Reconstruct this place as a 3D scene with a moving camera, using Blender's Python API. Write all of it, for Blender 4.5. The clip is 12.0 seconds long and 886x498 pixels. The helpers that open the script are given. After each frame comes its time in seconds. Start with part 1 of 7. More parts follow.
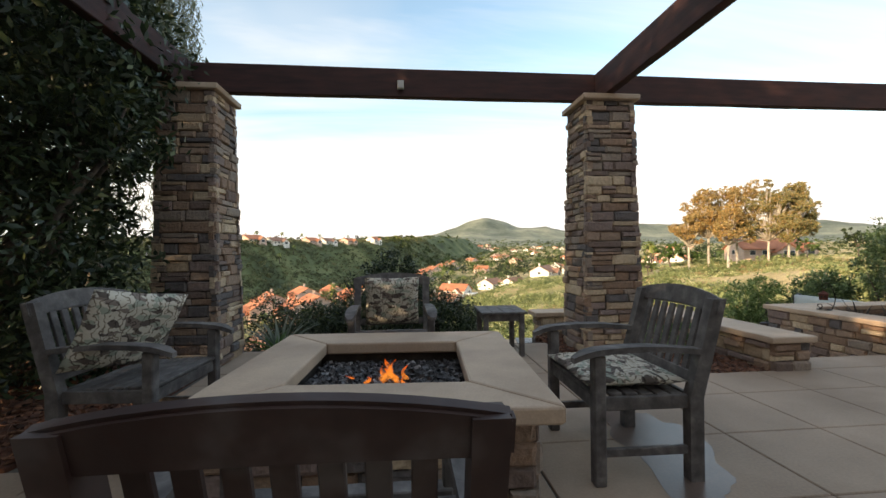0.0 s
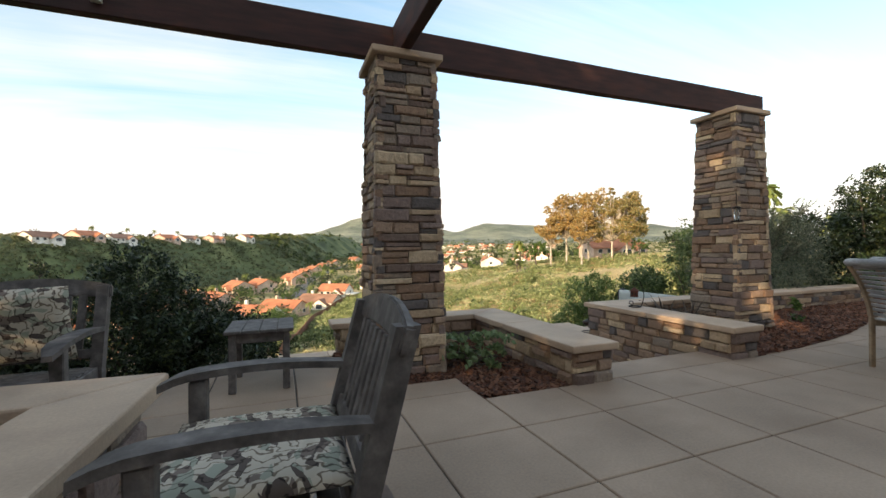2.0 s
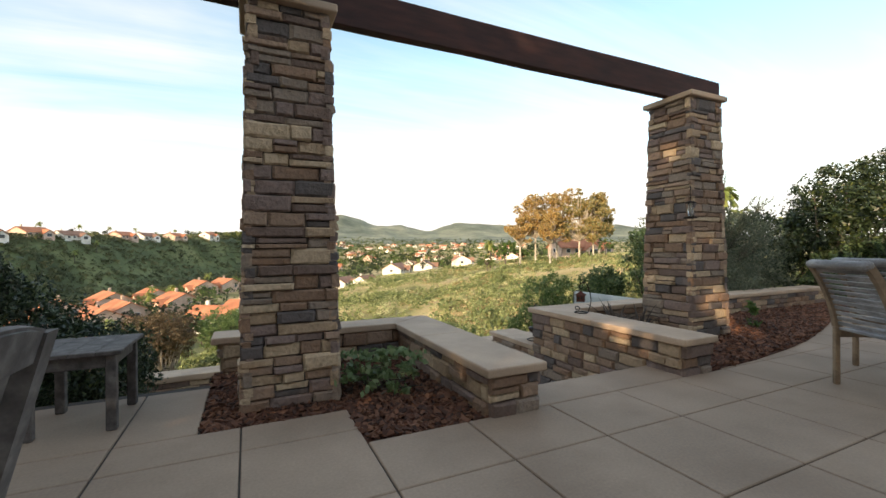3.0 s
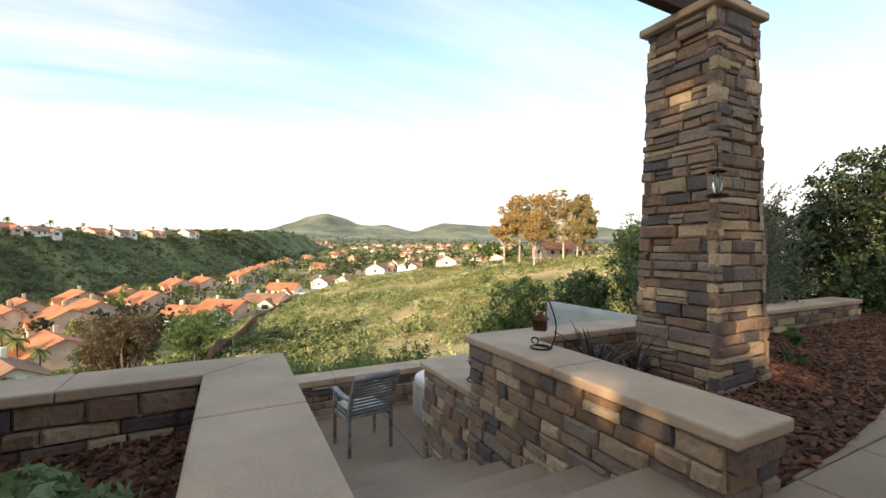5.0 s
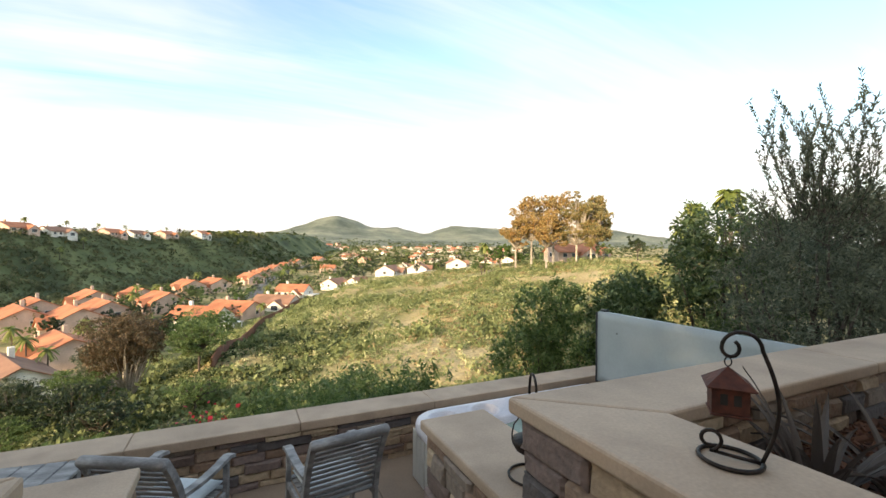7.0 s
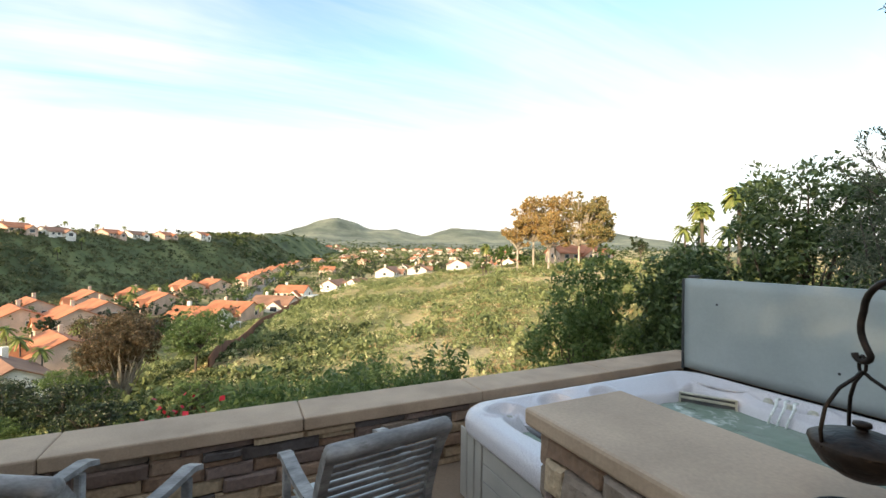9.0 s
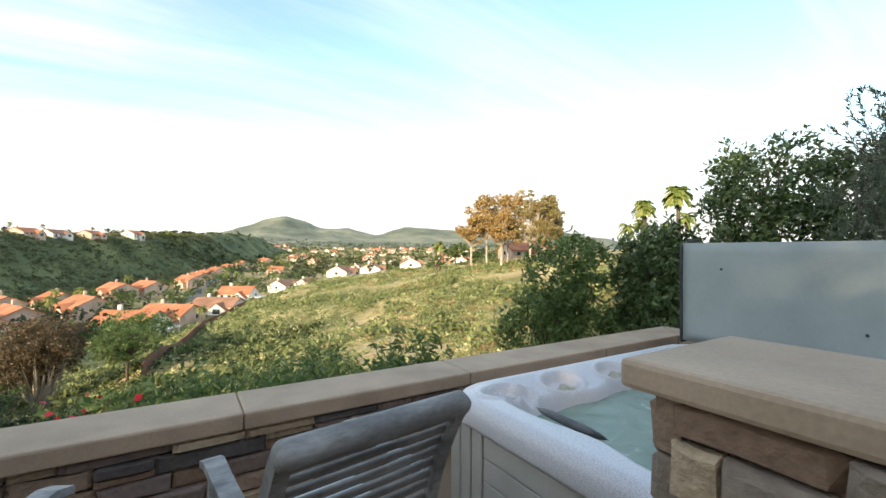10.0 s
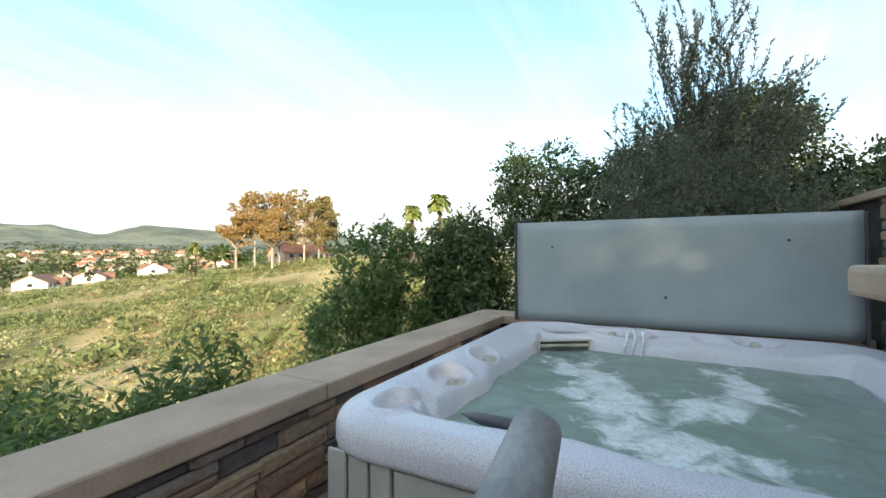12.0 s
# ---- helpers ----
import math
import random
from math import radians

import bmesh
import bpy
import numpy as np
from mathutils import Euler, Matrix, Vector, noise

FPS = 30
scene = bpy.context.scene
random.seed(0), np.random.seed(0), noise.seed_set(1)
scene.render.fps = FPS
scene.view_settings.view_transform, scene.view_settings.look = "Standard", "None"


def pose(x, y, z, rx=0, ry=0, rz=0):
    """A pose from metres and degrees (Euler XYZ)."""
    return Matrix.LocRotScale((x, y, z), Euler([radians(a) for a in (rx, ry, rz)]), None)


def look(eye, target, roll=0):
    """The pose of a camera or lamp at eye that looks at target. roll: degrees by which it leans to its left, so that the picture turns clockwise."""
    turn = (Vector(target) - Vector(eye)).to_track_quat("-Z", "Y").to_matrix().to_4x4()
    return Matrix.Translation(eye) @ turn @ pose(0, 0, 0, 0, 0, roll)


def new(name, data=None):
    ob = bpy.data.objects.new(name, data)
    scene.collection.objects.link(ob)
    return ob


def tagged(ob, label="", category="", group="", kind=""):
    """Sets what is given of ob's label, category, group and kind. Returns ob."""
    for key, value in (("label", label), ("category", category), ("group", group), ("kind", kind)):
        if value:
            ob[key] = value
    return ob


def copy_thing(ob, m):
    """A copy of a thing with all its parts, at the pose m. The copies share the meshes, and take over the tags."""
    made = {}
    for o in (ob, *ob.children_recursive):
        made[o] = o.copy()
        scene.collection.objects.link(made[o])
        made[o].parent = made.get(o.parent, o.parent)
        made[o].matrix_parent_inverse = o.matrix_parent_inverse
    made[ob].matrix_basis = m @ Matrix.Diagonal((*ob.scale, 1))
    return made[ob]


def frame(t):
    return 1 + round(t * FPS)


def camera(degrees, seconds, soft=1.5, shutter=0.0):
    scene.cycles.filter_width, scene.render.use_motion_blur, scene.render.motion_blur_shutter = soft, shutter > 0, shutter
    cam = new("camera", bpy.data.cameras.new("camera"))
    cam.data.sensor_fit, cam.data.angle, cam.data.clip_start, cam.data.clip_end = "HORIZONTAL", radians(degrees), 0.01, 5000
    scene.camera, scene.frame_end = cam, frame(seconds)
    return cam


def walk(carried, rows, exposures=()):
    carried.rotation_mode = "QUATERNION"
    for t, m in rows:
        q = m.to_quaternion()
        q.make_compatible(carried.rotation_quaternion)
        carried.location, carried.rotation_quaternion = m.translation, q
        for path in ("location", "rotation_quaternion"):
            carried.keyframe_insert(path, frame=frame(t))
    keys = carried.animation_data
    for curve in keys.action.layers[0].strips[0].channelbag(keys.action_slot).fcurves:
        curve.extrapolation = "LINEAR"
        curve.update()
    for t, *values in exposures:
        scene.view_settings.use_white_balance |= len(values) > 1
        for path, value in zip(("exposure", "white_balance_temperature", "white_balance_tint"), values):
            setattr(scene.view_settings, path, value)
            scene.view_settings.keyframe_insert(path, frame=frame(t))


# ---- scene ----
cam = camera(93.3, 12.0)
PATH = [
    (0, (0.059, 0.180, 1.117), (0.235, 2.025, 1.125), -0.55),
    (0.5, (0.291, 0.355, 1.102), (0.571, 2.188, 1.100), -0.3),
    (1, (0.573, 0.563, 1.098), (1.002, 2.367, 1.096), -0.45),
    (1.5, (0.905, 0.774, 1.086), (1.462, 2.543, 1.084), -0.5),
    (2, (1.262, 1.006, 1.073), (1.933, 2.735, 1.071), -0.55),
    (2.5, (1.654, 1.213, 1.066), (2.401, 2.910, 1.061), -0.4),
    (3.2, (2.171, 1.549, 1.055), (2.965, 3.225, 1.048), -0.3),
    (4.8, (3.353, 2.597, 1.019), (4.192, 4.251, 1.014), 0.2),
    (5.5, (3.768, 3.159, 0.999), (4.609, 4.812, 0.995), 0.5),
    (6, (3.991, 3.601, 0.970), (4.831, 5.253, 0.968), 0.7),
    (6.5, (4.146, 4.043, 0.946), (4.971, 5.703, 0.943), 0.7),
    (7, (4.269, 4.398, 0.860), (5.069, 6.070, 0.866), 0.6),
    (8.8, (4.369, 5.482, 0.405), (5.162, 7.158, 0.421), 0.8),
    (9.5, (4.451, 5.922, 0.176), (5.327, 7.555, 0.191), 0.5),
    (10, (4.503, 6.235, 0.032), (5.486, 7.807, 0.046), 0.4),
    (10.5, (4.533, 6.541, -0.083), (5.646, 8.023, -0.067), 0.3),
    (11.2, (4.584, 6.848, -0.153), (5.935, 8.118, -0.133), 0.1),
    (12, (4.613, 7.085, -0.157), (6.255, 7.943, -0.130), -0.1),
]
walk(cam, [(t, look(eye, aim, roll)) for t, eye, aim, roll in PATH], exposures=[(0.0, 0.38, 7850.0, 12.0), (3.0, 0.34, 7700.0, 10.5), (5.5, 0.40, 7800.0, 11.0), (9.0, 0.46, 7500.0, 9.0), (12.0, 0.50, 7000.0, 5.0)])

# ---------------------------------------------------------------- light
SUN_TO = Vector((-0.82, -0.50, 0.27)).normalized()
world = bpy.data.worlds.new("sky")
scene.world = world
world.use_nodes = True
wn, wl = world.node_tree.nodes, world.node_tree.links
wn.clear()
w_out = wn.new("ShaderNodeOutputWorld")
w_bg = wn.new("ShaderNodeBackground")
w_sky = wn.new("ShaderNodeTexSky")
w_sky.sky_type = "NISHITA"
w_sky.sun_disc = False
w_sky.sun_elevation = math.asin(SUN_TO.z)
w_sky.sun_rotation = math.atan2(SUN_TO.x, SUN_TO.y)
w_sky.air_density, w_sky.dust_density, w_sky.ozone_density = 1.0, 1.5, 1.0
# thin streaked cirrus on a high plane, and white haze near the horizon
w_co = wn.new("ShaderNodeTexCoord")
w_sep = wn.new("ShaderNodeSeparateXYZ")
wl.new(w_co.outputs["Generated"], w_sep.inputs["Vector"])
w_up = wn.new("ShaderNodeMath")
w_up.operation = "ADD"
w_up.inputs[1].default_value = 0.12
w_up.use_clamp = True
wl.new(w_sep.outputs["Z"], w_up.inputs[0])
w_plane = wn.new("ShaderNodeVectorMath")
w_plane.operation = "DIVIDE"
wl.new(w_co.outputs["Generated"], w_plane.inputs[0])
wl.new(w_up.outputs["Value"], w_plane.inputs[1])


def cloud(scale, turn, detail, rough, warp, lo, hi, seed):
    """A layer of cloud on the plane, drawn out along one direction."""
    mp, nz, mr = wn.new("ShaderNodeMapping"), wn.new("ShaderNodeTexNoise"), wn.new("ShaderNodeMapRange")
    mp.inputs["Scale"].default_value, mp.inputs["Rotation"].default_value, mp.inputs["Location"].default_value = scale, (0, 0, turn), (seed, seed * 0.7, 0)
    nz.inputs["Scale"].default_value, nz.inputs["Detail"].default_value, nz.inputs["Roughness"].default_value, nz.inputs["Distortion"].default_value = 1.0, detail, rough, warp
    mr.inputs["From Min"].default_value, mr.inputs["From Max"].default_value = lo, hi
    wl.new(w_plane.outputs["Vector"], mp.inputs["Vector"])
    wl.new(mp.outputs["Vector"], nz.inputs["Vector"])
    wl.new(nz.outputs["Fac"], mr.inputs["Value"])
    return mr.outputs["Result"]


w_streak = cloud((0.35, 2.2, 0.0), 0.55, 6.0, 0.6, 0.5, 0.44, 0.74, 3.1)
w_veil = cloud((0.5, 0.7, 0.0), 0.2, 4.0, 0.5, 0.8, 0.42, 0.70, 8.4)
w_haze = wn.new("ShaderNodeMapRange")
w_haze.interpolation_type = "SMOOTHSTEP"
w_haze.inputs["From Min"].default_value, w_haze.inputs["From Max"].default_value = 0.30, 0.0
wl.new(w_sep.outputs["Z"], w_haze.inputs["Value"])
w_sum = wn.new("ShaderNodeMath")
w_sum.operation = "MULTIPLY_ADD"
w_sum.inputs[1].default_value = 0.55
wl.new(w_streak, w_sum.inputs[0])
w_half = wn.new("ShaderNodeMath")
w_half.operation = "MULTIPLY"
w_half.inputs[1].default_value = 0.45
wl.new(w_veil, w_half.inputs[0])
wl.new(w_half.outputs["Value"], w_sum.inputs[2])
w_max = wn.new("ShaderNodeMath")
w_max.operation = "ADD"
w_max.use_clamp = True
wl.new(w_sum.outputs["Value"], w_max.inputs[0])
wl.new(w_haze.outputs["Result"], w_max.inputs[1])
w_mix = wn.new("ShaderNodeMix")
w_mix.data_type = "RGBA"
w_mix.inputs["B"].default_value = (9.3, 9.7, 10.4, 1.0)
w_gain = wn.new("ShaderNodeMix")
w_gain.data_type, w_gain.blend_type = "RGBA", "MULTIPLY"
w_gain.inputs["Factor"].default_value = 1.0
w_gain.inputs["B"].default_value = (2.9, 3.3, 3.35, 1.0)
wl.new(w_sky.outputs["Color"], w_gain.inputs["A"])
wl.new(w_max.outputs["Value"], w_mix.inputs["Factor"])
wl.new(w_gain.outputs["Result"], w_mix.inputs["A"])
wl.new(w_mix.outputs["Result"], w_bg.inputs["Color"])
w_bg.inputs["Strength"].default_value = 0.10
wl.new(w_bg.outputs["Background"], w_out.inputs["Surface"])
sun_data = bpy.data.lights.new("sun", "SUN")
sun_data.energy, sun_data.angle, sun_data.color = 5.0, radians(0.5), (1.0, 0.80, 0.56)
sun = new("sun", sun_data)
sun.matrix_world = look(SUN_TO * 50, (0, 0, 0))


# ---------------------------------------------------------------- materials
def ramp_of(nodes, stops):
    r = nodes.new("ShaderNodeValToRGB")
    while len(r.color_ramp.elements) < len(stops):
        r.color_ramp.elements.new(0.5)
    for e, (p, c) in zip(r.color_ramp.elements, stops):
        e.position, e.color = p, (*c, 1.0)
    return r


def surface(name, stops, scale=4.0, rough=0.7, bump=0.3, fine=60.0, metal=0.0, by="noise", dirt=None, stretch=(1, 1, 1), coords="world", depth=0.01, grain=0.35):
    """A surface whose colour runs through stops by noise, by object or by island, with fine grain, large stains and relief."""
    m = bpy.data.materials.new(name)
    m.use_nodes = True
    n, l = m.node_tree.nodes, m.node_tree.links
    b = n["Principled BSDF"]
    if coords == "world":
        vec = n.new("ShaderNodeNewGeometry").outputs["Position"]
    else:
        vec = n.new("ShaderNodeTexCoord").outputs["Object"]
    mp = n.new("ShaderNodeMapping")
    mp.inputs["Scale"].default_value = stretch
    l.new(vec, mp.inputs["Vector"])
    big, small = n.new("ShaderNodeTexNoise"), n.new("ShaderNodeTexNoise")
    for t, s, d in ((big, scale, 4.0), (small, fine, 5.0)):
        t.inputs["Scale"].default_value, t.inputs["Detail"].default_value = s, d
        l.new(mp.outputs["Vector"], t.inputs["Vector"])
    if by == "object":
        pick = n.new("ShaderNodeObjectInfo").outputs["Random"]
    elif by == "island":
        pick = n.new("ShaderNodeNewGeometry").outputs["Random Per Island"]
    else:
        pick = big.outputs["Fac"]
    r = ramp_of(n, stops)
    l.new(pick, r.inputs["Fac"])
    if by == "object":
        r.color_ramp.interpolation = "CONSTANT" if len(stops) > 4 else "LINEAR"
    shade = n.new("ShaderNodeMapRange")
    shade.inputs["From Min"].default_value, shade.inputs["From Max"].default_value = 0.25, 0.75
    shade.inputs["To Min"].default_value, shade.inputs["To Max"].default_value = 1 - grain, 1 + grain
    mixn = n.new("ShaderNodeMath")
    mixn.operation = "MULTIPLY_ADD"
    mixn.inputs[1].default_value = 0.55
    half = n.new("ShaderNodeMath")
    half.operation = "MULTIPLY"
    half.inputs[1].default_value = 0.45
    l.new(big.outputs["Fac"], half.inputs[0])
    l.new(small.outputs["Fac"], mixn.inputs[0])
    l.new(half.outputs[0], mixn.inputs[2])
    l.new(mixn.outputs[0], shade.inputs["Value"])
    mul = n.new("ShaderNodeMix")
    mul.data_type, mul.blend_type = "RGBA", "MULTIPLY"
    mul.inputs["Factor"].default_value = 1.0
    l.new(r.outputs["Color"], mul.inputs["A"])
    l.new(shade.outputs["Result"], mul.inputs["B"])
    colour = mul.outputs["Result"]
    if dirt:
        amount, dcol, dscale = dirt
        st = n.new("ShaderNodeTexNoise")
        st.inputs["Scale"].default_value, st.inputs["Detail"].default_value, st.inputs["Roughness"].default_value = dscale, 7.0, 0.65
        l.new(mp.outputs["Vector"], st.inputs["Vector"])
        dr = n.new("ShaderNodeMapRange")
        dr.inputs["From Min"].default_value, dr.inputs["From Max"].default_value = 0.50, 0.72
        dr.inputs["To Max"].default_value = amount
        l.new(st.outputs["Fac"], dr.inputs["Value"])
        dm = n.new("ShaderNodeMix")
        dm.data_type = "RGBA"
        dm.inputs["B"].default_value = (*dcol, 1)
        l.new(dr.outputs["Result"], dm.inputs["Factor"])
        l.new(colour, dm.inputs["A"])
        colour = dm.outputs["Result"]
    l.new(colour, b.inputs["Base Color"])
    b.inputs["Metallic"].default_value = metal
    rr = n.new("ShaderNodeMapRange")
    rr.inputs["To Min"].default_value, rr.inputs["To Max"].default_value = max(0.02, rough - 0.12), min(1.0, rough + 0.12)
    l.new(small.outputs["Fac"], rr.inputs["Value"])
    l.new(rr.outputs["Result"], b.inputs["Roughness"])
    if bump:
        bp = n.new("ShaderNodeBump")
        bp.inputs["Strength"].default_value, bp.inputs["Distance"].default_value = bump, depth
        l.new(mixn.outputs[0], bp.inputs["Height"])
        l.new(bp.outputs["Normal"], b.inputs["Normal"])
    return m


def leaf_material(name, stops, through_light=0.35, rough=0.55):
    m = bpy.data.materials.new(name)
    m.use_nodes = True
    n, l = m.node_tree.nodes, m.node_tree.links
    b = n["Principled BSDF"]
    g = n.new("ShaderNodeNewGeometry")
    r = ramp_of(n, stops)
    l.new(g.outputs["Random Per Island"], r.inputs["Fac"])
    b.inputs["Roughness"].default_value = rough
    l.new(r.outputs["Color"], b.inputs["Base Color"])
    t = n.new("ShaderNodeBsdfTranslucent")
    l.new(r.outputs["Color"], t.inputs["Color"])
    mx = n.new("ShaderNodeMixShader")
    mx.inputs[0].default_value = through_light
    l.new(b.outputs[0], mx.inputs[1])
    l.new(t.outputs[0], mx.inputs[2])
    l.new(mx.outputs[0], n["Material Output"].inputs["Surface"])
    return m


STONE = surface("ledge_stone", [(0.0, (0.25, 0.155, 0.105)), (0.13, (0.40, 0.285, 0.19)), (0.26, (0.225, 0.160, 0.140)), (0.38, (0.115, 0.098, 0.096)),
                                (0.50, (0.32, 0.215, 0.155)), (0.64, (0.265, 0.205, 0.165)), (0.78, (0.51, 0.385, 0.265)), (0.91, (0.17, 0.115, 0.095))],
                scale=9, rough=0.85, bump=1.0, fine=38, by="object", depth=0.022, dirt=(0.35, (0.12, 0.09, 0.075), 9.0), grain=0.42)
MORTAR = surface("stone_backing", [(0.3, (0.035, 0.028, 0.024)), (0.7, (0.06, 0.048, 0.04))], scale=12, rough=0.95, bump=0.6)
CAP = surface("cast_stone_cap", [(0.3, (0.42, 0.305, 0.222)), (0.7, (0.51, 0.375, 0.275))], scale=2.5, rough=0.75, bump=0.25, fine=90, depth=0.004, dirt=(0.45, (0.30, 0.205, 0.145), 2.2), grain=0.2)
SLAB = surface("tan_concrete", [(0.3, (0.285, 0.205, 0.15)), (0.7, (0.355, 0.258, 0.19))], scale=1.3, rough=0.82, bump=0.2, fine=70, depth=0.003, dirt=(0.55, (0.215, 0.145, 0.10), 1.1), grain=0.24)
JOINT = surface("slab_bed", [(0.3, (0.06, 0.05, 0.045)), (0.7, (0.10, 0.085, 0.07))], rough=0.9)
BEAM = surface("stained_beam", [(0.3, (0.026, 0.008, 0.007)), (0.7, (0.055, 0.017, 0.014))], scale=3, rough=0.78, bump=0.4, fine=40, stretch=(1, 1, 6), depth=0.006, grain=0.4)
MULCH = surface("bark_mulch", [(0.3, (0.065, 0.024, 0.014)), (0.7, (0.13, 0.050, 0.028))], scale=20, rough=0.95, bump=1.0, fine=70, depth=0.03)
CHIP = surface("bark_chip", [(0.0, (0.035, 0.015, 0.010)), (0.5, (0.105, 0.040, 0.022)), (1.0, (0.19, 0.085, 0.048))], scale=20, rough=0.9, bump=0.3, by="island")
TEAK = surface("grey_teak", [(0.25, (0.055, 0.047, 0.045)), (0.55, (0.115, 0.101, 0.097)), (0.8, (0.19, 0.17, 0.162))], scale=5, rough=0.75, bump=0.5, fine=30, stretch=(3, 3, 3), depth=0.004, coords="object", dirt=(0.55, (0.065, 0.052, 0.048), 6.0), grain=0.3)
STUCCO = surface("house_stucco", [(0.3, (0.55, 0.46, 0.38)), (0.7, (0.62, 0.53, 0.44))], scale=2, rough=0.9, bump=0.3)


# ---------------------------------------------------------------- building helpers
def part(name, bm, material, parent=None, label="", smooth=False):
    me = bpy.data.meshes.new(name)
    bm.to_mesh(me)
    bm.free()
    return hang(name, me, material, parent, label, smooth)


def hang(name, me, material, parent=None, label="", smooth=False):
    if material and not me.materials:
        me.materials.append(material)
    if smooth:
        me.polygons.foreach_set("use_smooth", [True] * len(me.polygons))
    ob = new(name, me)
    if parent:
        ob.parent = parent
    if label:
        ob["label"] = label
    return ob


def add_box(bm, lo, hi, bevel=0.0, m=None, seg=1):
    """A box between two corners, bevelled, optionally moved by m."""
    c = [(a + b) / 2 for a, b in zip(lo, hi)]
    s = [max(1e-4, b - a) for a, b in zip(lo, hi)]
    made = bmesh.ops.create_cube(bm, size=1.0, matrix=Matrix.Translation(c) @ Matrix.Diagonal((*s, 1)))
    vs = made["verts"]
    if bevel:
        es = list({e for v in vs for e in v.link_edges})
        out = bmesh.ops.bevel(bm, geom=es, offset=min(bevel, min(s) * 0.45), segments=seg, affect="EDGES", profile=0.5)
        vs = list({v for f in out["faces"] for v in f.verts} | {v for v in vs if v.is_valid})
    if m:
        bmesh.ops.transform(bm, matrix=m, verts=vs)
    return vs


def block(name, lo, hi, material, parent=None, bevel=0.004, label="", m=None, seg=1):
    bm = bmesh.new()
    add_box(bm, lo, hi, bevel, m, seg)
    return part(name, bm, material, parent, label)


def tube_mesh(bm, points, radii, sides=8, closed=False):
    """A tapered tube along points."""
    rings = []
    pts = [Vector(p) for p in points]
    count = len(pts)
    if not hasattr(radii, "__len__"):
        radii = [radii] * count
    side = None
    for i, p in enumerate(pts):
        a = pts[(i - 1) % count] if closed or i > 0 else p
        b = pts[(i + 1) % count] if closed or i < count - 1 else p
        d = (b - a).normalized()
        if side is None:
            side = d.orthogonal().normalized()
        side = (side - d * side.dot(d)).normalized()
        up = d.cross(side)
        rings.append([bm.verts.new(p + (side * math.cos(k * math.tau / sides) + up * math.sin(k * math.tau / sides)) * radii[i]) for k in range(sides)])
    for i in range(count if closed else count - 1):
        r0, r1 = rings[i], rings[(i + 1) % count]
        for k in range(sides):
            bm.faces.new((r0[k], r0[(k + 1) % sides], r1[(k + 1) % sides], r1[k]))
    if not closed:
        bm.faces.new(rings[0][::-1])
        bm.faces.new(rings[-1])


def tube(name, points, radii, material, parent=None, sides=8, label="", closed=False):
    bm = bmesh.new()
    tube_mesh(bm, points, radii, sides, closed)
    return part(name, bm, material, parent, label, smooth=True)


def thing(name, label, category, x=0, y=0, z=0, rz=0, group="", kind=""):
    ob = new(name)
    ob.empty_display_size = 0.1
    ob.matrix_basis = pose(x, y, z, 0, 0, rz)
    return tagged(ob, label, category, group, kind)


def structure(ob, label, category):
    return tagged(ob, label, category, kind="structure")


# ---------------------------------------------------------------- stones
rng = random.Random(11)


def stone_mesh(seed):
    """A unit ledge stone: rough split face towards -y, uneven edges."""
    r = random.Random(seed)
    bm = bmesh.new()
    us, vs = (0.0, 0.06 + r.uniform(0, 0.03), 0.5 + r.uniform(-0.12, 0.12), 0.93 + r.uniform(-0.02, 0.02), 1.0), (0.0, 0.14, 0.86, 1.0)
    nx, nz = 4, 3
    grid = []
    slope = r.uniform(-0.10, 0.10)
    for j in range(nz + 1):
        row = []
        for i in range(nx + 1):
            edge = i in (0, nx) or j in (0, nz)
            x = us[i] - 0.5 + r.uniform(-0.014, 0.014)
            z = vs[j] - 0.5 + r.uniform(-0.045, 0.045)
            y = -0.5 + (r.uniform(0.22, 0.38) if edge else r.uniform(0.0, 0.16) + slope * (vs[j] - 0.5))
            row.append(bm.verts.new((x, y, z)))
        grid.append(row)
    for j in range(nz):
        for i in range(nx):
            bm.faces.new((grid[j][i], grid[j][i + 1], grid[j + 1][i + 1], grid[j + 1][i]))
    loop = grid[0] + [grid[j][nx] for j in range(1, nz + 1)] + grid[nz][-2::-1] + [grid[j][0] for j in range(nz - 1, 0, -1)]
    back = [bm.verts.new((v.co.x, 0.5, v.co.z)) for v in loop]
    for i in range(len(loop)):
        k = (i + 1) % len(loop)
        bm.faces.new((loop[k], loop[i], back[i], back[k]))
    me = bpy.data.meshes.new("stone")
    bm.to_mesh(me)
    bm.free()
    me.materials.append(STONE)
    return me


STONES = [stone_mesh(s) for s in range(14)]


def course_plan(length, height, h_lo, h_hi, w_lo, w_hi, gap=0.006):
    """Stones (u, v, w, h) that fill a face of that length and height in broken courses."""
    out, v = [], 0.0
    while v < height - 0.012:
        h = rng.uniform(h_lo, h_hi)
        if height - v - h < h_lo * 0.6:
            h = height - v
        u = -rng.uniform(0, w_lo * 0.5)
        while u < length:
            w = rng.uniform(w_lo, w_hi) * (0.75 + 0.5 * rng.random())
            if length - u - w < w_lo * 0.5:
                w = length - u
            a, b = max(0, u), min(length, u + w)
            if b - a > 0.03:
                if h > h_lo * 1.35 and rng.random() < 0.25:
                    k = rng.uniform(0.4, 0.6)
                    out.append((a, v, b - a - gap, h * k - gap))
                    out.append((a, v + h * k, b - a - gap, h * (1 - k) - gap))
                else:
                    out.append((a, v, b - a - gap, h - gap))
            u += w
        v += h
    return out


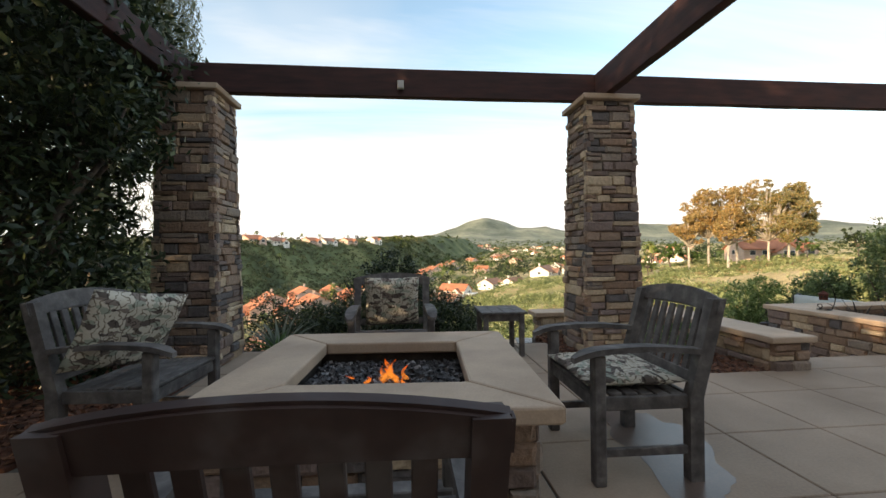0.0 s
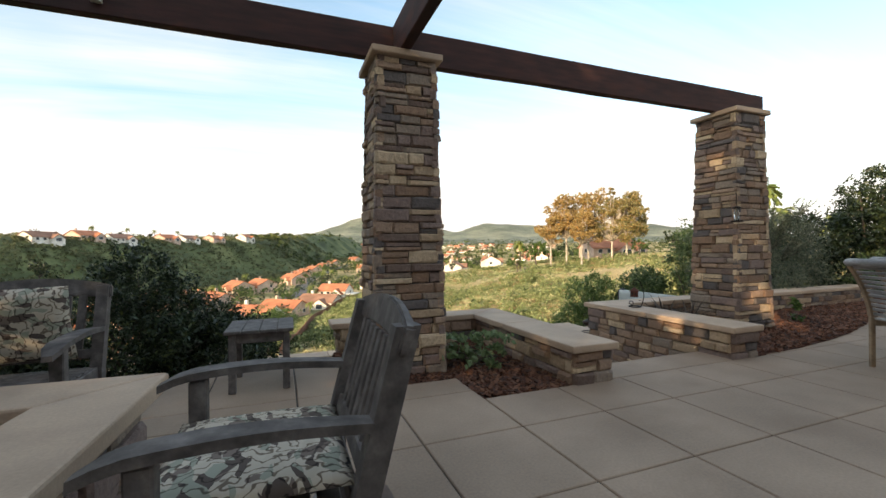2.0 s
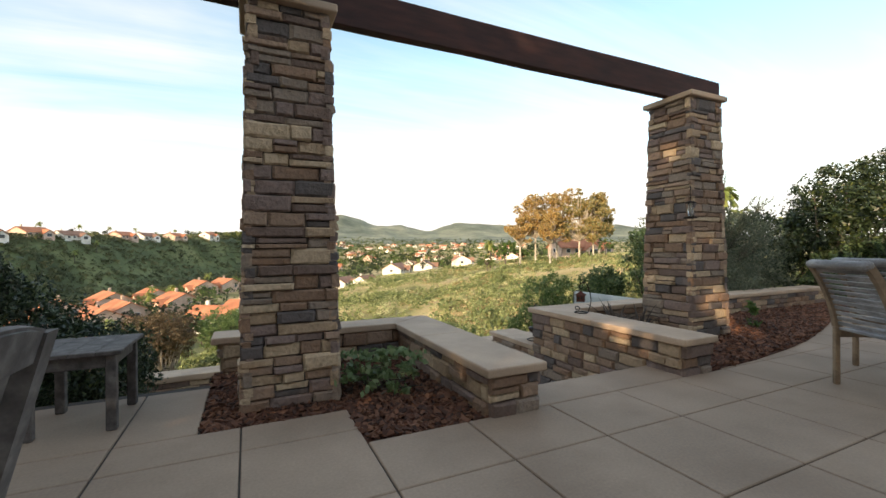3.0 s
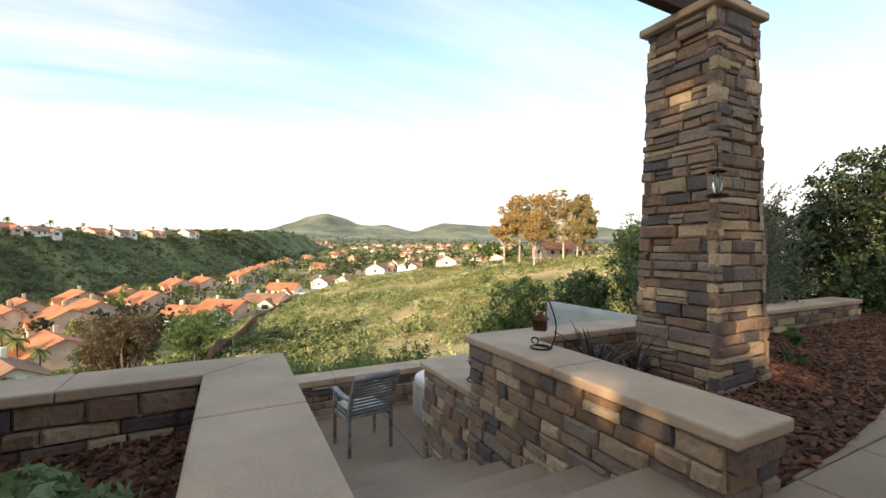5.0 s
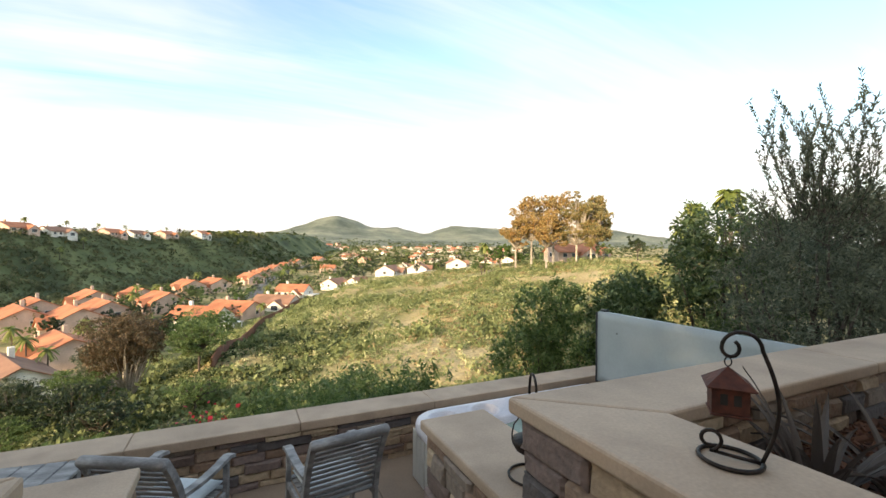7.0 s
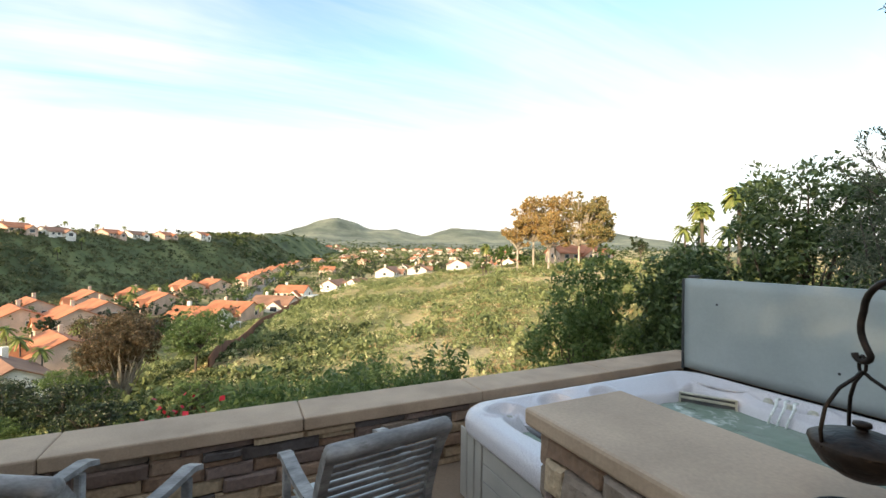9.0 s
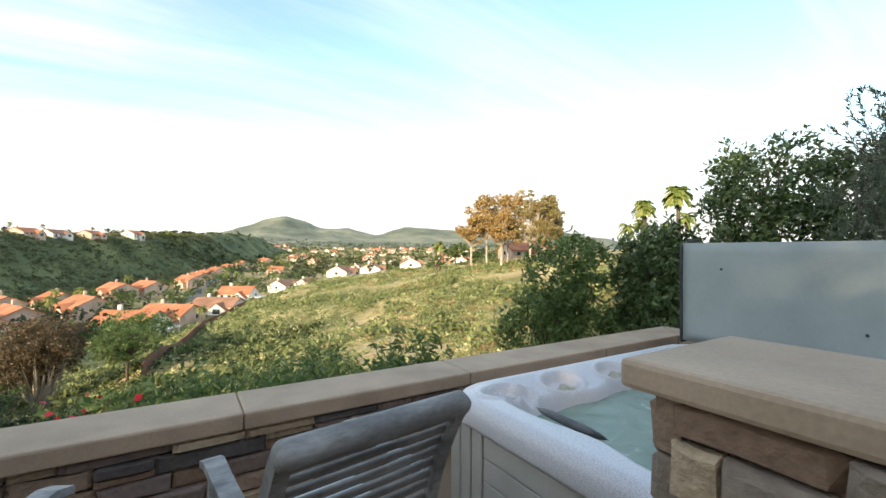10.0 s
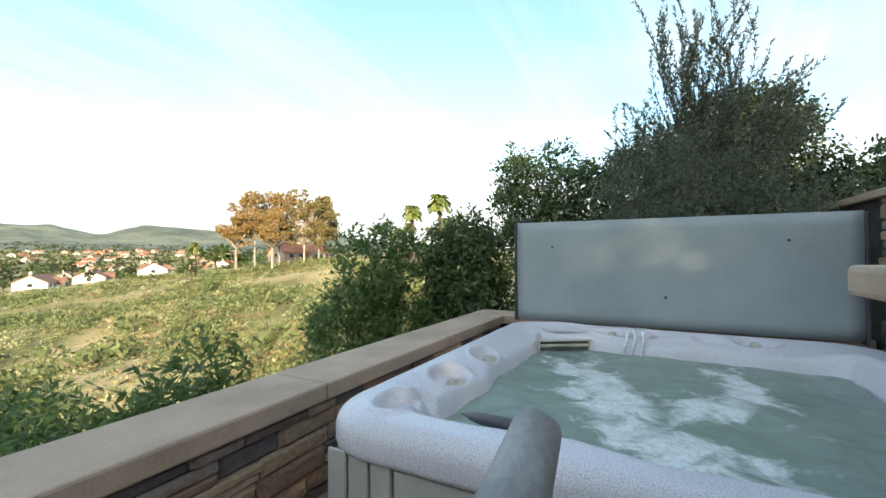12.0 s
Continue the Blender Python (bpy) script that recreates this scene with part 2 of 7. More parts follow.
def face_stones(parent, origin, along, normal, length, height, limit=None, h=(0.065, 0.125), w=(0.14, 0.31), proud=0.045, lean=0.0, taper=0.0, overlap=0.0):
    """Veneers a face with stones. origin: its lower left corner; along: unit direction; normal: outward. lean: inward shift per metre of
    height; taper: shortening per metre at both ends; limit: a function (u, v) that tells whether to keep a stone."""
    al, no, up = Vector(along), Vector(normal), Vector((0, 0, 1))
    for u, v, sw, sh in course_plan(length, height, *h, *w):
        if limit and not limit(u + sw / 2, v + sh / 2):
            continue
        cv = v + sh / 2
        squeeze = (length - 2 * taper * cv) / length
        cu = length / 2 + (u + sw / 2 - length / 2) * squeeze
        sw2 = sw * squeeze
        if overlap and (u < 0.01 or u + sw > length - 0.02):
            sw2 += overlap
            cu += overlap / 2 * (1 if u > 0.01 else -1)
        d = 0.07
        out = proud + rng.uniform(-0.018, 0.016)
        p = Vector(origin) + al * cu + up * cv + no * (out - d / 2 - lean * cv)
        rot = Matrix((al, -no, up)).transposed().to_4x4()
        tilt = pose(0, 0, 0, rng.uniform(-1.2, 1.2), rng.uniform(-0.35, 0.35), rng.uniform(-1.2, 1.2))
        m = Matrix.Translation(p) @ rot @ tilt @ Matrix.Diagonal((sw2 * 1.01, d, sh * 1.02, 1))
        ob = new("stone", rng.choice(STONES))
        ob.parent = parent
        ob.matrix_basis = parent.matrix_basis.inverted() @ m


# ---------------------------------------------------------------- ground, one sheet to the horizon
FWD, RGT, MID = Vector((0.452, 0.892)), Vector((0.892, -0.452)), Vector((3.7, 3.7))


def smooth(a, b, v):
    k = np.clip((v - a) / (b - a), 0, 1)
    return k * k * (3 - 2 * k)


def spot(F, R):
    """World x, y from metres ahead and to the right of the terrace's line of sight."""
    return MID.x + FWD.x * F + RGT.x * R, MID.y + FWD.y * F + RGT.y * R


def height(x, y):
    x, y = np.asarray(x, float), np.asarray(y, float)
    F = (x - MID.x) * FWD.x + (y - MID.y) * FWD.y
    R = (x - MID.x) * RGT.x + (y - MID.y) * RGT.y
    dist = np.hypot(F, R)
    wob = np.sin(F * 0.031 + 1.3) * np.cos(R * 0.027) * 2 + np.sin(F * 0.011 - R * 0.013) * 3
    valley = -22 + np.clip(F - 380, 0, None) * 0.034 + wob * 0.25 * smooth(200, 600, F)
    # dark mesa on one side of the valley
    edge = -140 - 0.14 * F + wob * 3
    mesa = 29 + 0.012 * np.clip(F, 0, 900)
    z = valley + mesa * smooth(0, 62, edge - R) * smooth(1500, 700, F)
    # sunny hill across the gully
    zr = np.interp(R, [-64, -46, -30, 0, 20, 35, 80, 220], [-22, -16.5, -11.0, -7.0, -4.2, -2.4, 0, 2])
    Fr = np.interp(R, [-60, -30, 0, 35, 200], [150, 140, 125, 112, 100])
    hill = zr - np.where(F < Fr, (Fr - F) * 0.05, (F - Fr) * 0.035) + wob * 0.3
    bumps = np.sin(F * 0.19 + R * 0.11) * 0.5 + np.sin(R * 0.23 - F * 0.07) * 0.5
    hill = hill + bumps * smooth(-60, -30, R) * 0.8
    k = smooth(-66, -50, R)
    z = np.where(F < 900, z * (1 - k) + np.maximum(z, hill) * k, z)
    # far mountains
    for f, r, h, sf, sr in ((2880, -800, 105, 400, 210), (2800, -850, 75, 600, 520), (2900, -380, 62, 350, 170), (2950, 10, 86, 400, 190), (2900, 340, 78, 450, 300), (3000, 1000, 100, 500, 500)):
        z = z + h * np.exp(-((F - f) / sf) ** 2 - ((R - r) / sr) ** 2)
    ridge = np.abs(np.sin(R * 0.0105 + 1.7 * np.sin(F * 0.0031))) * 0.6 + np.abs(np.sin(R * 0.023 + F * 0.006 + 1.1)) * 0.4
    z = z - 13 * ridge * smooth(2100, 2500, F) * smooth(0, 70, z + 10)
    # the lot on which the patio stands
    near = smooth(17, 4.5, dist - 2.5)
    lot = np.where(y < 5.2, -0.35, -1.62)
    lot = np.where(x < 1.2, np.minimum(-0.35, -0.35 - (y - 5.0) * 0.35), lot)
    z = z * (1 - near) + lot * near
    back = smooth(6, -18, F)
    side = smooth(7, 13, R) * smooth(60, 25, F)
    z = z * (1 - side) + (-1.7 + 0.0 * F) * side
    z = np.where((y < 5.3) & (F < 30), z * (1 - back) - 0.35 * back, z)
    inside = (x > -6) & (x < 12) & (y < 5.5)
    return np.where(inside, np.minimum(z, -0.35), z)


def make_ground():
    radii = np.concatenate(([0.0], np.linspace(1.2, 14, 12), 14 * (4600 / 14) ** (np.arange(1, 150) / 149)))
    head = math.atan2(FWD.y, FWD.x)
    angles = np.concatenate((np.linspace(-1.25, 1.25, 330), np.linspace(1.25, math.tau - 1.25, 60)[1:-1])) + head
    na = len(angles)
    verts = [(MID.x, MID.y, float(height(MID.x, MID.y)))]
    for r in radii[1:]:
        x, y = MID.x + r * np.cos(angles), MID.y + r * np.sin(angles)
        z = height(x, y)
        verts += list(zip(x.tolist(), y.tolist(), z.tolist()))
    faces = [(0, 1 + i, 1 + (i + 1) % na) for i in range(na)]
    for j in range(len(radii) - 2):
        a = 1 + j * na
        for i in range(na):
            k = (i + 1) % na
            faces.append((a + i, a + na + i, a + na + k, a + k))
    me = bpy.data.meshes.new("ground")
    me.from_pydata(verts, [], faces)
    return me


GROUND = surface("scrub_ground", [(0.30, (0.10, 0.12, 0.038)), (0.45, (0.21, 0.20, 0.075)), (0.56, (0.40, 0.31, 0.16)), (0.68, (0.55, 0.42, 0.25))], scale=0.05, rough=0.95, bump=0.9, fine=2.2, depth=0.5, dirt=(0.5, (0.12, 0.14, 0.05), 0.05), grain=0.75)
# Far chaparral, greyed in its base colour to stand in for distance haze.
HILLS = surface("hazed_far_chaparral", [(0.30, (0.095, 0.115, 0.088)), (0.5, (0.150, 0.172, 0.130)), (0.7, (0.22, 0.225, 0.165))], scale=0.006, rough=0.95, bump=0.7, fine=0.05, depth=8.0, dirt=(0.5, (0.075, 0.092, 0.060), 0.004), grain=0.45)
ground_mesh = make_ground()
ground_mesh.materials.append(GROUND)
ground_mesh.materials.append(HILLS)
ground_mesh.materials.append(surface("chaparral_ground", [(0.30, (0.055, 0.072, 0.026)), (0.5, (0.10, 0.122, 0.044)), (0.72, (0.19, 0.195, 0.08))], scale=0.03, rough=0.95, bump=0.7, fine=0.6, depth=0.6, dirt=(0.5, (0.05, 0.06, 0.024), 0.02), grain=0.5))
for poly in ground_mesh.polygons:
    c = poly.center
    # Distant faces take the haze-greyed colour, with a ragged edge.
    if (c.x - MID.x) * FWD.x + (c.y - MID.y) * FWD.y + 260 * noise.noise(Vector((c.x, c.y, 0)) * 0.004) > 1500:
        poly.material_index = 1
    elif (c.x - MID.x) * RGT.x + (c.y - MID.y) * RGT.y < -116 - 0.14 * ((c.x - MID.x) * FWD.x + (c.y - MID.y) * FWD.y):
        poly.material_index = 2
ground = structure(hang("ground", ground_mesh, GROUND, smooth=True), "scrubby green and tan canyon ground running to far hills", "ground")

# ---------------------------------------------------------------- patio, stairs, terrace
TER = -1.325
patio = structure(new("floor_patio"), "tan concrete patio scored into square slabs", "patio")
block("slab_bed", (-7.0, -6.0, -0.34), (1.76, 5.08, -0.012), JOINT, patio, 0)
block("slab_bed", (1.76, -6.0, -0.34), (13.0, 3.68, -0.012), JOINT, patio, 0)
block("slab_bed", (1.76, 3.68, -0.34), (2.605, 4.20, -0.012), JOINT, patio, 0)
block("slab_bed", (5.66, 3.68, -0.34), (13.0, 5.2, -0.012), JOINT, patio, 0)


def bed(label, pts, z0, z1, seed):
    """A mulch bed: a slightly mounded sheet with thickness inside an outline."""
    bm = bmesh.new()
    lo = [bm.verts.new((x, y, z0)) for x, y in pts]
    hi = [bm.verts.new((x, y, z1)) for x, y in pts]
    bm.faces.new(hi)
    bm.faces.new(lo[::-1])
    for i in range(len(pts)):
        k = (i + 1) % len(pts)
        bm.faces.new((lo[i], lo[k], hi[k], hi[i]))
    bmesh.ops.recalc_face_normals(bm, faces=bm.faces)
    return structure(part("mulch_bed", bm, MULCH), label, "mulch bed")


BED_1 = [(1.765, 4.205), (2.61, 4.205), (2.61, 3.695), (3.40, 3.695), (3.40, 5.5), (1.765, 5.5)]
BED_2 = [(5.30, 3.695), (6.2, 3.72), (7.0, 3.82), (7.7, 3.95), (8.6, 4.2), (9.9, 4.58), (12.9, 5.1), (12.9, 5.6), (5.30, 5.35)]
BED_3 = [(-7.0, 2.35), (-2.0, 2.55), (-1.78, 3.6), (-1.78, 5.1), (-7.0, 5.1)]
bed("red-brown bark mulch bed round a stone column", BED_1, -0.3, -0.02, 1)
bed("red-brown bark mulch bed behind the low wall", BED_2, -0.3, 0.012, 2)
bed("dark bark mulch under the hedge", BED_3, -0.02, 0.014, 3)

# stairs between the two low walls: eight risers down to the terrace
stairs = thing("stairs_to_terrace", "tan concrete steps going down between stone walls", "stairs", kind="structure")
STEP_Y, TREAD, RISE = 4.06, 0.387, 1.325 / 8
SX0, SX1 = 3.74, 5.24
block("landing", (SX0, 3.695, -0.30), (SX1, STEP_Y, 0.0), SLAB, stairs, 0.012, seg=2)
for k in range(1, 8):
    block("step", (SX0, STEP_Y + (k - 1) * TREAD + 0.002, -k * RISE - 0.30), (SX1, STEP_Y + k * TREAD, -k * RISE), SLAB, stairs, 0.012, seg=2)

terrace = structure(new("floor_terrace"), "tan concrete lower terrace with scored joints", "terrace")
block("slab_bed", (-2.0, 5.7, TER - 0.3), (8.5, 8.6, TER - 0.012), JOINT, terrace, 0)
for a, b in ((-2.0, 0.9), (0.908, 2.9), (2.908, 4.2), (4.208, 5.4), (5.408, 8.5)):
    for c, d in ((5.7, 6.762), (6.77, 8.6)):
        if c < 6 and 3.4 < (a + b) / 2 < 5.2:
            continue
        block("slab", (a, c, TER - 0.05), (b, d, TER), SLAB, terrace, 0.006)
block("slab", (2.908, 5.7, TER - 0.05), (3.76, 6.762, TER), SLAB, terrace, 0.006)


# ---------------------------------------------------------------- low stone walls with cast caps
def wall_core(name, label, boxes):
    ob = structure(new(name), label, "stone wall")
    for lo, hi in boxes:
        block("core", lo, hi, MORTAR, ob, 0)
    return ob


def cap_run(parent, segs, z, thick=0.06):
    """Cap stones as rectangles (x0, y0, x1, y1), their top at z."""
    for x0, y0, x1, y1 in segs:
        bm = bmesh.new()
        vs = add_box(bm, (x0, y0, z - thick), (x1, y1, z), 0.012, seg=2)
        part("cap_stone", bm, CAP, parent)


def cap_poly(parent, pts, z, thick=0.06):
    bm = bmesh.new()
    lo = [bm.verts.new((x, y, z - thick)) for x, y in pts]
    hi = [bm.verts.new((x, y, z)) for x, y in pts]
    top = bm.faces.new(hi)
    bm.faces.new(lo[::-1])
    for i in range(len(pts)):
        k = (i + 1) % len(pts)
        bm.faces.new((lo[i], lo[k], hi[k], hi[i]))
    bmesh.ops.recalc_face_normals(bm, faces=bm.faces)
    bmesh.ops.bevel(bm, geom=list(bm.edges), offset=0.011, segments=2, affect="EDGES", profile=0.5)
    part("cap_stone", bm, CAP, parent)


G = 0.003
TOP = 0.310
wall_a = wall_core("wall_stairs_west", "low ledgestone wall with a wide tan cap beside the steps",
                   [((3.41, 3.70, -1.6), (3.74, 5.44, 0.25)), ((1.83, 5.46, -1.6), (3.74, 5.69, 0.25))])
cap_run(wall_a, [(3.345, 3.635, 3.80, 4.74), (1.74, 5.405, 2.72, 5.75)], TOP)
cap_poly(wall_a, [(3.345, 4.74 + G), (3.80, 4.74 + G), (3.80, 5.75 - G), (3.345 + G, 5.405)], TOP)
cap_poly(wall_a, [(2.72 + G, 5.405), (3.345 - G, 5.405), (3.80 - 2 * G, 5.75), (2.72 + G, 5.75)], TOP)
wall_a2 = wall_core("wall_stairs_west_low", "lower ledgestone wall with a tan cap beside the steps", [((3.43, 5.70, -1.6), (3.785, 6.74, -0.237))])
cap_run(wall_a2, [(3.375, 5.755, 3.845, 6.80)], -0.177)
wall_b = wall_core("wall_stairs_east", "low ledgestone wall with a wide tan cap beside the steps",
                   [((5.24, 3.70, -1.6), (5.54, 5.39, 0.25)), ((5.24, 5.41, -1.6), (11.5, 5.66, 0.25))])
cap_run(wall_b, [(5.178, 3.642, 5.60, 4.66), (7.2 + G, 5.36, 9.4, 5.72), (9.4 + G, 5.36, 11.56, 5.72)], TOP)
cap_poly(wall_b, [(5.178, 4.66 + G), (5.60, 4.66 + G), (5.60, 5.36), (5.178, 5.72 - G)], TOP)
cap_poly(wall_b, [(5.60 + G, 5.36), (7.2, 5.36), (7.2, 5.72), (5.178 + G, 5.72)], TOP)
wall_b2 = wall_core("wall_stairs_east_low", "lower ledgestone wall with a tan cap beside the spa", [((5.295, 5.67, -1.6), (5.645, 6.67, -0.237))])
cap_run(wall_b2, [(5.256, 5.725, 5.71, 6.765)], -0.177)
wall_c = wall_core("wall_terrace", "low ledgestone wall with a tan cap closing the terrace", [((-2.6, 8.595, -2.6), (8.74, 8.85, -0.866)), ((8.76, 5.67, -2.6), (9.04, 8.85, -0.866))])
CZ = -0.778
cap_run(wall_c, [(-2.6, 8.531, -0.75, 8.909), (-0.75 + G, 8.531, 0.65, 8.909), (0.65 + G, 8.531, 2.03, 8.909), (2.03 + G, 8.531, 3.42, 8.909), (3.42 + G, 8.531, 4.775, 8.909), (4.775 + G, 8.531, 6.165, 8.909), (6.165 + G, 8.531, 7.6, 8.909)], CZ, 0.088)
cap_poly(wall_c, [(7.6 + G, 8.531), (8.72, 8.531), (9.10, 8.909), (7.6 + G, 8.909)], CZ, 0.088)
cap_poly(wall_c, [(8.72 + G, 8.531 - G), (8.72 + G, 5.72), (9.10, 5.72), (9.10, 8.909 - G)], CZ, 0.088)

# retaining faces under the patio edge
wall_d = wall_core("wall_patio_edge", "ledgestone retaining wall under the patio", [((-2.6, 5.10, -2.0), (1.82, 5.32, -0.05))])

# unseen plain house wall, added behind to close the place and block low sun
sun_block_wall = structure(block("wall_house", (-9.5, -6.4, -0.3), (18, -6.0, 7.2), STUCCO, None, 0), "unseen plain stucco wall behind the patio, added to block low sun", "wall")
# Made-up lower stretch: its height lets sun over onto the stair wall.
structure(block("wall_house_wing", (-16, -6.4, -0.3), (-9.503, -6.0, 5.52), STUCCO, None, 0), "unseen lower stucco wall, added to let some low sun over", "wall")

# ---------------------------------------------------------------- stone columns and pergola beams
COLS = []
for cx in (-2.05, 2.296, 6.752):
    col = structure(new("column"), "tapered ledgestone column with a flat tan cap", "column")
    col.matrix_basis = pose(cx, 4.752, -0.01)
    bm = bmesh.new()
    vs = add_box(bm, (-0.30, -0.30, 0), (0.30, 0.30, 2.735))
    for v in bm.verts:
        if v.co.z > 1:
            v.co.x *= 0.80
            v.co.y *= 0.80
    part("core", bm, MORTAR, col)
    bm = bmesh.new()
    add_box(bm, (-0.317, -0.317, 2.733), (0.317, 0.317, 2.793), 0.012, seg=2)
    part("cap_stone", bm, CAP, col)
    COLS.append((col, cx))


def beam(label, lo, hi, axis):
    ob = tagged(new("pergola_beam"), label, "beam", "pergola beams")
    ob.matrix_basis = Matrix.Translation(lo)
    size = [b - a for a, b in zip(lo, hi)]
    n = 14
    bm = bmesh.new()
    r = random.Random(size[axis])
    rings = []
    for i in range(n + 1):
        c = [0.0, 0.0, 0.0]
        c[axis] = size[axis] * i / n
        o = 1 - axis
        ring = []
        for a, b in ((0, 0), (1, 0), (1, 1), (0, 1)):
            p = list(c)
            p[o] = a * size[o] + r.uniform(-0.003, 0.003)
            p[2] = b * size[2] + r.uniform(-0.004, 0.004)
            ring.append(bm.verts.new(p))
        rings.append(ring)
    for i in range(n):
        for k in range(4):
            bm.faces.new((rings[i][k], rings[i][(k + 1) % 4], rings[i + 1][(k + 1) % 4], rings[i + 1][k]))
    bm.faces.new(rings[0])
    bm.faces.new(rings[-1])
    bmesh.ops.recalc_face_normals(bm, faces=bm.faces)
    bmesh.ops.bevel(bm, geom=[e for e in bm.edges if e.calc_face_angle(0) > 1.0], offset=0.007, segments=1, affect="EDGES")
    part("timber", bm, BEAM, ob)
    return ob


beam("dark red-brown timber beam resting on the stone columns", (-2.6, 4.705, 2.786), (7.36, 4.800, 3.090), 0)
beam("dark red-brown timber beam running back from a column", (-2.19, -5.98, 2.786), (-2.095, 4.703, 3.09), 1)
beam("dark red-brown timber beam running back from a column", (2.228, -5.98, 2.786), (2.323, 4.703, 3.09), 1)

# ---------------------------------------------------------------- fire pit
PIT = thing("fire_pit", "square tan-capped ledgestone fire pit with a lit gas fire", "fire pit", -0.045, 2.565, 0, -3.2)
PO, PI, PH = 0.775, 0.428, 0.51
for k in range(4):
    bm = bmesh.new()
    prof = [(-PO, PO), (PO, PO), (PI, PI), (-PI, PI)]
    g = 0.003
    prof = [(-PO + g, PO), (PO - g, PO), (PI - g, PI), (-PI + g, PI)]
    lo = [bm.verts.new((x, y, PH - 0.075)) for x, y in prof]
    hi = [bm.verts.new((x, y, PH)) for x, y in prof]
    bm.faces.new(hi)
    bm.faces.new(lo)
    for i in range(4):
        j = (i + 1) % 4
        bm.faces.new((lo[i], lo[j], hi[j], hi[i]))
    bmesh.ops.recalc_face_normals(bm, faces=bm.faces)
    bmesh.ops.bevel(bm, geom=list(bm.edges), offset=0.012, segments=2, affect="EDGES", profile=0.5)
    bmesh.ops.transform(bm, matrix=pose(0, 0, 0, 0, 0, 90 * k), verts=bm.verts)
    part("cap_slab", bm, CAP, PIT)
for k in range(4):
    bm = bmesh.new()
    add_box(bm, (-0.67, 0.475, 0.0), (0.67, 0.67, PH - 0.076), 0.0, pose(0, 0, 0, 0, 0, 90 * k))
    part("core", bm, MORTAR, PIT)
GRIT = surface("lava_rock", [(0.0, (0.012, 0.011, 0.012)), (0.6, (0.045, 0.042, 0.045)), (0.92, (0.10, 0.095, 0.10)), (1.0, (0.35, 0.33, 0.33))], scale=20, rough=0.55, bump=0.4, by="island")
bm = bmesh.new()
add_box(bm, (-0.474, -0.474, 0.2), (0.474, 0.474, 0.345))
part("pan", bm, MORTAR, PIT, "dark pan under the lava rock")


def scatter_chips(n, place, size, seed, flat=0.5, jitter=0.6):
    """Many small six-sided chips; place(r) gives a position."""
    r = random.Random(seed)
    verts, faces = [], []
    base = [(-1, -1, -1), (1, -1, -1), (1, 1, -1), (-1, 1, -1), (-1, -1, 1), (1, -1, 1), (1, 1, 1), (-1, 1, 1)]
    quads = [(0, 3, 2, 1), (4, 5, 6, 7), (0, 1, 5, 4), (1, 2, 6, 5), (2, 3, 7, 6), (3, 0, 4, 7)]
    for _ in range(n):
        p = Vector(place(r))
        s = size * r.uniform(0.5, 1.3)
        sc = (s, s * r.uniform(0.35, 0.8), s * flat * r.uniform(0.5, 1.2))
        rot = Euler((r.uniform(-0.6, 0.6), r.uniform(-0.6, 0.6), r.uniform(0, 6.3))).to_matrix()
        o = len(verts)
        for c in base:
            q = rot @ Vector([a * b * (1 + r.uniform(-jitter, jitter) * 0.5) for a, b in zip(c, sc)])
            verts.append(tuple(p + q))
        faces += [tuple(o + i for i in f) for f in quads]
    return verts, faces


def mesh_of(name, verts, faces):
    me = bpy.data.meshes.new(name)
    me.from_pydata(verts, [], faces)
    return me


rock = hang("lava_rock", mesh_of("lava_rock", *scatter_chips(3200, lambda r: (r.uniform(-0.44, 0.44), r.uniform(-0.44, 0.44), 0.35 + r.uniform(0, 0.03)), 0.014, 3, flat=0.8)), GRIT, PIT, "dark crushed lava rock")
rock["kind"] = "stuff"
# flames
FLAME = bpy.data.materials.new("flame")
FLAME.use_nodes = True
fn, fl = FLAME.node_tree.nodes, FLAME.node_tree.links
fn.clear()
f_out, f_em, f_tr, f_mx = fn.new("ShaderNodeOutputMaterial"), fn.new("ShaderNodeEmission"), fn.new("ShaderNodeBsdfTransparent"), fn.new("ShaderNodeMixShader")
f_co, f_sep, f_noise = fn.new("ShaderNodeTexCoord"), fn.new("ShaderNodeSeparateXYZ"), fn.new("ShaderNodeTexNoise")
f_noise.inputs["Scale"].default_value = 28
f_ramp = ramp_of(fn, [(0.0, (1.0, 0.20, 0.03)), (0.35, (1.0, 0.34, 0.06)), (0.7, (1.0, 0.24, 0.035)), (1.0, (0.8, 0.10, 0.02))])
fl.new(f_co.outputs["Generated"], f_sep.inputs[0])
fl.new(f_sep.outputs["Z"], f_ramp.inputs["Fac"])
fl.new(f_ramp.outputs["Color"], f_em.inputs["Color"])
fl.new(f_co.outputs["Object"], f_noise.inputs["Vector"])
f_em.inputs["Strength"].default_value = 0.9
f_mr = fn.new("ShaderNodeMapRange")
f_mr.inputs["From Min"].default_value, f_mr.inputs["From Max"].default_value = 0.36, 0.66
f_mr.inputs["To Min"].default_value, f_mr.inputs["To Max"].default_value = 0.0, 0.62
fl.new(f_noise.outputs["Fac"], f_mr.inputs["Value"])
fl.new(f_mr.outputs["Result"], f_mx.inputs[0])
fl.new(f_tr.outputs[0], f_mx.inputs[1])
fl.new(f_em.outputs[0], f_mx.inputs[2])
fl.new(f_mx.outputs[0], f_out.inputs["Surface"])
r = random.Random(5)
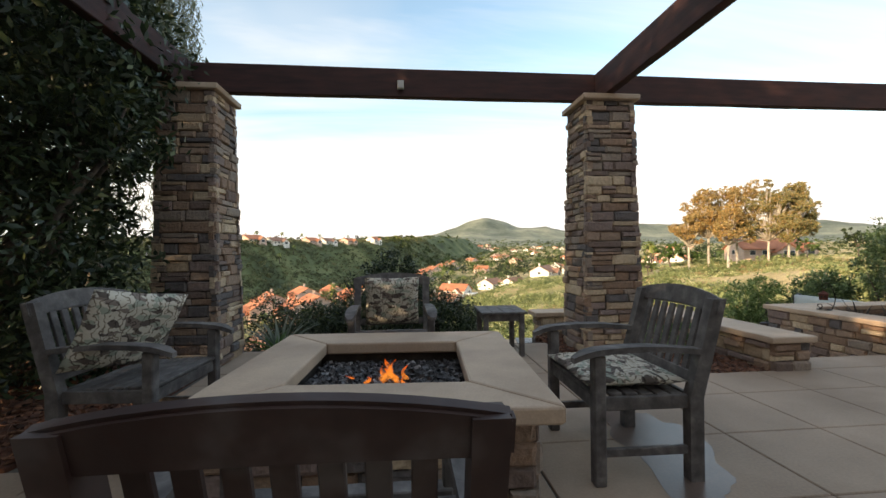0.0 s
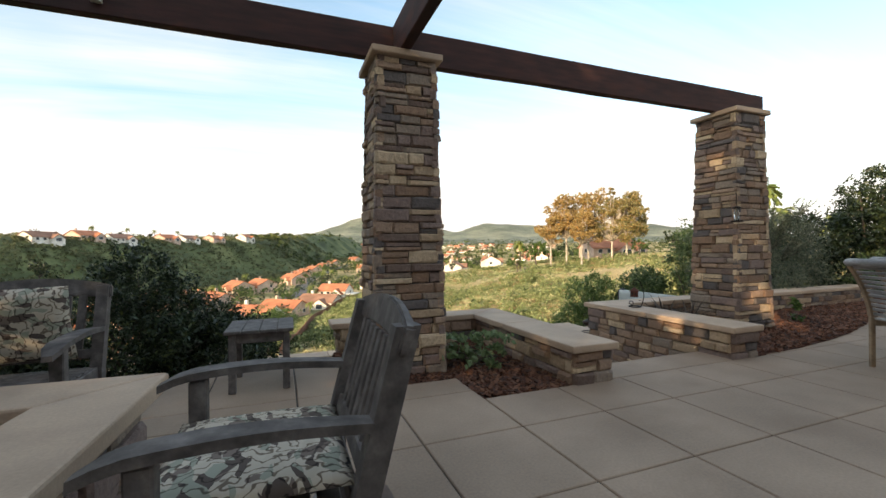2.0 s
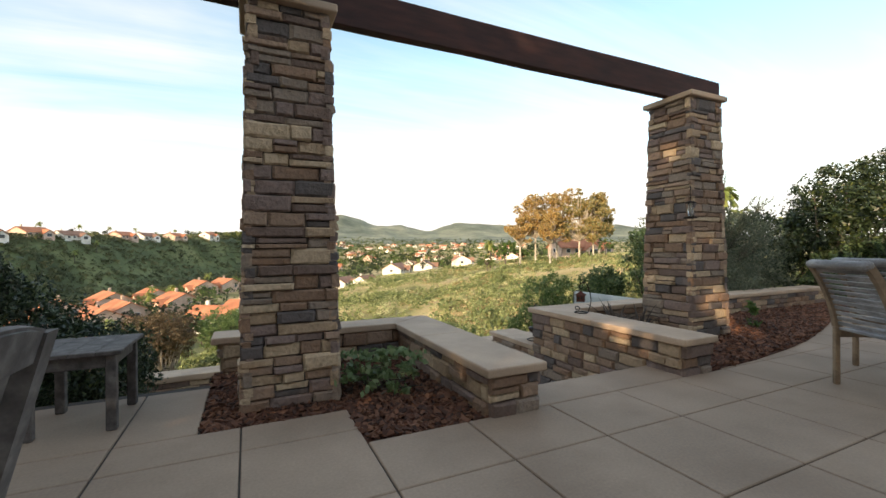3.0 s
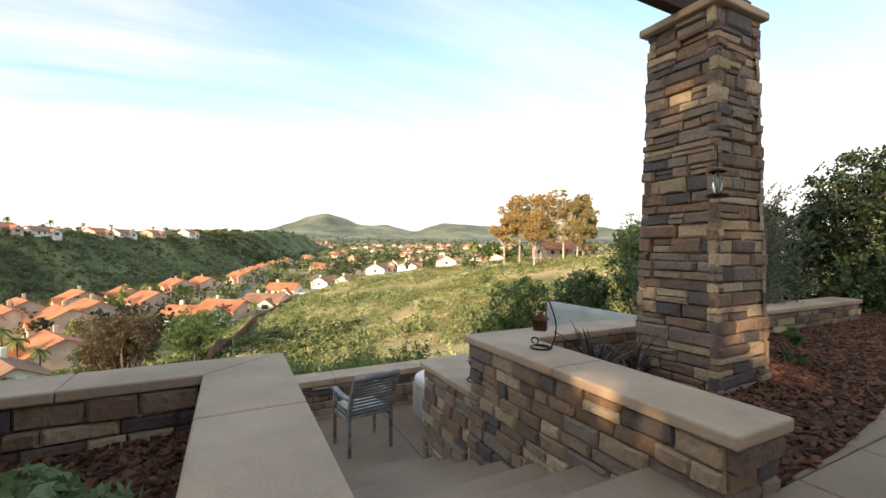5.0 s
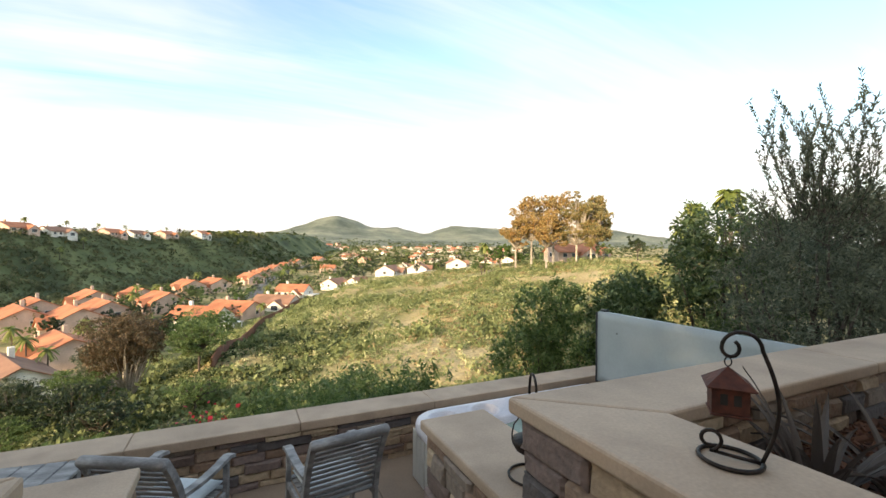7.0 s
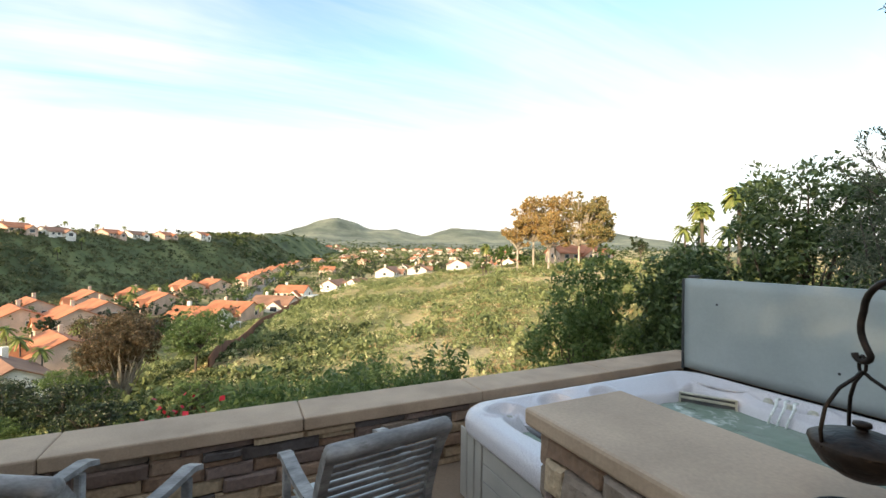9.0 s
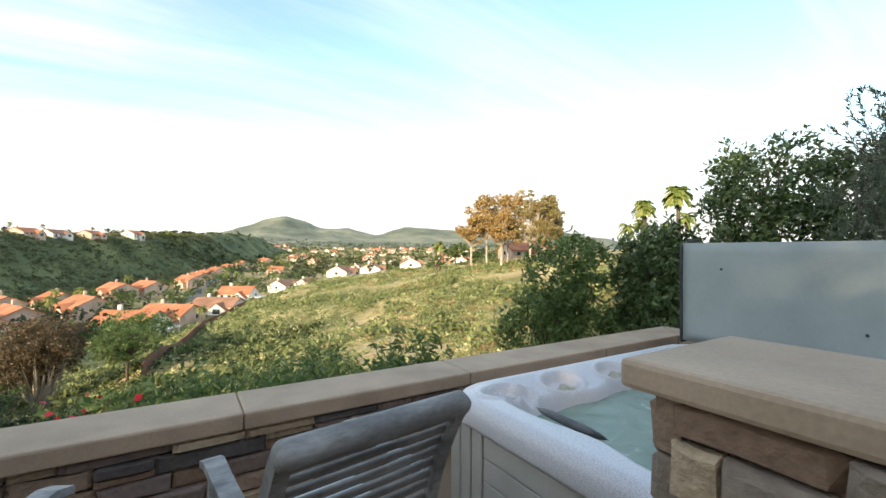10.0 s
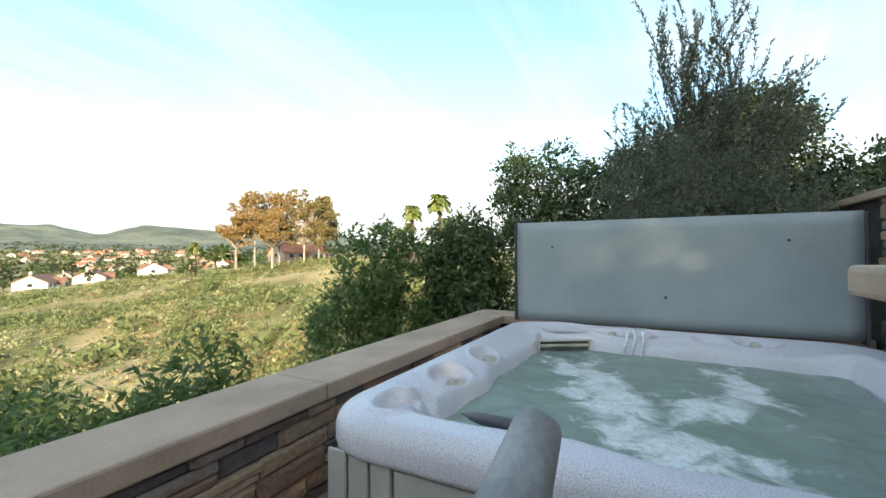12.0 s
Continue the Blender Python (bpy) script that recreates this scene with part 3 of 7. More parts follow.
for fx, fy, fh, fw in ((0.0, 0.0, 0.16, 0.05), (-0.05, 0.03, 0.11, 0.04), (0.06, -0.02, 0.13, 0.035), (0.10, 0.04, 0.10, 0.03), (-0.10, -0.02, 0.07, 0.025), (0.03, 0.07, 0.14, 0.03), (-0.2, 0.05, 0.05, 0.018), (0.13, -0.03, 0.06, 0.02)):
    pts, rad = [], []
    dx, dy, ph = r.uniform(-0.05, 0.05), r.uniform(-0.03, 0.03), r.uniform(0, 6)
    for i in range(9):
        k = i / 8
        pts.append((fx + dx * k + 0.018 * math.sin(ph + k * 6), fy + dy * k + 0.012 * math.cos(ph + k * 5), 0.352 + fh * k))
        rad.append(0.62 * fw * (0.55 + 0.45 * math.sin(min(1, k * 2.2) * math.pi / 2)) * (1 - k) ** 0.7 + 0.001)
    fo = tube("flame", pts, rad, FLAME, PIT, 8, "orange gas flame")

# ---------------------------------------------------------------- cushions
CUSHION = bpy.data.materials.new("leaf_print_fabric")
CUSHION.use_nodes = True
cn, cl = CUSHION.node_tree.nodes, CUSHION.node_tree.links
c_b = cn["Principled BSDF"]
c_co, c_noise, c_mapping = cn.new("ShaderNodeTexCoord"), cn.new("ShaderNodeTexNoise"), cn.new("ShaderNodeMapping")
c_noise.inputs["Scale"].default_value = 9
c_add = cn.new("ShaderNodeMix")
c_add.data_type = "RGBA"
c_add.blend_type = "ADD"
c_add.inputs["Factor"].default_value = 0.10
c_vor = cn.new("ShaderNodeTexVoronoi")
c_vor.feature = "F1"
c_vor.inputs["Scale"].default_value = 19
c_mapping.inputs["Scale"].default_value = (1.0, 2.3, 1.0)
c_mapping.inputs["Rotation"].default_value = (0.0, 0.0, 0.7)
cl.new(c_co.outputs["Object"], c_add.inputs["A"])
cl.new(c_co.outputs["Object"], c_noise.inputs["Vector"])
cl.new(c_noise.outputs["Color"], c_add.inputs["B"])
cl.new(c_add.outputs["Result"], c_mapping.inputs["Vector"])
cl.new(c_mapping.outputs["Vector"], c_vor.inputs["Vector"])
c_wave = cn.new("ShaderNodeTexWave")
c_wave.inputs["Scale"].default_value, c_wave.inputs["Distortion"].default_value, c_wave.inputs["Detail"].default_value, c_wave.inputs["Detail Scale"].default_value = 7.0, 14.0, 2.0, 2.2
cl.new(c_co.outputs["Object"], c_wave.inputs["Vector"])
c_pick = cn.new("ShaderNodeSeparateColor")
cl.new(c_vor.outputs["Color"], c_pick.inputs[0])
c_leaf = ramp_of(cn, [(0.0, (0.52, 0.47, 0.39)), (0.30, (0.10, 0.078, 0.067)), (0.44, (0.31, 0.33, 0.27)), (0.64, (0.55, 0.50, 0.42)), (0.84, (0.19, 0.15, 0.13))])
c_leaf.color_ramp.interpolation = "CONSTANT"
cl.new(c_pick.outputs[0], c_leaf.inputs["Fac"])
c_line = ramp_of(cn, [(0.0, (0.30, 0.26, 0.24)), (0.08, (0.45, 0.40, 0.37)), (0.18, (1, 1, 1)), (1.0, (1, 1, 1))])
cl.new(c_wave.outputs["Fac"], c_line.inputs["Fac"])
c_mul = cn.new("ShaderNodeMix")
c_mul.data_type, c_mul.blend_type = "RGBA", "MULTIPLY"
c_mul.inputs["Factor"].default_value = 1.0
cl.new(c_leaf.outputs["Color"], c_mul.inputs["A"])
cl.new(c_line.outputs["Color"], c_mul.inputs["B"])
cl.new(c_mul.outputs["Result"], c_b.inputs["Base Color"])
c_b.inputs["Roughness"].default_value = 0.9
c_weave = cn.new("ShaderNodeTexNoise")
c_weave.inputs["Scale"].default_value = 300
c_bump = cn.new("ShaderNodeBump")
c_bump.inputs["Strength"].default_value, c_bump.inputs["Distance"].default_value = 0.25, 0.002
cl.new(c_co.outputs["Object"], c_weave.inputs["Vector"])
cl.new(c_weave.outputs["Fac"], c_bump.inputs["Height"])
cl.new(c_bump.outputs["Normal"], c_b.inputs["Normal"])
PLAIN_CUSHION = surface("pale_cushion", [(0.3, (0.42, 0.46, 0.48)), (0.7, (0.50, 0.54, 0.56))], scale=8, rough=0.9, bump=0.3, coords="object", grain=0.12)


def pillow_bm(w, d, h, seed=1, n=14, m=None, corner=0.25):
    """A stuffed cushion lying flat, w by d, h thick, with pinched corners and a wrinkled cover."""
    r = random.Random(seed)
    bm = bmesh.new()
    offs = (r.uniform(0, 9), r.uniform(0, 9))
    rows = {}
    for s in (1, -1):
        for j in range(n + 1):
            for i in range(n + 1):
                u, v = i / n * 2 - 1, j / n * 2 - 1
                edge = i in (0, n) or j in (0, n)
                if s < 0 and edge:
                    rows[(s, i, j)] = rows[(1, i, j)]
                    continue
                fat = ((1 - u ** 4) * (1 - v ** 4)) ** 0.45
                shrink = 1 - 0.05 * corner * (abs(u) ** 3 * (1 - abs(v)) + abs(v) ** 3 * (1 - abs(u))) * 4
                wr = noise.noise(Vector((u * 2.3 + offs[0], v * 2.3 + offs[1], s * 3.1))) * 0.12 + noise.noise(Vector((u * 6 + offs[0], v * 6, s))) * 0.05
                rows[(s, i, j)] = bm.verts.new((u * w / 2 * shrink, v * d / 2 * shrink, h / 2 + s * h / 2 * fat * (1 + wr)))
        for j in range(n):
            for i in range(n):
                q = (rows[(s, i, j)], rows[(s, i + 1, j)], rows[(s, i + 1, j + 1)], rows[(s, i, j + 1)])
                bm.faces.new(q if s > 0 else q[::-1])
    if m:
        bmesh.ops.transform(bm, matrix=m, verts=bm.verts)
    return bm


def cushion(name, label, m, w, d, h, material, seed, group=""):
    ob = part(name, pillow_bm(w, d, h, seed), material, None, "", True)
    ob.matrix_basis = m
    return tagged(ob, label, "cushion", group)


# ---------------------------------------------------------------- slatted teak garden armchair, facing +y
def garden_chair(w=0.68, d=0.56):
    ch = thing("garden_armchair", "weathered grey teak garden armchair with slatted arched back", "chair", group="chairs round the fire pit")
    lw = 0.058
    hx = w / 2
    yf, yb = d / 2 - 0.03, -d / 2 + 0.06

    def leg(x, y, top):
        block("leg", (x - lw / 2, y - lw / 2, 0), (x + lw / 2, y + lw / 2, top), TEAK, ch, 0.006)

    for s in (-1, 1):
        leg(s * (hx - lw / 2), yf, 0.615)
        # back leg runs up into the leaning back post
        bm = bmesh.new()
        pts = [(0.0, 0.0), (0.0, 0.40), (-0.122, 0.872)]
        x0, x1 = s * (hx - lw / 2) - lw / 2, s * (hx - lw / 2) + lw / 2
        rings = []
        for oy, z in pts:
            rings.append([bm.verts.new(c) for c in ((x0, yb + oy - lw * 0.68, z), (x1, yb + oy - lw * 0.68, z), (x1, yb + oy + lw / 2, z), (x0, yb + oy + lw / 2, z))])
        for a, b in zip(rings, rings[1:]):
            for k in range(4):
                bm.faces.new((a[k], a[(k + 1) % 4], b[(k + 1) % 4], b[k]))
        bm.faces.new(rings[0][::-1])
        bm.faces.new(rings[-1])
        bmesh.ops.bevel(bm, geom=[e for e in bm.edges if e.calc_face_angle(0) > 0.8], offset=0.006, segments=1, affect="EDGES")
        part("back_post", bm, TEAK, ch)
        # arm: gently curved, wide, with a rounded front
        bm = bmesh.new()
        n = 12
        prev = None
        for i in range(n + 1):
            k = i / n
            y = yb - 0.035 + (d + 0.07) * k
            z = 0.622 + 0.022 * math.sin(k * math.pi) - (0.028 * ((k - 0.82) / 0.18) ** 2 if k > 0.82 else 0)
            half = 0.030 + 0.012 * min(1, k * 1.6) - (0.022 * ((k - 0.88) / 0.12) ** 2 if k > 0.88 else 0)
            t = 0.026
            cx = s * (hx - lw / 2 + 0.004)
            ring = [bm.verts.new(c) for c in ((cx - half, y, z - t / 2), (cx + half, y, z - t / 2), (cx + half, y, z + t / 2), (cx - half, y, z + t / 2))]
            if prev:
                for q in range(4):
                    bm.faces.new((prev[q], prev[(q + 1) % 4], ring[(q + 1) % 4], ring[q]))
            else:
                bm.faces.new(ring[::-1])
            prev = ring
        bm.faces.new(prev)
        bmesh.ops.bevel(bm, geom=[e for e in bm.edges if e.calc_face_angle(0) > 0.8], offset=0.008, segments=2, affect="EDGES")
        part("arm", bm, TEAK, ch)
        block("side_rail", (s * (hx - lw / 2) - 0.013, yb + lw / 2, 0.35), (s * (hx - lw / 2) + 0.013, yf - lw / 2, 0.415), TEAK, ch, 0.004)
        block("side_stretcher", (s * (hx - lw / 2) - 0.012, yb + lw / 2, 0.13), (s * (hx - lw / 2) + 0.012, yf - lw / 2, 0.17), TEAK, ch, 0.004)
    block("front_rail", (-hx + lw, yf - 0.013, 0.345), (hx - lw, yf + 0.013, 0.41), TEAK, ch, 0.004)
    block("back_rail", (-hx + lw, yb - 0.013, 0.345), (hx - lw, yb + 0.013, 0.41), TEAK, ch, 0.004)
    for k in range(6):
        y = yf + 0.02 - k * 0.078
        block("seat_slat", (-hx + 0.03, y - 0.062, 0.416 - 0.004 * k), (hx - 0.03, y, 0.436 - 0.004 * k), TEAK, ch, 0.004)
    lean = Matrix.Translation((0, yb, 0.40)) @ pose(0, 0, 0, 15.4, 0, 0)
    # arched top rail
    bm = bmesh.new()
    n = 14
    prev = None
    for i in range(n + 1):
        u = i / n * 2 - 1
        x = u * (hx + 0.012)
        top, low = 0.488 + 0.052 * (1 - u * u), 0.412 + 0.022 * (1 - u * u)
        ring = [bm.verts.new(lean @ Vector(c)) for c in ((x, -0.016 - 0.02 * (1 - u * u), low), (x, 0.018 - 0.02 * (1 - u * u), low), (x, 0.018 - 0.02 * (1 - u * u), top), (x, -0.016 - 0.02 * (1 - u * u), top))]
        if prev:
            for q in range(4):
                bm.faces.new((prev[q], prev[(q + 1) % 4], ring[(q + 1) % 4], ring[q]))
        else:
            bm.faces.new(ring[::-1])
        prev = ring
    bm.faces.new(prev)
    bmesh.ops.recalc_face_normals(bm, faces=bm.faces)
    bmesh.ops.bevel(bm, geom=[e for e in bm.edges if e.calc_face_angle(0) > 0.8], offset=0.007, segments=2, affect="EDGES")
    part("top_rail", bm, TEAK, ch)
    block("lower_back_rail", (-hx + lw, -0.014, 0.06), (hx - lw, 0.014, 0.115), TEAK, ch, 0.004, m=lean)
    for k in range(7):
        x = (k - 3) * 0.071
        block("back_slat", (x - 0.021, -0.008, 0.11), (x + 0.021, 0.008, 0.428), TEAK, ch, 0.003, m=lean)
    return ch


chair_a = garden_chair()
chair_a.matrix_basis = pose(1.230, 2.398, 0, 0, 0, 89)
chair_b = copy_thing(chair_a, pose(-0.04, 3.76, 0, 0, 0, 181))
chair_c = copy_thing(chair_a, pose(-1.47, 2.80, 0, 0, 0, -94))
chair_d = copy_thing(chair_a, pose(-0.118, 1.165, 0, 0, 0, -1))
TEAK_BARE = surface("bare_brown_teak", [(0.35, (0.034, 0.013, 0.010)), (0.50, (0.055, 0.030, 0.025)), (0.62, (0.105, 0.085, 0.080))], scale=4, rough=0.6, bump=0.4, fine=30, depth=0.003, coords="object", grain=0.3)
for ob in chair_d.children:
    if ob.name.startswith(("top_rail", "back_slat", "back_post")):
        ob.material_slots[0].link = "OBJECT"
        ob.material_slots[0].material = TEAK_BARE
chair_d["label"] = "brown teak armchair with an arched back, facing the fire"
chair_a["label"] = "weathered grey teak armchair with a leaf-print seat pad"
chair_b["label"] = "weathered grey teak armchair holding an upright leaf-print cushion"
chair_c["label"] = "weathered grey teak armchair with a tilted leaf-print cushion"
cushion("seat_cushion", "flat grey-green leaf-print cushion on a teak armchair", pose(1.19, 2.398, 0.435, 0, 0, 89), 0.60, 0.52, 0.065, CUSHION, 4)
cushion("throw_cushion", "square leaf-print cushion standing against the chair back", pose(-0.04, 3.88, 0.445, 0, 0, 181) @ pose(0, 0, 0.235, 74, 0, 0) @ pose(0, 0, -0.06), 0.47, 0.44, 0.13, CUSHION, 7, "throw cushions")
cushion("throw_cushion", "square leaf-print cushion leaning sideways in the armchair", pose(-1.47, 2.68, 0.435, 0, 0, -118) @ pose(0.0, 0, 0.255, 66, 0, 0) @ pose(0, 0, -0.06, 0, 0, 9), 0.53, 0.47, 0.13, CUSHION, 9, "throw cushions")

# ---------------------------------------------------------------- small side table
st = thing("side_table", "small weathered grey wooden side table", "table", 1.11, 4.72, 0, -1)
for sx in (-1, 1):
    for sy in (-1, 1):
        block("leg", (sx * 0.19 - 0.026, sy * 0.22 - 0.026, 0), (sx * 0.19 + 0.026, sy * 0.22 + 0.026, 0.445), TEAK, st, 0.005)
    block("apron", (sx * 0.19 - 0.012, -0.194, 0.37), (sx * 0.19 + 0.012, 0.194, 0.444), TEAK, st, 0.003)
    block("apron", (-0.164, sx * 0.22 - 0.012, 0.37), (0.164, sx * 0.22 + 0.012, 0.444), TEAK, st, 0.003)
for k in range(4):
    block("top_board", (-0.245 + k * 0.1235, -0.275, 0.446), (-0.245 + k * 0.1235 + 0.120, 0.275, 0.472), TEAK, st, 0.005)

# ---------------------------------------------------------------- spa
SHELL = surface("speckled_acrylic", [(0.32, (0.47, 0.44, 0.49)), (0.5, (0.66, 0.635, 0.68)), (0.7, (0.75, 0.73, 0.77))], scale=230, rough=0.32, bump=0.12, fine=260, depth=0.001, grain=0.18)
SIDING = surface("spa_siding", [(0.3, (0.40, 0.38, 0.35)), (0.7, (0.46, 0.435, 0.405))], scale=4, rough=0.6, bump=0.15, grain=0.08)
VINYL = surface("grey_vinyl", [(0.3, (0.30, 0.34, 0.35)), (0.7, (0.36, 0.40, 0.41))], scale=2.0, rough=0.55, bump=0.35, fine=40, depth=0.006, grain=0.07, dirt=(0.25, (0.42, 0.46, 0.46), 1.6))
DARK_VINYL = surface("dark_vinyl_edge", [(0.3, (0.035, 0.038, 0.042)), (0.7, (0.06, 0.063, 0.07))], scale=4, rough=0.6, bump=0.2)
RUBBER = surface("grey_pillow", [(0.3, (0.10, 0.10, 0.11)), (0.7, (0.15, 0.15, 0.16))], scale=9, rough=0.7, bump=0.15)
JET = surface("jet_plastic", [(0.3, (0.44, 0.42, 0.36)), (0.7, (0.52, 0.50, 0.43))], scale=9, rough=0.35, bump=0.0)
IRON = surface("dark_iron", [(0.3, (0.014, 0.011, 0.010)), (0.7, (0.040, 0.026, 0.020))], scale=30, rough=0.5, bump=0.4, metal=0.6)
RUST = surface("rusted_tin", [(0.3, (0.055, 0.013, 0.008)), (0.7, (0.11, 0.03, 0.016))], scale=25, rough=0.75, bump=0.4, metal=0.2)
CLEAR = bpy.data.materials.new("clear_tube")
CLEAR.use_nodes = True
CLEAR.node_tree.nodes["Principled BSDF"].inputs["Transmission Weight"].default_value = 1.0
CLEAR.node_tree.nodes["Principled BSDF"].inputs["Roughness"].default_value = 0.05
CLEAR.node_tree.nodes["Principled BSDF"].inputs["IOR"].default_value = 1.45

WATER = bpy.data.materials.new("churned_water")
WATER.use_nodes = True
an, al_ = WATER.node_tree.nodes, WATER.node_tree.links
a_b = an["Principled BSDF"]
a_co = an.new("ShaderNodeNewGeometry")
a_n1, a_n2, a_n3 = an.new("ShaderNodeTexNoise"), an.new("ShaderNodeTexNoise"), an.new("ShaderNodeTexNoise")
for t, s, d, q in ((a_n1, 6.0, 9.0, 0.7), (a_n2, 30.0, 6.0, 0.6), (a_n3, 5.0, 5.0, 0.8)):
    t.inputs["Scale"].default_value, t.inputs["Detail"].default_value, t.inputs["Distortion"].default_value = s, d, q
    t.inputs["Roughness"].default_value = 0.62
    al_.new(a_co.outputs["Position"], t.inputs["Vector"])

a_warp = an.new("ShaderNodeMix")
a_warp.data_type, a_warp.blend_type = "RGBA", "ADD"
a_warp.inputs["Factor"].default_value = 0.55
a_wn = an.new("ShaderNodeTexNoise")
a_wn.inputs["Scale"].default_value, a_wn.inputs["Detail"].default_value = 3.0, 5.0
al_.new(a_co.outputs["Position"], a_wn.inputs["Vector"])
al_.new(a_co.outputs["Position"], a_warp.inputs["A"])
al_.new(a_wn.outputs["Color"], a_warp.inputs["B"])


def boil(cx, cy, turn, half_len, half_wide):
    """How much foam a jet throws up along one line of the surface."""
    sub, rot, sep = an.new("ShaderNodeVectorMath"), an.new("ShaderNodeVectorRotate"), an.new("ShaderNodeSeparateXYZ")
    sub.operation = "SUBTRACT"
    sub.inputs[1].default_value = (cx + 0.275, cy + 0.275, 0)
    rot.rotation_type = "Z_AXIS"
    rot.inputs["Angle"].default_value = -turn
    al_.new(a_warp.outputs["Result"], sub.inputs[0])
    al_.new(sub.outputs["Vector"], rot.inputs["Vector"])
    al_.new(rot.outputs["Vector"], sep.inputs["Vector"])
    gone = []
    for axis, half in (("X", half_len), ("Y", half_wide)):
        ab, mr = an.new("ShaderNodeMath"), an.new("ShaderNodeMapRange")
        ab.operation = "ABSOLUTE"
        mr.interpolation_type = "SMOOTHSTEP"
        mr.inputs["From Min"].default_value, mr.inputs["From Max"].default_value = half, half * 0.15
        al_.new(sep.outputs[axis], ab.inputs[0])
        al_.new(ab.outputs[0], mr.inputs["Value"])
        gone.append(mr.outputs["Result"])
    m = an.new("ShaderNodeMath")
    m.operation = "MULTIPLY"
    al_.new(gone[0], m.inputs[0])
    al_.new(gone[1], m.inputs[1])
    return m.outputs[0]


a_sum = None
for line in ((7.05, 7.42, 0.45, 0.95, 0.30), (6.38, 7.05, 0.9, 0.55, 0.38), (6.95, 6.85, -0.6, 0.6, 0.24), (7.4, 6.7, 0.2, 0.5, 0.2)):
    one = boil(*line)
    if a_sum is not None:
        mx = an.new("ShaderNodeMath")
        mx.operation = "MAXIMUM"
        al_.new(a_sum, mx.inputs[0])
        al_.new(one, mx.inputs[1])
        one = mx.outputs[0]
    a_sum = one
a_put = an.new("ShaderNodeMath")
a_put.operation = "MULTIPLY_ADD"
a_put.inputs[1].default_value = 0.32
al_.new(a_sum, a_put.inputs[0])
al_.new(a_n1.outputs["Fac"], a_put.inputs[2])
a_mr = an.new("ShaderNodeMapRange")
a_mr.inputs["From Min"].default_value, a_mr.inputs["From Max"].default_value = 0.60, 0.80
al_.new(a_put.outputs[0], a_mr.inputs["Value"])
a_fine = an.new("ShaderNodeMapRange")
a_fine.inputs["From Min"].default_value, a_fine.inputs["From Max"].default_value = 0.20, 0.55
a_fine.inputs["To Min"].default_value = 0.35
al_.new(a_n2.outputs["Fac"], a_fine.inputs["Value"])
a_m = an.new("ShaderNodeMath")
a_m.operation = "MULTIPLY"
al_.new(a_mr.outputs["Result"], a_m.inputs[0])
al_.new(a_fine.outputs["Result"], a_m.inputs[1])
a_deep = ramp_of(an, [(0.3, (0.20, 0.265, 0.215)), (0.7, (0.28, 0.35, 0.29))])
al_.new(a_n3.outputs["Fac"], a_deep.inputs["Fac"])
a_mix = an.new("ShaderNodeMix")
a_mix.data_type = "RGBA"
a_mix.inputs["B"].default_value = (0.80, 0.84, 0.82, 1)
al_.new(a_m.outputs[0], a_mix.inputs["Factor"])
al_.new(a_deep.outputs["Color"], a_mix.inputs["A"])
al_.new(a_mix.outputs["Result"], a_b.inputs["Base Color"])
a_b.inputs["Roughness"].default_value = 0.16
a_b.inputs["IOR"].default_value = 1.33
a_h = an.new("ShaderNodeMath")
a_h.operation = "MULTIPLY_ADD"
a_h.inputs[1].default_value = 0.25
al_.new(a_n2.outputs["Fac"], a_h.inputs[0])
al_.new(a_n3.outputs["Fac"], a_h.inputs[2])
a_bp = an.new("ShaderNodeBump")
a_bp.inputs["Strength"].default_value, a_bp.inputs["Distance"].default_value = 0.38, 0.05
al_.new(a_h.outputs[0], a_bp.inputs["Height"])
al_.new(a_bp.outputs["Normal"], a_b.inputs["Normal"])

TX0, TX1, TY0, TY1 = 5.76, 8.19, 5.90, 8.22
RIM = -0.725
spa = thing("hot_tub", "speckled light grey hot tub full of churning water", "hot tub", (TX0 + TX1) / 2, (TY0 + TY1) / 2, TER)
HX, HY, RZ = (TX1 - TX0) / 2, (TY1 - TY0) / 2, RIM - TER


def squircle(hx, hy, rad, n=10):
    """Points of a rounded rectangle, anticlockwise."""
    pts = []
    for cx, cy, a0 in ((hx - rad, hy - rad, 0), (-hx + rad, hy - rad, 90), (-hx + rad, -hy + rad, 180), (hx - rad, -hy + rad, 270)):
        for i in range(n + 1):
            a = radians(a0 + 90 * i / n)
            pts.append((cx + rad * math.cos(a), cy + rad * math.sin(a)))
    out = []
    for i, p in enumerate(pts):
        out.append(p)
        q = pts[(i + 1) % len(pts)]
        gap = math.hypot(q[0] - p[0], q[1] - p[1])
        k = int(gap / 0.06)
        for j in range(1, k):
            out.append((p[0] + (q[0] - p[0]) * j / k, p[1] + (q[1] - p[1]) * j / k))
    return out


def loft(name, rings, material, parent, label=""):
    bm = bmesh.new()
    rows = [[bm.verts.new(v) for v in ring] for ring in rings]
    n = len(rows[0])
    for a, b in zip(rows, rows[1:]):
        for k in range(n):
            bm.faces.new((a[k], a[(k + 1) % n], b[(k + 1) % n], b[k]))
    bmesh.ops.recalc_face_normals(bm, faces=bm.faces)
    return part(name, bm, material, parent, label, True)


outline = squircle(HX, HY, 0.24)
count = len(outline)


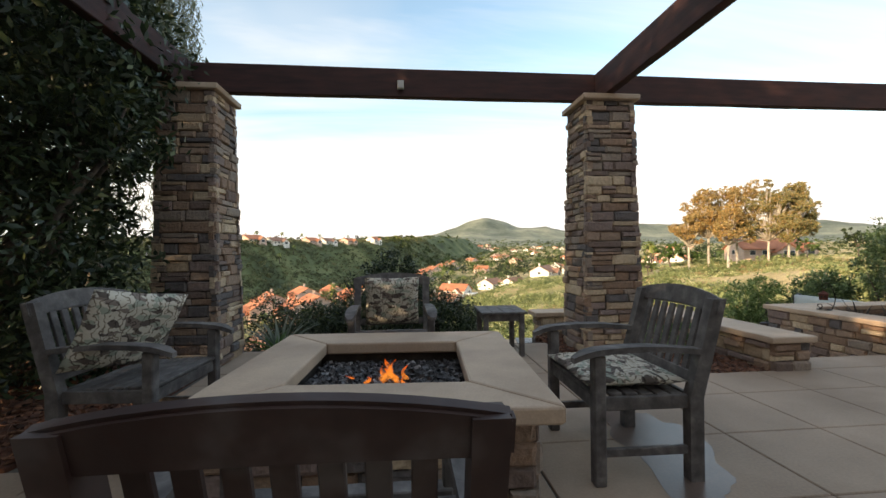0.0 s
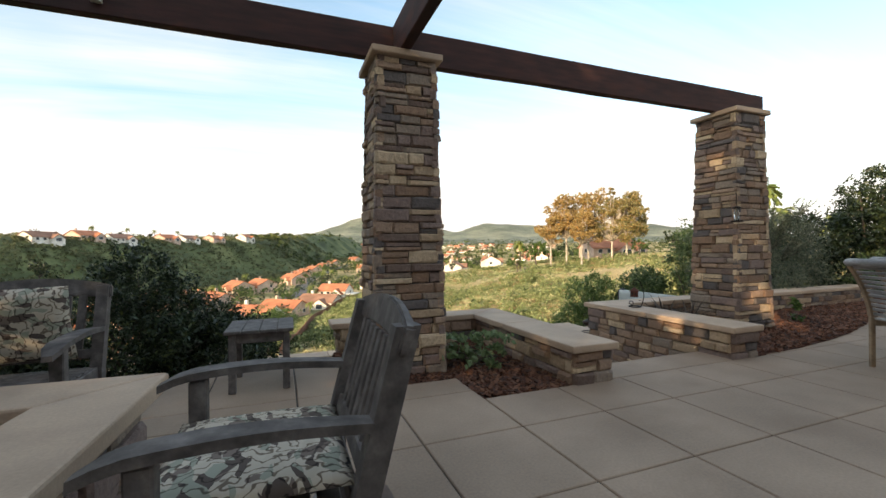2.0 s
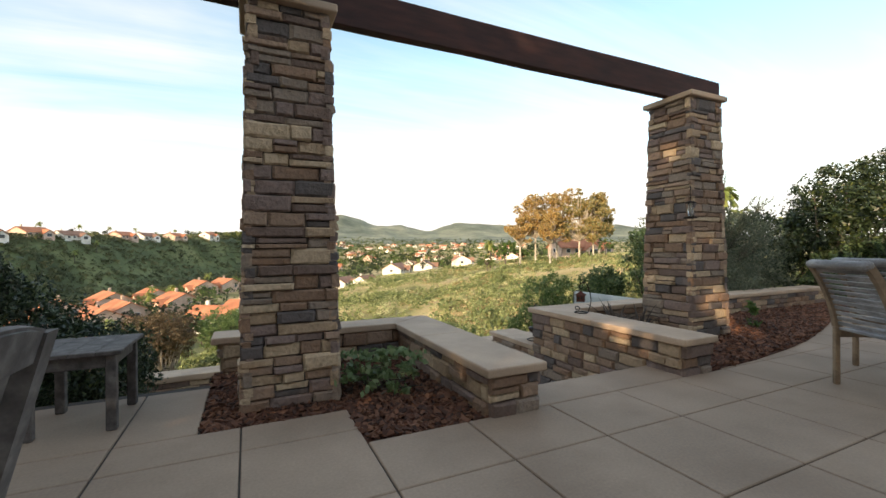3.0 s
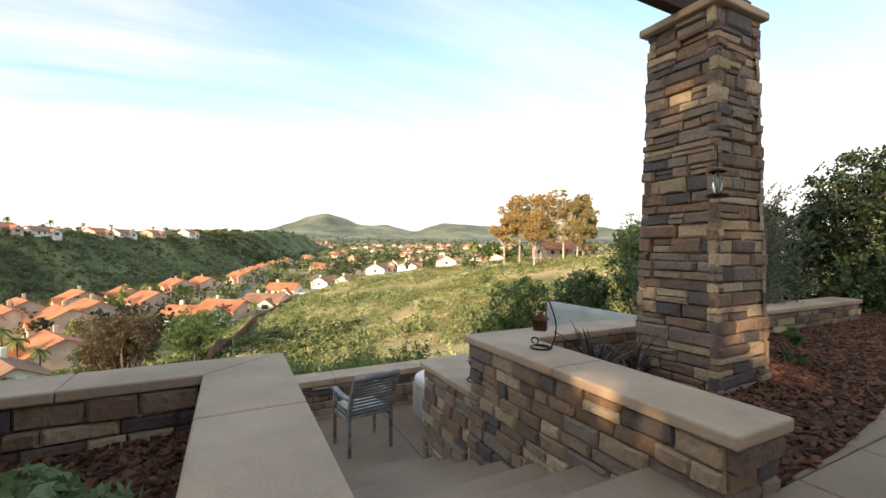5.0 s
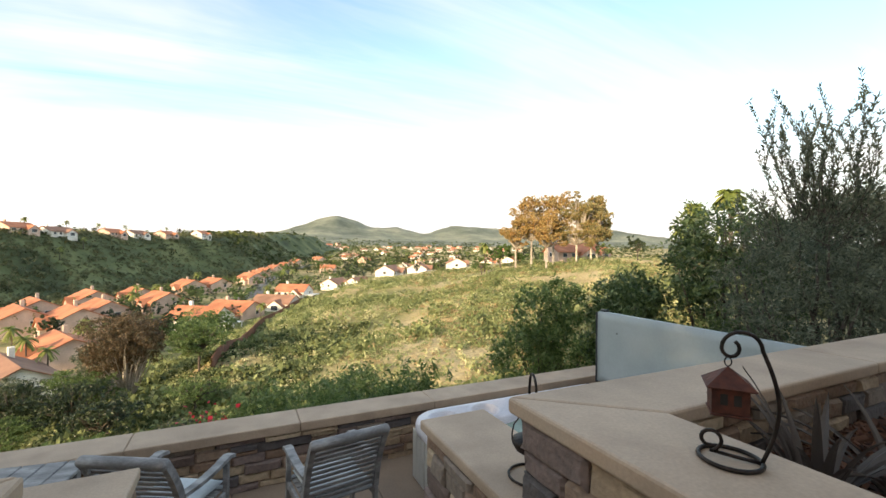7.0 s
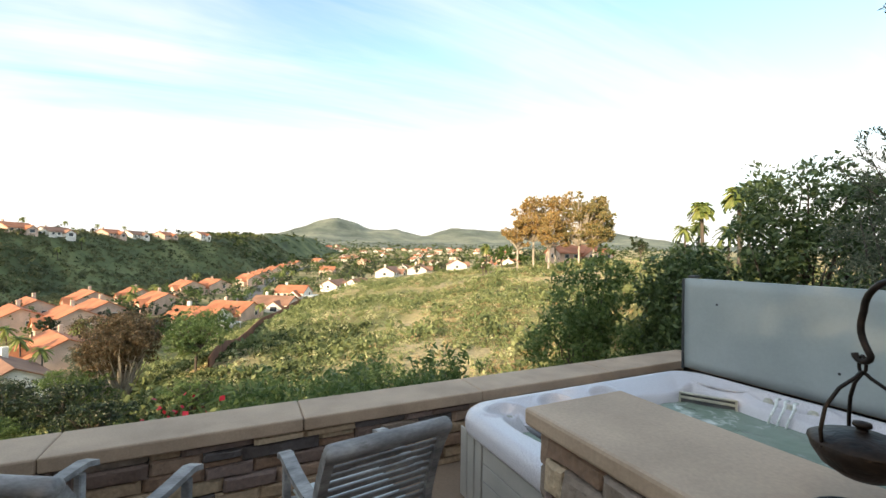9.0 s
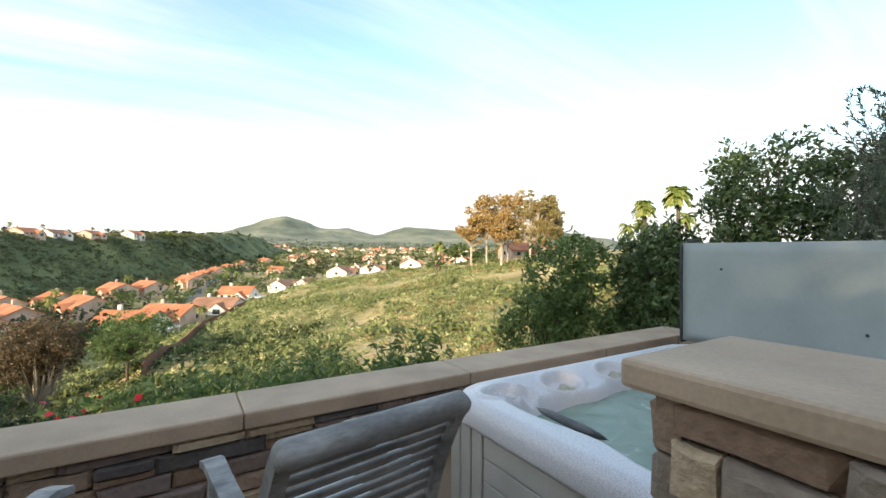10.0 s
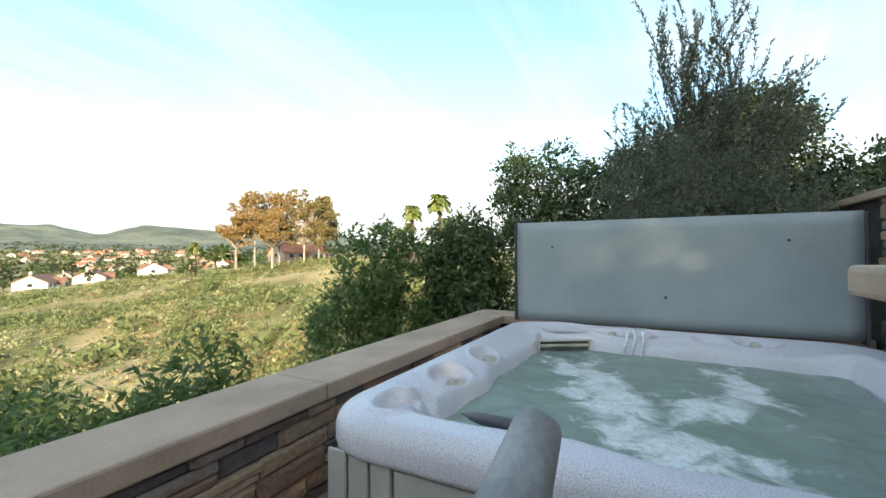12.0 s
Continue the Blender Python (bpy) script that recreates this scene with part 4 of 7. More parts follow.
# moulded recesses in the deck: (x, y, half length, half width, turn, depth)
DENTS = ((-HX + 0.25, HY - 0.20, 0.15, 0.080, 0.25, 0.040), (-HX + 0.40, HY - 0.22, 0.07, 0.06, 0.0, 0.040), (-HX + 0.74, HY - 0.185, 0.145, 0.085, -0.05, 0.046), (-HX + 1.22, HY - 0.18, 0.13, 0.075, 0.05, 0.042),
         (HX - 0.15, HY - 0.93, 0.25, 0.062, 1.57, 0.034), (HX - 0.15, HY - 1.42, 0.10, 0.055, 1.57, 0.030), (HX - 0.15, HY - 1.68, 0.12, 0.055, 1.57, 0.030))


def deck_z(x, y, inset, a, wide):
    """Height of the acrylic at a point that far inside the outline. wide: 1 where the deck is broad, 0 where it is narrow."""
    start = 0.145 + 0.115 * wide + 0.018 * math.sin(7 * a + 0.6) + 0.010 * math.sin(13 * a + 2.0)
    k = min(1.0, max(0.0, (inset - start) / 0.10))
    z = RZ + 0.004 - 0.20 * k * k * (3 - 2 * k) - max(0.0, inset - start - 0.10) * 1.2
    z -= 0.075 * wide * min(1.0, max(0.0, (inset - 0.07) / 0.20))
    if inset < 0.045:
        z -= 0.022 * ((0.045 - inset) / 0.045) ** 2
    for cx, cy, la, lb, turn, deep in DENTS:
        u, v = x - cx, y - cy
        p, q = u * math.cos(turn) + v * math.sin(turn), -u * math.sin(turn) + v * math.cos(turn)
        e = math.hypot(p / la, q / lb)
        if e < 1.6:
            z += 0.015 * math.exp(-((e - 1.12) / 0.14) ** 2)
            if e < 1.0:
                f = min(1.0, (1 - e) / 0.38)
                z -= deep * f * f * (3 - 2 * f)
    return z


def deck_ring(inset):
    out = []
    for x, y in fine_outline:
        px, py = x * (1 - inset / HX), y * (1 - inset / HY)
        out.append((px, py, deck_z(px, py, inset, math.atan2(y / HY, x / HX), max(0.0, x / HX, y / HY) ** 9)))
    return out


fine_outline = []
for i, p in enumerate(outline):
    q = outline[(i + 1) % count]
    n = max(1, int(math.hypot(q[0] - p[0], q[1] - p[1]) / 0.014))
    fine_outline += [(p[0] + (q[0] - p[0]) * k / n, p[1] + (q[1] - p[1]) * k / n) for k in range(n)]
skirt = [[(x * (1 - d / HX), y * (1 - d / HY), z) for x, y in fine_outline] for d, z in ((0.018, RZ - 0.135), (-0.010, RZ - 0.128), (-0.016, RZ - 0.11), (-0.016, RZ - 0.06), (-0.010, RZ - 0.035))]
loft("rim_shell", skirt + [deck_ring(d) for d in [0.0, 0.015, 0.03] + [0.045 + 0.013 * k for k in range(26)] + [0.40, 0.46]], SHELL, spa, "speckled grey-lilac acrylic rim and seats")
bm = bmesh.new()
ww, hh = 40, 40
grid = [[bm.verts.new((-HX + 0.245 + (2 * HX - 0.49) * i / ww, -HY + 0.245 + (2 * HY - 0.49) * j / hh, RZ - 0.150 + 0.014 * noise.noise(Vector((i * 0.35, j * 0.35, 0.5))) + 0.02 * max(0, noise.noise(Vector((i * 0.16, j * 0.16, 3.5)))))) for i in range(ww + 1)] for j in range(hh + 1)]
for j in range(hh):
    for i in range(ww):
        bm.faces.new((grid[j][i], grid[j][i + 1], grid[j + 1][i + 1], grid[j + 1][i]))
part("water", bm, WATER, spa, "pale green foaming water", True)
# cabinet: corner posts and horizontal panels
bm = bmesh.new()
add_box(bm, (-HX + 0.06, -HY + 0.06, 0.0), (HX - 0.06, HY - 0.06, RZ - 0.3))
part("cabinet_core", bm, MORTAR, spa)
cab = squircle(HX - 0.025, HY - 0.025, 0.12, 6)
loft("cabinet_skin", [[(x, y, 0.0) for x, y in cab], [(x, y, RZ - 0.12) for x, y in cab]], SIDING, spa, "grey-beige moulded cabinet")
for k in range(3):
    for sgn in (1, -1):
        y = sgn * (HY - 0.10 - k * 0.095)
        block("corner_slat", (-HX + 0.008, y - 0.042, 0.01), (-HX + 0.022, y + 0.042, RZ - 0.125), SIDING, spa, 0.004)
for k in range(4):
    z0 = 0.02 + k * (RZ - 0.16) / 4
    block("side_panel", (-HX + 0.010, -HY + 0.345, z0), (-HX + 0.022, HY - 0.345, z0 + (RZ - 0.16) / 4 - 0.006), SIDING, spa, 0.004)
# jets and pillows
def dome(name, x, y, z, r_, h, material, parent, label="", sides=14):
    rings = []
    for k in range(5):
        a = k / 4 * math.pi / 2
        rings.append([(x + r_ * math.cos(a) * math.cos(t * math.tau / sides), y + r_ * math.cos(a) * math.sin(t * math.tau / sides), z + h * math.sin(a)) for t in range(sides)])
    return loft(name, rings, material, parent, label)


for x, y in ((-HX + 0.17, HY - 0.205), (-HX + 0.25, HY - 0.195), (-HX + 0.30, HY - 0.215), (-HX + 0.74, HY - 0.20), (-HX + 0.78, HY - 0.225), (-HX + 1.24, HY - 0.19), (-HX + 1.27, HY - 0.215), (HX - 0.15, HY - 0.80), (HX - 0.15, HY - 0.94), (HX - 0.15, HY - 1.08), (HX - 0.15, HY - 1.68)):
    z = deck_z(x, y, min(HX - abs(x), HY - abs(y)), math.atan2(y / HY, x / HX), 1.0)
    loft("jet", [[(x + q * math.cos(t * math.tau / 16), y + q * math.sin(t * math.tau / 16), z + h) for t in range(16)] for q, h in ((0.038, -0.014), (0.038, 0.012), (0.032, 0.017), (0.028, 0.017), (0.027, 0.032), (0.020, 0.039), (0.002, 0.041))], JET, spa, "cream plastic jet knob")
# lid over the filter, a long oval panel in the far corner
lid_m = pose(HX - 0.155, HY - 0.40, RZ - 0.010, 17, 0, -84)
loft("filter_lid", [[tuple(lid_m @ Vector((q * 0.27 * math.cos(t * math.tau / 32), q * 0.075 * math.sin(t * math.tau / 32), h))) for t in range(32)] for q, h in ((1.0, -0.01), (1.0, 0.004), (0.96, 0.008), (0.9, 0.004), (0.5, 0.003), (0.01, 0.003))], SHELL, spa, "long oval acrylic filter lid")
bm = pillow_bm(0.34, 0.13, 0.04, 3, 10, pose(-HX + 0.26, HY - 0.66, RZ - 0.045, 0, 28, 0) @ pose(0, 0, 0, 0, 0, 90))
part("head_pillow", bm, RUBBER, spa, "dark grey curved head pillow", True)
# filter weir in the far corner
fw = pose(HX - 0.40, HY - 0.49, RZ - 0.105, 0, 0, -58)
for lo, hi in (((-0.20, -0.012, 0.03), (0.20, 0.012, 0.045)), ((-0.20, -0.012, -0.075), (-0.185, 0.012, 0.045)), ((0.185, -0.012, -0.075), (0.20, 0.012, 0.045)), ((-0.185, -0.004, -0.01), (0.185, 0.004, 0.012))):
    block("filter_frame", lo, hi, JET, spa, 0.004, m=fw)
block("filter_back", (-0.19, 0.014, -0.07), (0.19, 0.03, 0.04), RUBBER, spa, 0.003, m=fw)
# waterfall streams
STREAM = surface("water_stream", [(0.3, (0.75, 0.80, 0.80)), (0.7, (0.85, 0.88, 0.88))], scale=30, rough=0.1, bump=0.3)
for dy in (0.0, 0.055, 0.11):
    x0, y0 = HX - 0.19, HY - 0.90 - dy
    pts = [(x0 - 0.16 * k, y0 + 0.01 * math.sin(9 * k), RZ + 0.012 + 0.035 * math.sin(k * 2.2) - 0.24 * k * k) for k in (0, 0.15, 0.3, 0.45, 0.6, 0.75, 0.9)]
    tube("water_stream", pts, [0.008, 0.009, 0.010, 0.010, 0.009, 0.008, 0.007], STREAM, spa, 6, "thin falling stream of water")

# folded cover standing on its lifter behind the spa
cover = thing("spa_cover", "folded grey vinyl hot tub cover standing upright", "spa cover", 8.225, 7.08, -0.72)
bm = bmesh.new()
n, mrows = 26, 10
for s in (0, 1):
    g2 = []
    for j in range(mrows + 1):
        row = []
        for i in range(n + 1):
            u, v = i / n, j / mrows
            puff = 0.018 * math.sin(u * math.pi) ** 0.4 * math.sin(v * math.pi) ** 0.4 + 0.006 * math.sin(u * 31 + v * 3) * (1 - abs(2 * v - 1)) * v
            row.append(bm.verts.new(((0.0 - puff) if s == 0 else (0.10 + puff), -1.145 + 2.29 * u, 0.0 + 0.845 * v)))
        g2.append(row)
    for j in range(mrows):
        for i in range(n):
            q = (g2[j][i], g2[j][i + 1], g2[j + 1][i + 1], g2[j + 1][i])
            bm.faces.new(q[::-1] if s == 0 else q)
    if s == 0:
        first = g2
    else:
        loop0 = first[0] + [r_[-1] for r_ in first[1:]] + first[-1][-2::-1] + [r_[0] for r_ in first[-2:0:-1]]
        loop1 = g2[0] + [r_[-1] for r_ in g2[1:]] + g2[-1][-2::-1] + [r_[0] for r_ in g2[-2:0:-1]]
        for k in range(len(loop0)):
            e = (k + 1) % len(loop0)
            bm.faces.new((loop0[k], loop0[e], loop1[e], loop1[k]))
part("cover_panel", bm, VINYL, cover, "pale grey sun-worn vinyl", True)
for s in (-1, 1):
    block("edge_flap", (-0.012, s * 1.158 - 0.011, -0.02), (0.112, s * 1.158 + 0.011, 0.84), DARK_VINYL, cover, 0.006)
block("lift_bracket", (0.02, 1.05, 0.85), (0.09, 1.13, 0.875), DARK_VINYL, cover, 0.006)
for y, z in ((0.83, 0.63), (-0.02, 0.24), (-0.76, 0.66)):
    dome("snap", 0, 0, 0, 0.010, 0.006, DARK_VINYL, cover).matrix_basis = pose(-0.022, y, z, 0, -90, 0)

# ---------------------------------------------------------------- slatted terrace chairs, facing +y
GREY = surface("painted_grey_wood", [(0.3, (0.155, 0.147, 0.150)), (0.5, (0.25, 0.24, 0.24)), (0.7, (0.36, 0.345, 0.34))], scale=6, rough=0.6, bump=0.3, coords="object", fine=40, depth=0.004, grain=0.4, stretch=(1.0, 2.5, 2.5), dirt=(0.7, (0.085, 0.078, 0.075), 12.0))


def slat_chair(name, label, wood, group, wide=0.56, arms=True, legs_material=None):
    ch = thing(name, label, "chair", group=group)
    hx, yb, yf = wide / 2 - 0.022, -0.22, 0.23
    lm = legs_material or wood
    lw = 0.036
    for s in (-1, 1):
        block("leg", (s * hx - lw / 2, yf - lw / 2, 0), (s * hx + lw / 2, yf + lw / 2, 0.62 if arms else 0.42), lm, ch, 0.005)
        block("leg", (s * hx - lw / 2, yb - lw / 2, 0), (s * hx + lw / 2, yb + lw / 2, 0.44), lm, ch, 0.005)
        bm = bmesh.new()
        prev = None
        for k in range(9):
            q = k / 8
            y, z = yb + 0.006 - 0.05 * q - 0.13 * q * q, 0.44 + 0.48 * q
            ring = [bm.verts.new(c) for c in ((s * hx - 0.019, y - 0.026, z), (s * hx + 0.019, y - 0.026, z), (s * hx + 0.019, y + 0.026, z), (s * hx - 0.019, y + 0.026, z))]
            if prev:
                for e in range(4):
                    bm.faces.new((prev[e], prev[(e + 1) % 4], ring[(e + 1) % 4], ring[e]))
            else:
                bm.faces.new(ring[::-1])
            prev = ring
        bm.faces.new(prev)
        part("back_post", bm, lm, ch)
        if arms:
            bm = bmesh.new()
            prev = None
            for k in range(11):
                q = k / 10
                y, z = yb - 0.03 + 0.55 * q, 0.655 - 0.05 * (1 - q) * q * 2 + 0.015 * q - (0.03 * ((q - 0.85) / 0.15) ** 2 if q > 0.85 else 0)
                half = 0.026 + 0.006 * q
                ring = [bm.verts.new(c) for c in ((s * hx - half, y, z - 0.013), (s * hx + half, y, z - 0.013), (s * hx + half, y, z + 0.013), (s * hx - half, y, z + 0.013))]
                if prev:
                    for e in range(4):
                        bm.faces.new((prev[e], prev[(e + 1) % 4], ring[(e + 1) % 4], ring[e]))
                else:
                    bm.faces.new(ring[::-1])
                prev = ring
            bm.faces.new(prev)
            bmesh.ops.bevel(bm, geom=[e for e in bm.edges if e.calc_face_angle(0) > 0.8], offset=0.008, segments=2, affect="EDGES")
            part("arm", bm, wood, ch)
        block("side_rail", (s * hx - 0.012, yb + lw / 2, 0.36), (s * hx + 0.012, yf - lw / 2, 0.415), lm, ch, 0.003)
    for k in range(7):
        y = yf + 0.03 - k * 0.07
        block("seat_slat", (-hx + 0.018, y - 0.058, 0.418), (hx - 0.018, y, 0.436), wood, ch, 0.004)
    for k in range(11):
        q = 0.06 + 0.84 * k / 10
        y, z = yb + 0.006 - 0.05 * q - 0.13 * q * q, 0.44 + 0.48 * q
        block("back_slat", (-hx + 0.016, -0.006, -0.0135), (hx - 0.016, 0.006, 0.0135), wood, ch, 0.003, m=pose(0, y, z, 8 + 22 * q, 0, 0))
    bm = bmesh.new()
    add_box(bm, (-hx - 0.022, -0.034, -0.031), (hx + 0.022, 0.036, 0.031), 0.027, pose(0, yb - 0.176, 0.918, 26, 0, 0), 6)
    part("top_rail", bm, wood, ch, smooth=True)
    return ch


tchair = slat_chair("terrace_chair", "weathered grey slatted wooden armchair on the terrace", GREY, "terrace chairs")
tchair.matrix_basis = pose(4.89, 7.60, TER, 0, 0, 8)
tchair2 = copy_thing(tchair, pose(3.84, 7.76, TER, 0, 0, -29))
cushion("seat_cushion", "pale blue-grey seat cushion on a terrace chair", pose(4.89, 7.63, TER + 0.435, 0, 0, 8), 0.46, 0.44, 0.075, PLAIN_CUSHION, 14, "terrace cushions")
cushion("seat_cushion", "pale blue-grey seat cushion on a terrace chair", pose(3.855, 7.79, TER + 0.435, 0, 0, -29), 0.46, 0.44, 0.075, PLAIN_CUSHION, 15, "terrace cushions")
BROWN = surface("oiled_teak", [(0.3, (0.20, 0.135, 0.085)), (0.7, (0.29, 0.205, 0.135))], scale=6, rough=0.6, bump=0.3, coords="object", fine=40, depth=0.003)
dchair = slat_chair("dining_chair", "grey slatted patio chair with tan wooden frame", GREY, "dining chairs", 0.54, True, BROWN)
dchair.matrix_basis = pose(6.15, 2.74, 0, 0, 0, -122)
copy_thing(dchair, pose(6.95, 2.92, 0, 0, 0, -116))

# terrace table, slatted top
tt = thing("terrace_table", "grey slatted wooden table beside the terrace wall", "table", 2.72, 7.72, TER, -9)
for k in range(9):
    block("top_board", (-0.56 + k * 0.1245, -0.42, 0.70), (-0.56 + k * 0.1245 + 0.118, 0.42, 0.725), GREY, tt, 0.004)
for sx in (-1, 1):
    for sy in (-1, 1):
        block("leg", (sx * 0.49 - 0.03, sy * 0.36 - 0.03, 0), (sx * 0.49 + 0.03, sy * 0.36 + 0.03, 0.698), GREY, tt, 0.005)
    block("apron", (-0.46, sx * 0.36 - 0.012, 0.61), (0.46, sx * 0.36 + 0.012, 0.698), GREY, tt, 0.003)

# ---------------------------------------------------------------- lantern on an iron hook
lan = thing("hanging_lantern", "rusty tin birdhouse lantern hanging on a scrolled iron stand", "lantern", 5.44, 5.07, TOP, -51)
tube("base_ring", [(0.072 * math.cos(a), 0.072 * math.sin(a), 0.007) for a in [k * math.tau / 28 for k in range(28)]], 0.006, IRON, lan, 8, closed=True)
sp = [(0.03 * math.cos(a) * (1 - k / 20 * 0.7) - 0.045, 0.0, 0.05 + 0.03 * math.sin(a) * (1 - k / 20 * 0.7)) for k, a in [(k, -math.pi / 2 + k * 0.5) for k in range(14)]]
tube("foot_scroll", [(0.07, 0, 0.008), (0.02, 0, 0.012)] + sp, 0.005, IRON, lan, 8)
arc = [(0.07 + 0.035 * math.sin(k / 18 * math.pi) , 0, 0.008 + 0.29 * k / 18) for k in range(19)]
arc += [(0.07 - 0.045 * (1 - math.cos(a)), 0, 0.298 + 0.045 * math.sin(a)) for a in [k * math.pi / 10 for k in range(1, 11)]]
arc += [(-0.02 + 0.02 * (1 - math.cos(a)), 0, 0.298 - 0.022 * math.sin(a)) for a in [k * math.pi / 6 for k in range(1, 9)]]
tube("hook", arc, 0.005, IRON, lan, 8)
tube("hanging_loop", [(-0.005 + 0.008 * math.cos(a), 0, 0.262 + 0.012 * math.sin(a)) for a in [k * math.tau / 12 for k in range(12)]], 0.0018, IRON, lan, 6, closed=True)
for a in range(4):
    bm = bmesh.new()
    add_box(bm, (-0.042, 0.038, 0.135), (0.042, 0.042, 0.205), 0.001, pose(-0.005, 0, 0, 0, 0, 90 * a))
    part("lantern_side", bm, RUST, lan)
bm = bmesh.new()
apex = bm.verts.new((-0.005, 0, 0.25))
ring = [bm.verts.new((-0.005 + sx * 0.056, sy * 0.056, 0.203)) for sx, sy in ((-1, -1), (1, -1), (1, 1), (-1, 1))]
under = [bm.verts.new((-0.005 + sx * 0.053, sy * 0.053, 0.199)) for sx, sy in ((-1, -1), (1, -1), (1, 1), (-1, 1))]
for k in range(4):
    bm.faces.new((ring[k], ring[(k + 1) % 4], apex))
    bm.faces.new((under[k], under[(k + 1) % 4], ring[(k + 1) % 4], ring[k]))
bm.faces.new(under[::-1])
part("lantern_roof", bm, RUST, lan)
block("lantern_floor", (-0.050, -0.045, 0.128), (0.040, 0.045, 0.134), RUST, lan, 0.001)
HOLE = surface("dark_opening", [(0.3, (0.01, 0.008, 0.006)), (0.7, (0.02, 0.015, 0.012))], rough=0.9, bump=0)
for dx in (-0.015, 0.015):
    bm = bmesh.new()
    add_box(bm, (dx - 0.008, -0.0435, 0.158), (dx + 0.008, -0.0425, 0.186), 0, pose(-0.005, 0, 0))
    part("lantern_window", bm, HOLE, lan)

# ---------------------------------------------------------------- iron pot on a crook
pot = thing("hanging_pot", "black iron pot hanging from a crook on the wall", "hanging pot", 5.475, 5.96, -0.177, -115)
tube("base_ring", [(0.10 * math.cos(a), 0.10 * math.sin(a), 0.007) for a in [k * math.tau / 28 for k in range(28)]], 0.006, IRON, pot, 8, closed=True)
arc = [(0.10 + 0.026 * math.sin(k / 20 * math.pi), 0, 0.008 + 0.405 * k / 20) for k in range(21)]
arc += [(0.10 - 0.066 * (1 - math.cos(a)), 0, 0.413 + 0.066 * math.sin(a)) for a in [k * math.pi / 12 for k in range(1, 13)]]
arc += [(-0.032 - 0.012 * math.sin(k / 8 * math.pi) + 0.014 * k / 8, 0, 0.413 - 0.085 * k / 8) for k in range(1, 9)]
arc += [(-0.018 - 0.016 * (1 - math.cos(a)), 0, 0.328 - 0.014 * math.sin(a)) for a in [k * math.pi / 6 for k in range(1, 7)]]
tube("crook", arc, 0.006, IRON, pot, 8)
tube("hanging_loop", [(-0.034 + 0.007 * math.cos(a), 0, 0.308 + 0.018 * math.sin(a)) for a in [k * math.tau / 14 for k in range(14)]], 0.003, IRON, pot, 6, closed=True)
for a in range(3):
    c, s = math.cos(a * math.tau / 3 + 0.5), math.sin(a * math.tau / 3 + 0.5)
    tube("wire", [(-0.034 + c * q, s * q, z) for q, z in ((0.002, 0.294), (0.012, 0.284), (0.045, 0.262), (0.072, 0.225), (0.081, 0.180), (0.078, 0.145))], 0.0035, IRON, pot, 6)
loft("bowl", [[(-0.034 + q * math.cos(t * math.tau / 28), q * math.sin(t * math.tau / 28), z) for t in range(28)] for q, z in ((0.004, 0.088), (0.036, 0.091), (0.062, 0.108), (0.077, 0.132), (0.081, 0.146), (0.079, 0.150))], IRON, pot, "black iron bowl")
loft("lid", [[(-0.034 + q * math.cos(t * math.tau / 28), q * math.sin(t * math.tau / 28), z) for t in range(28)] for q, z in ((0.083, 0.150), (0.083, 0.154), (0.066, 0.164), (0.040, 0.173), (0.016, 0.177), (0.009, 0.179), (0.009, 0.184), (0.015, 0.188), (0.014, 0.195), (0.002, 0.198))], IRON, pot, "domed iron lid with a knob")

# ---------------------------------------------------------------- bird feeder on the column
fd = thing("bird_feeder", "clear tube bird feeder hanging on the stone column", "bird feeder", 6.33, 4.385, 1.37)
tube("tube", [(0, 0, 0.0), (0, 0, 0.15)], 0.028, CLEAR, fd, 16, "clear plastic tube")
tube("rod", [(0, 0, -0.01), (0, 0, 0.17)], 0.006, JET, fd, 8)
loft("tray", [[(q * math.cos(t * math.tau / 24), q * math.sin(t * math.tau / 24), z) for t in range(24)] for q, z in ((0.002, -0.012), (0.05, -0.014), (0.066, -0.004), (0.068, 0.004), (0.05, -0.002), (0.002, 0.0))], IRON, fd)
loft("roof", [[(q * math.cos(t * math.tau / 24), q * math.sin(t * math.tau / 24), z) for t in range(24)] for q, z in ((0.05, 0.15), (0.058, 0.152), (0.03, 0.17), (0.002, 0.178))], IRON, fd)
tube("hanger", [(0, 0, 0.175), (0, 0, 0.30), (0.006, 0.005, 0.335), (0.05, 0.05, 0.345), (0.10, 0.06, 0.32)], 0.0035, IRON, fd, 6)
tube("perch_ring", [(0.075 * math.cos(a), 0.075 * math.sin(a), -0.012) for a in [k * math.tau / 24 for k in range(24)]], 0.002, IRON, fd, 6, closed=True)

# small light fixture on the beam
lf = thing("beam_light", "small grey box light fixed on the timber beam", "light fixture", 0.048, 4.703, 2.90)
block("housing", (-0.035, -0.045, -0.045), (0.035, 0.0, 0.045), JET, lf, 0.006)
block("lens", (-0.026, -0.050, -0.036), (0.026, -0.0455, 0.036), SIDING, lf, 0.003)

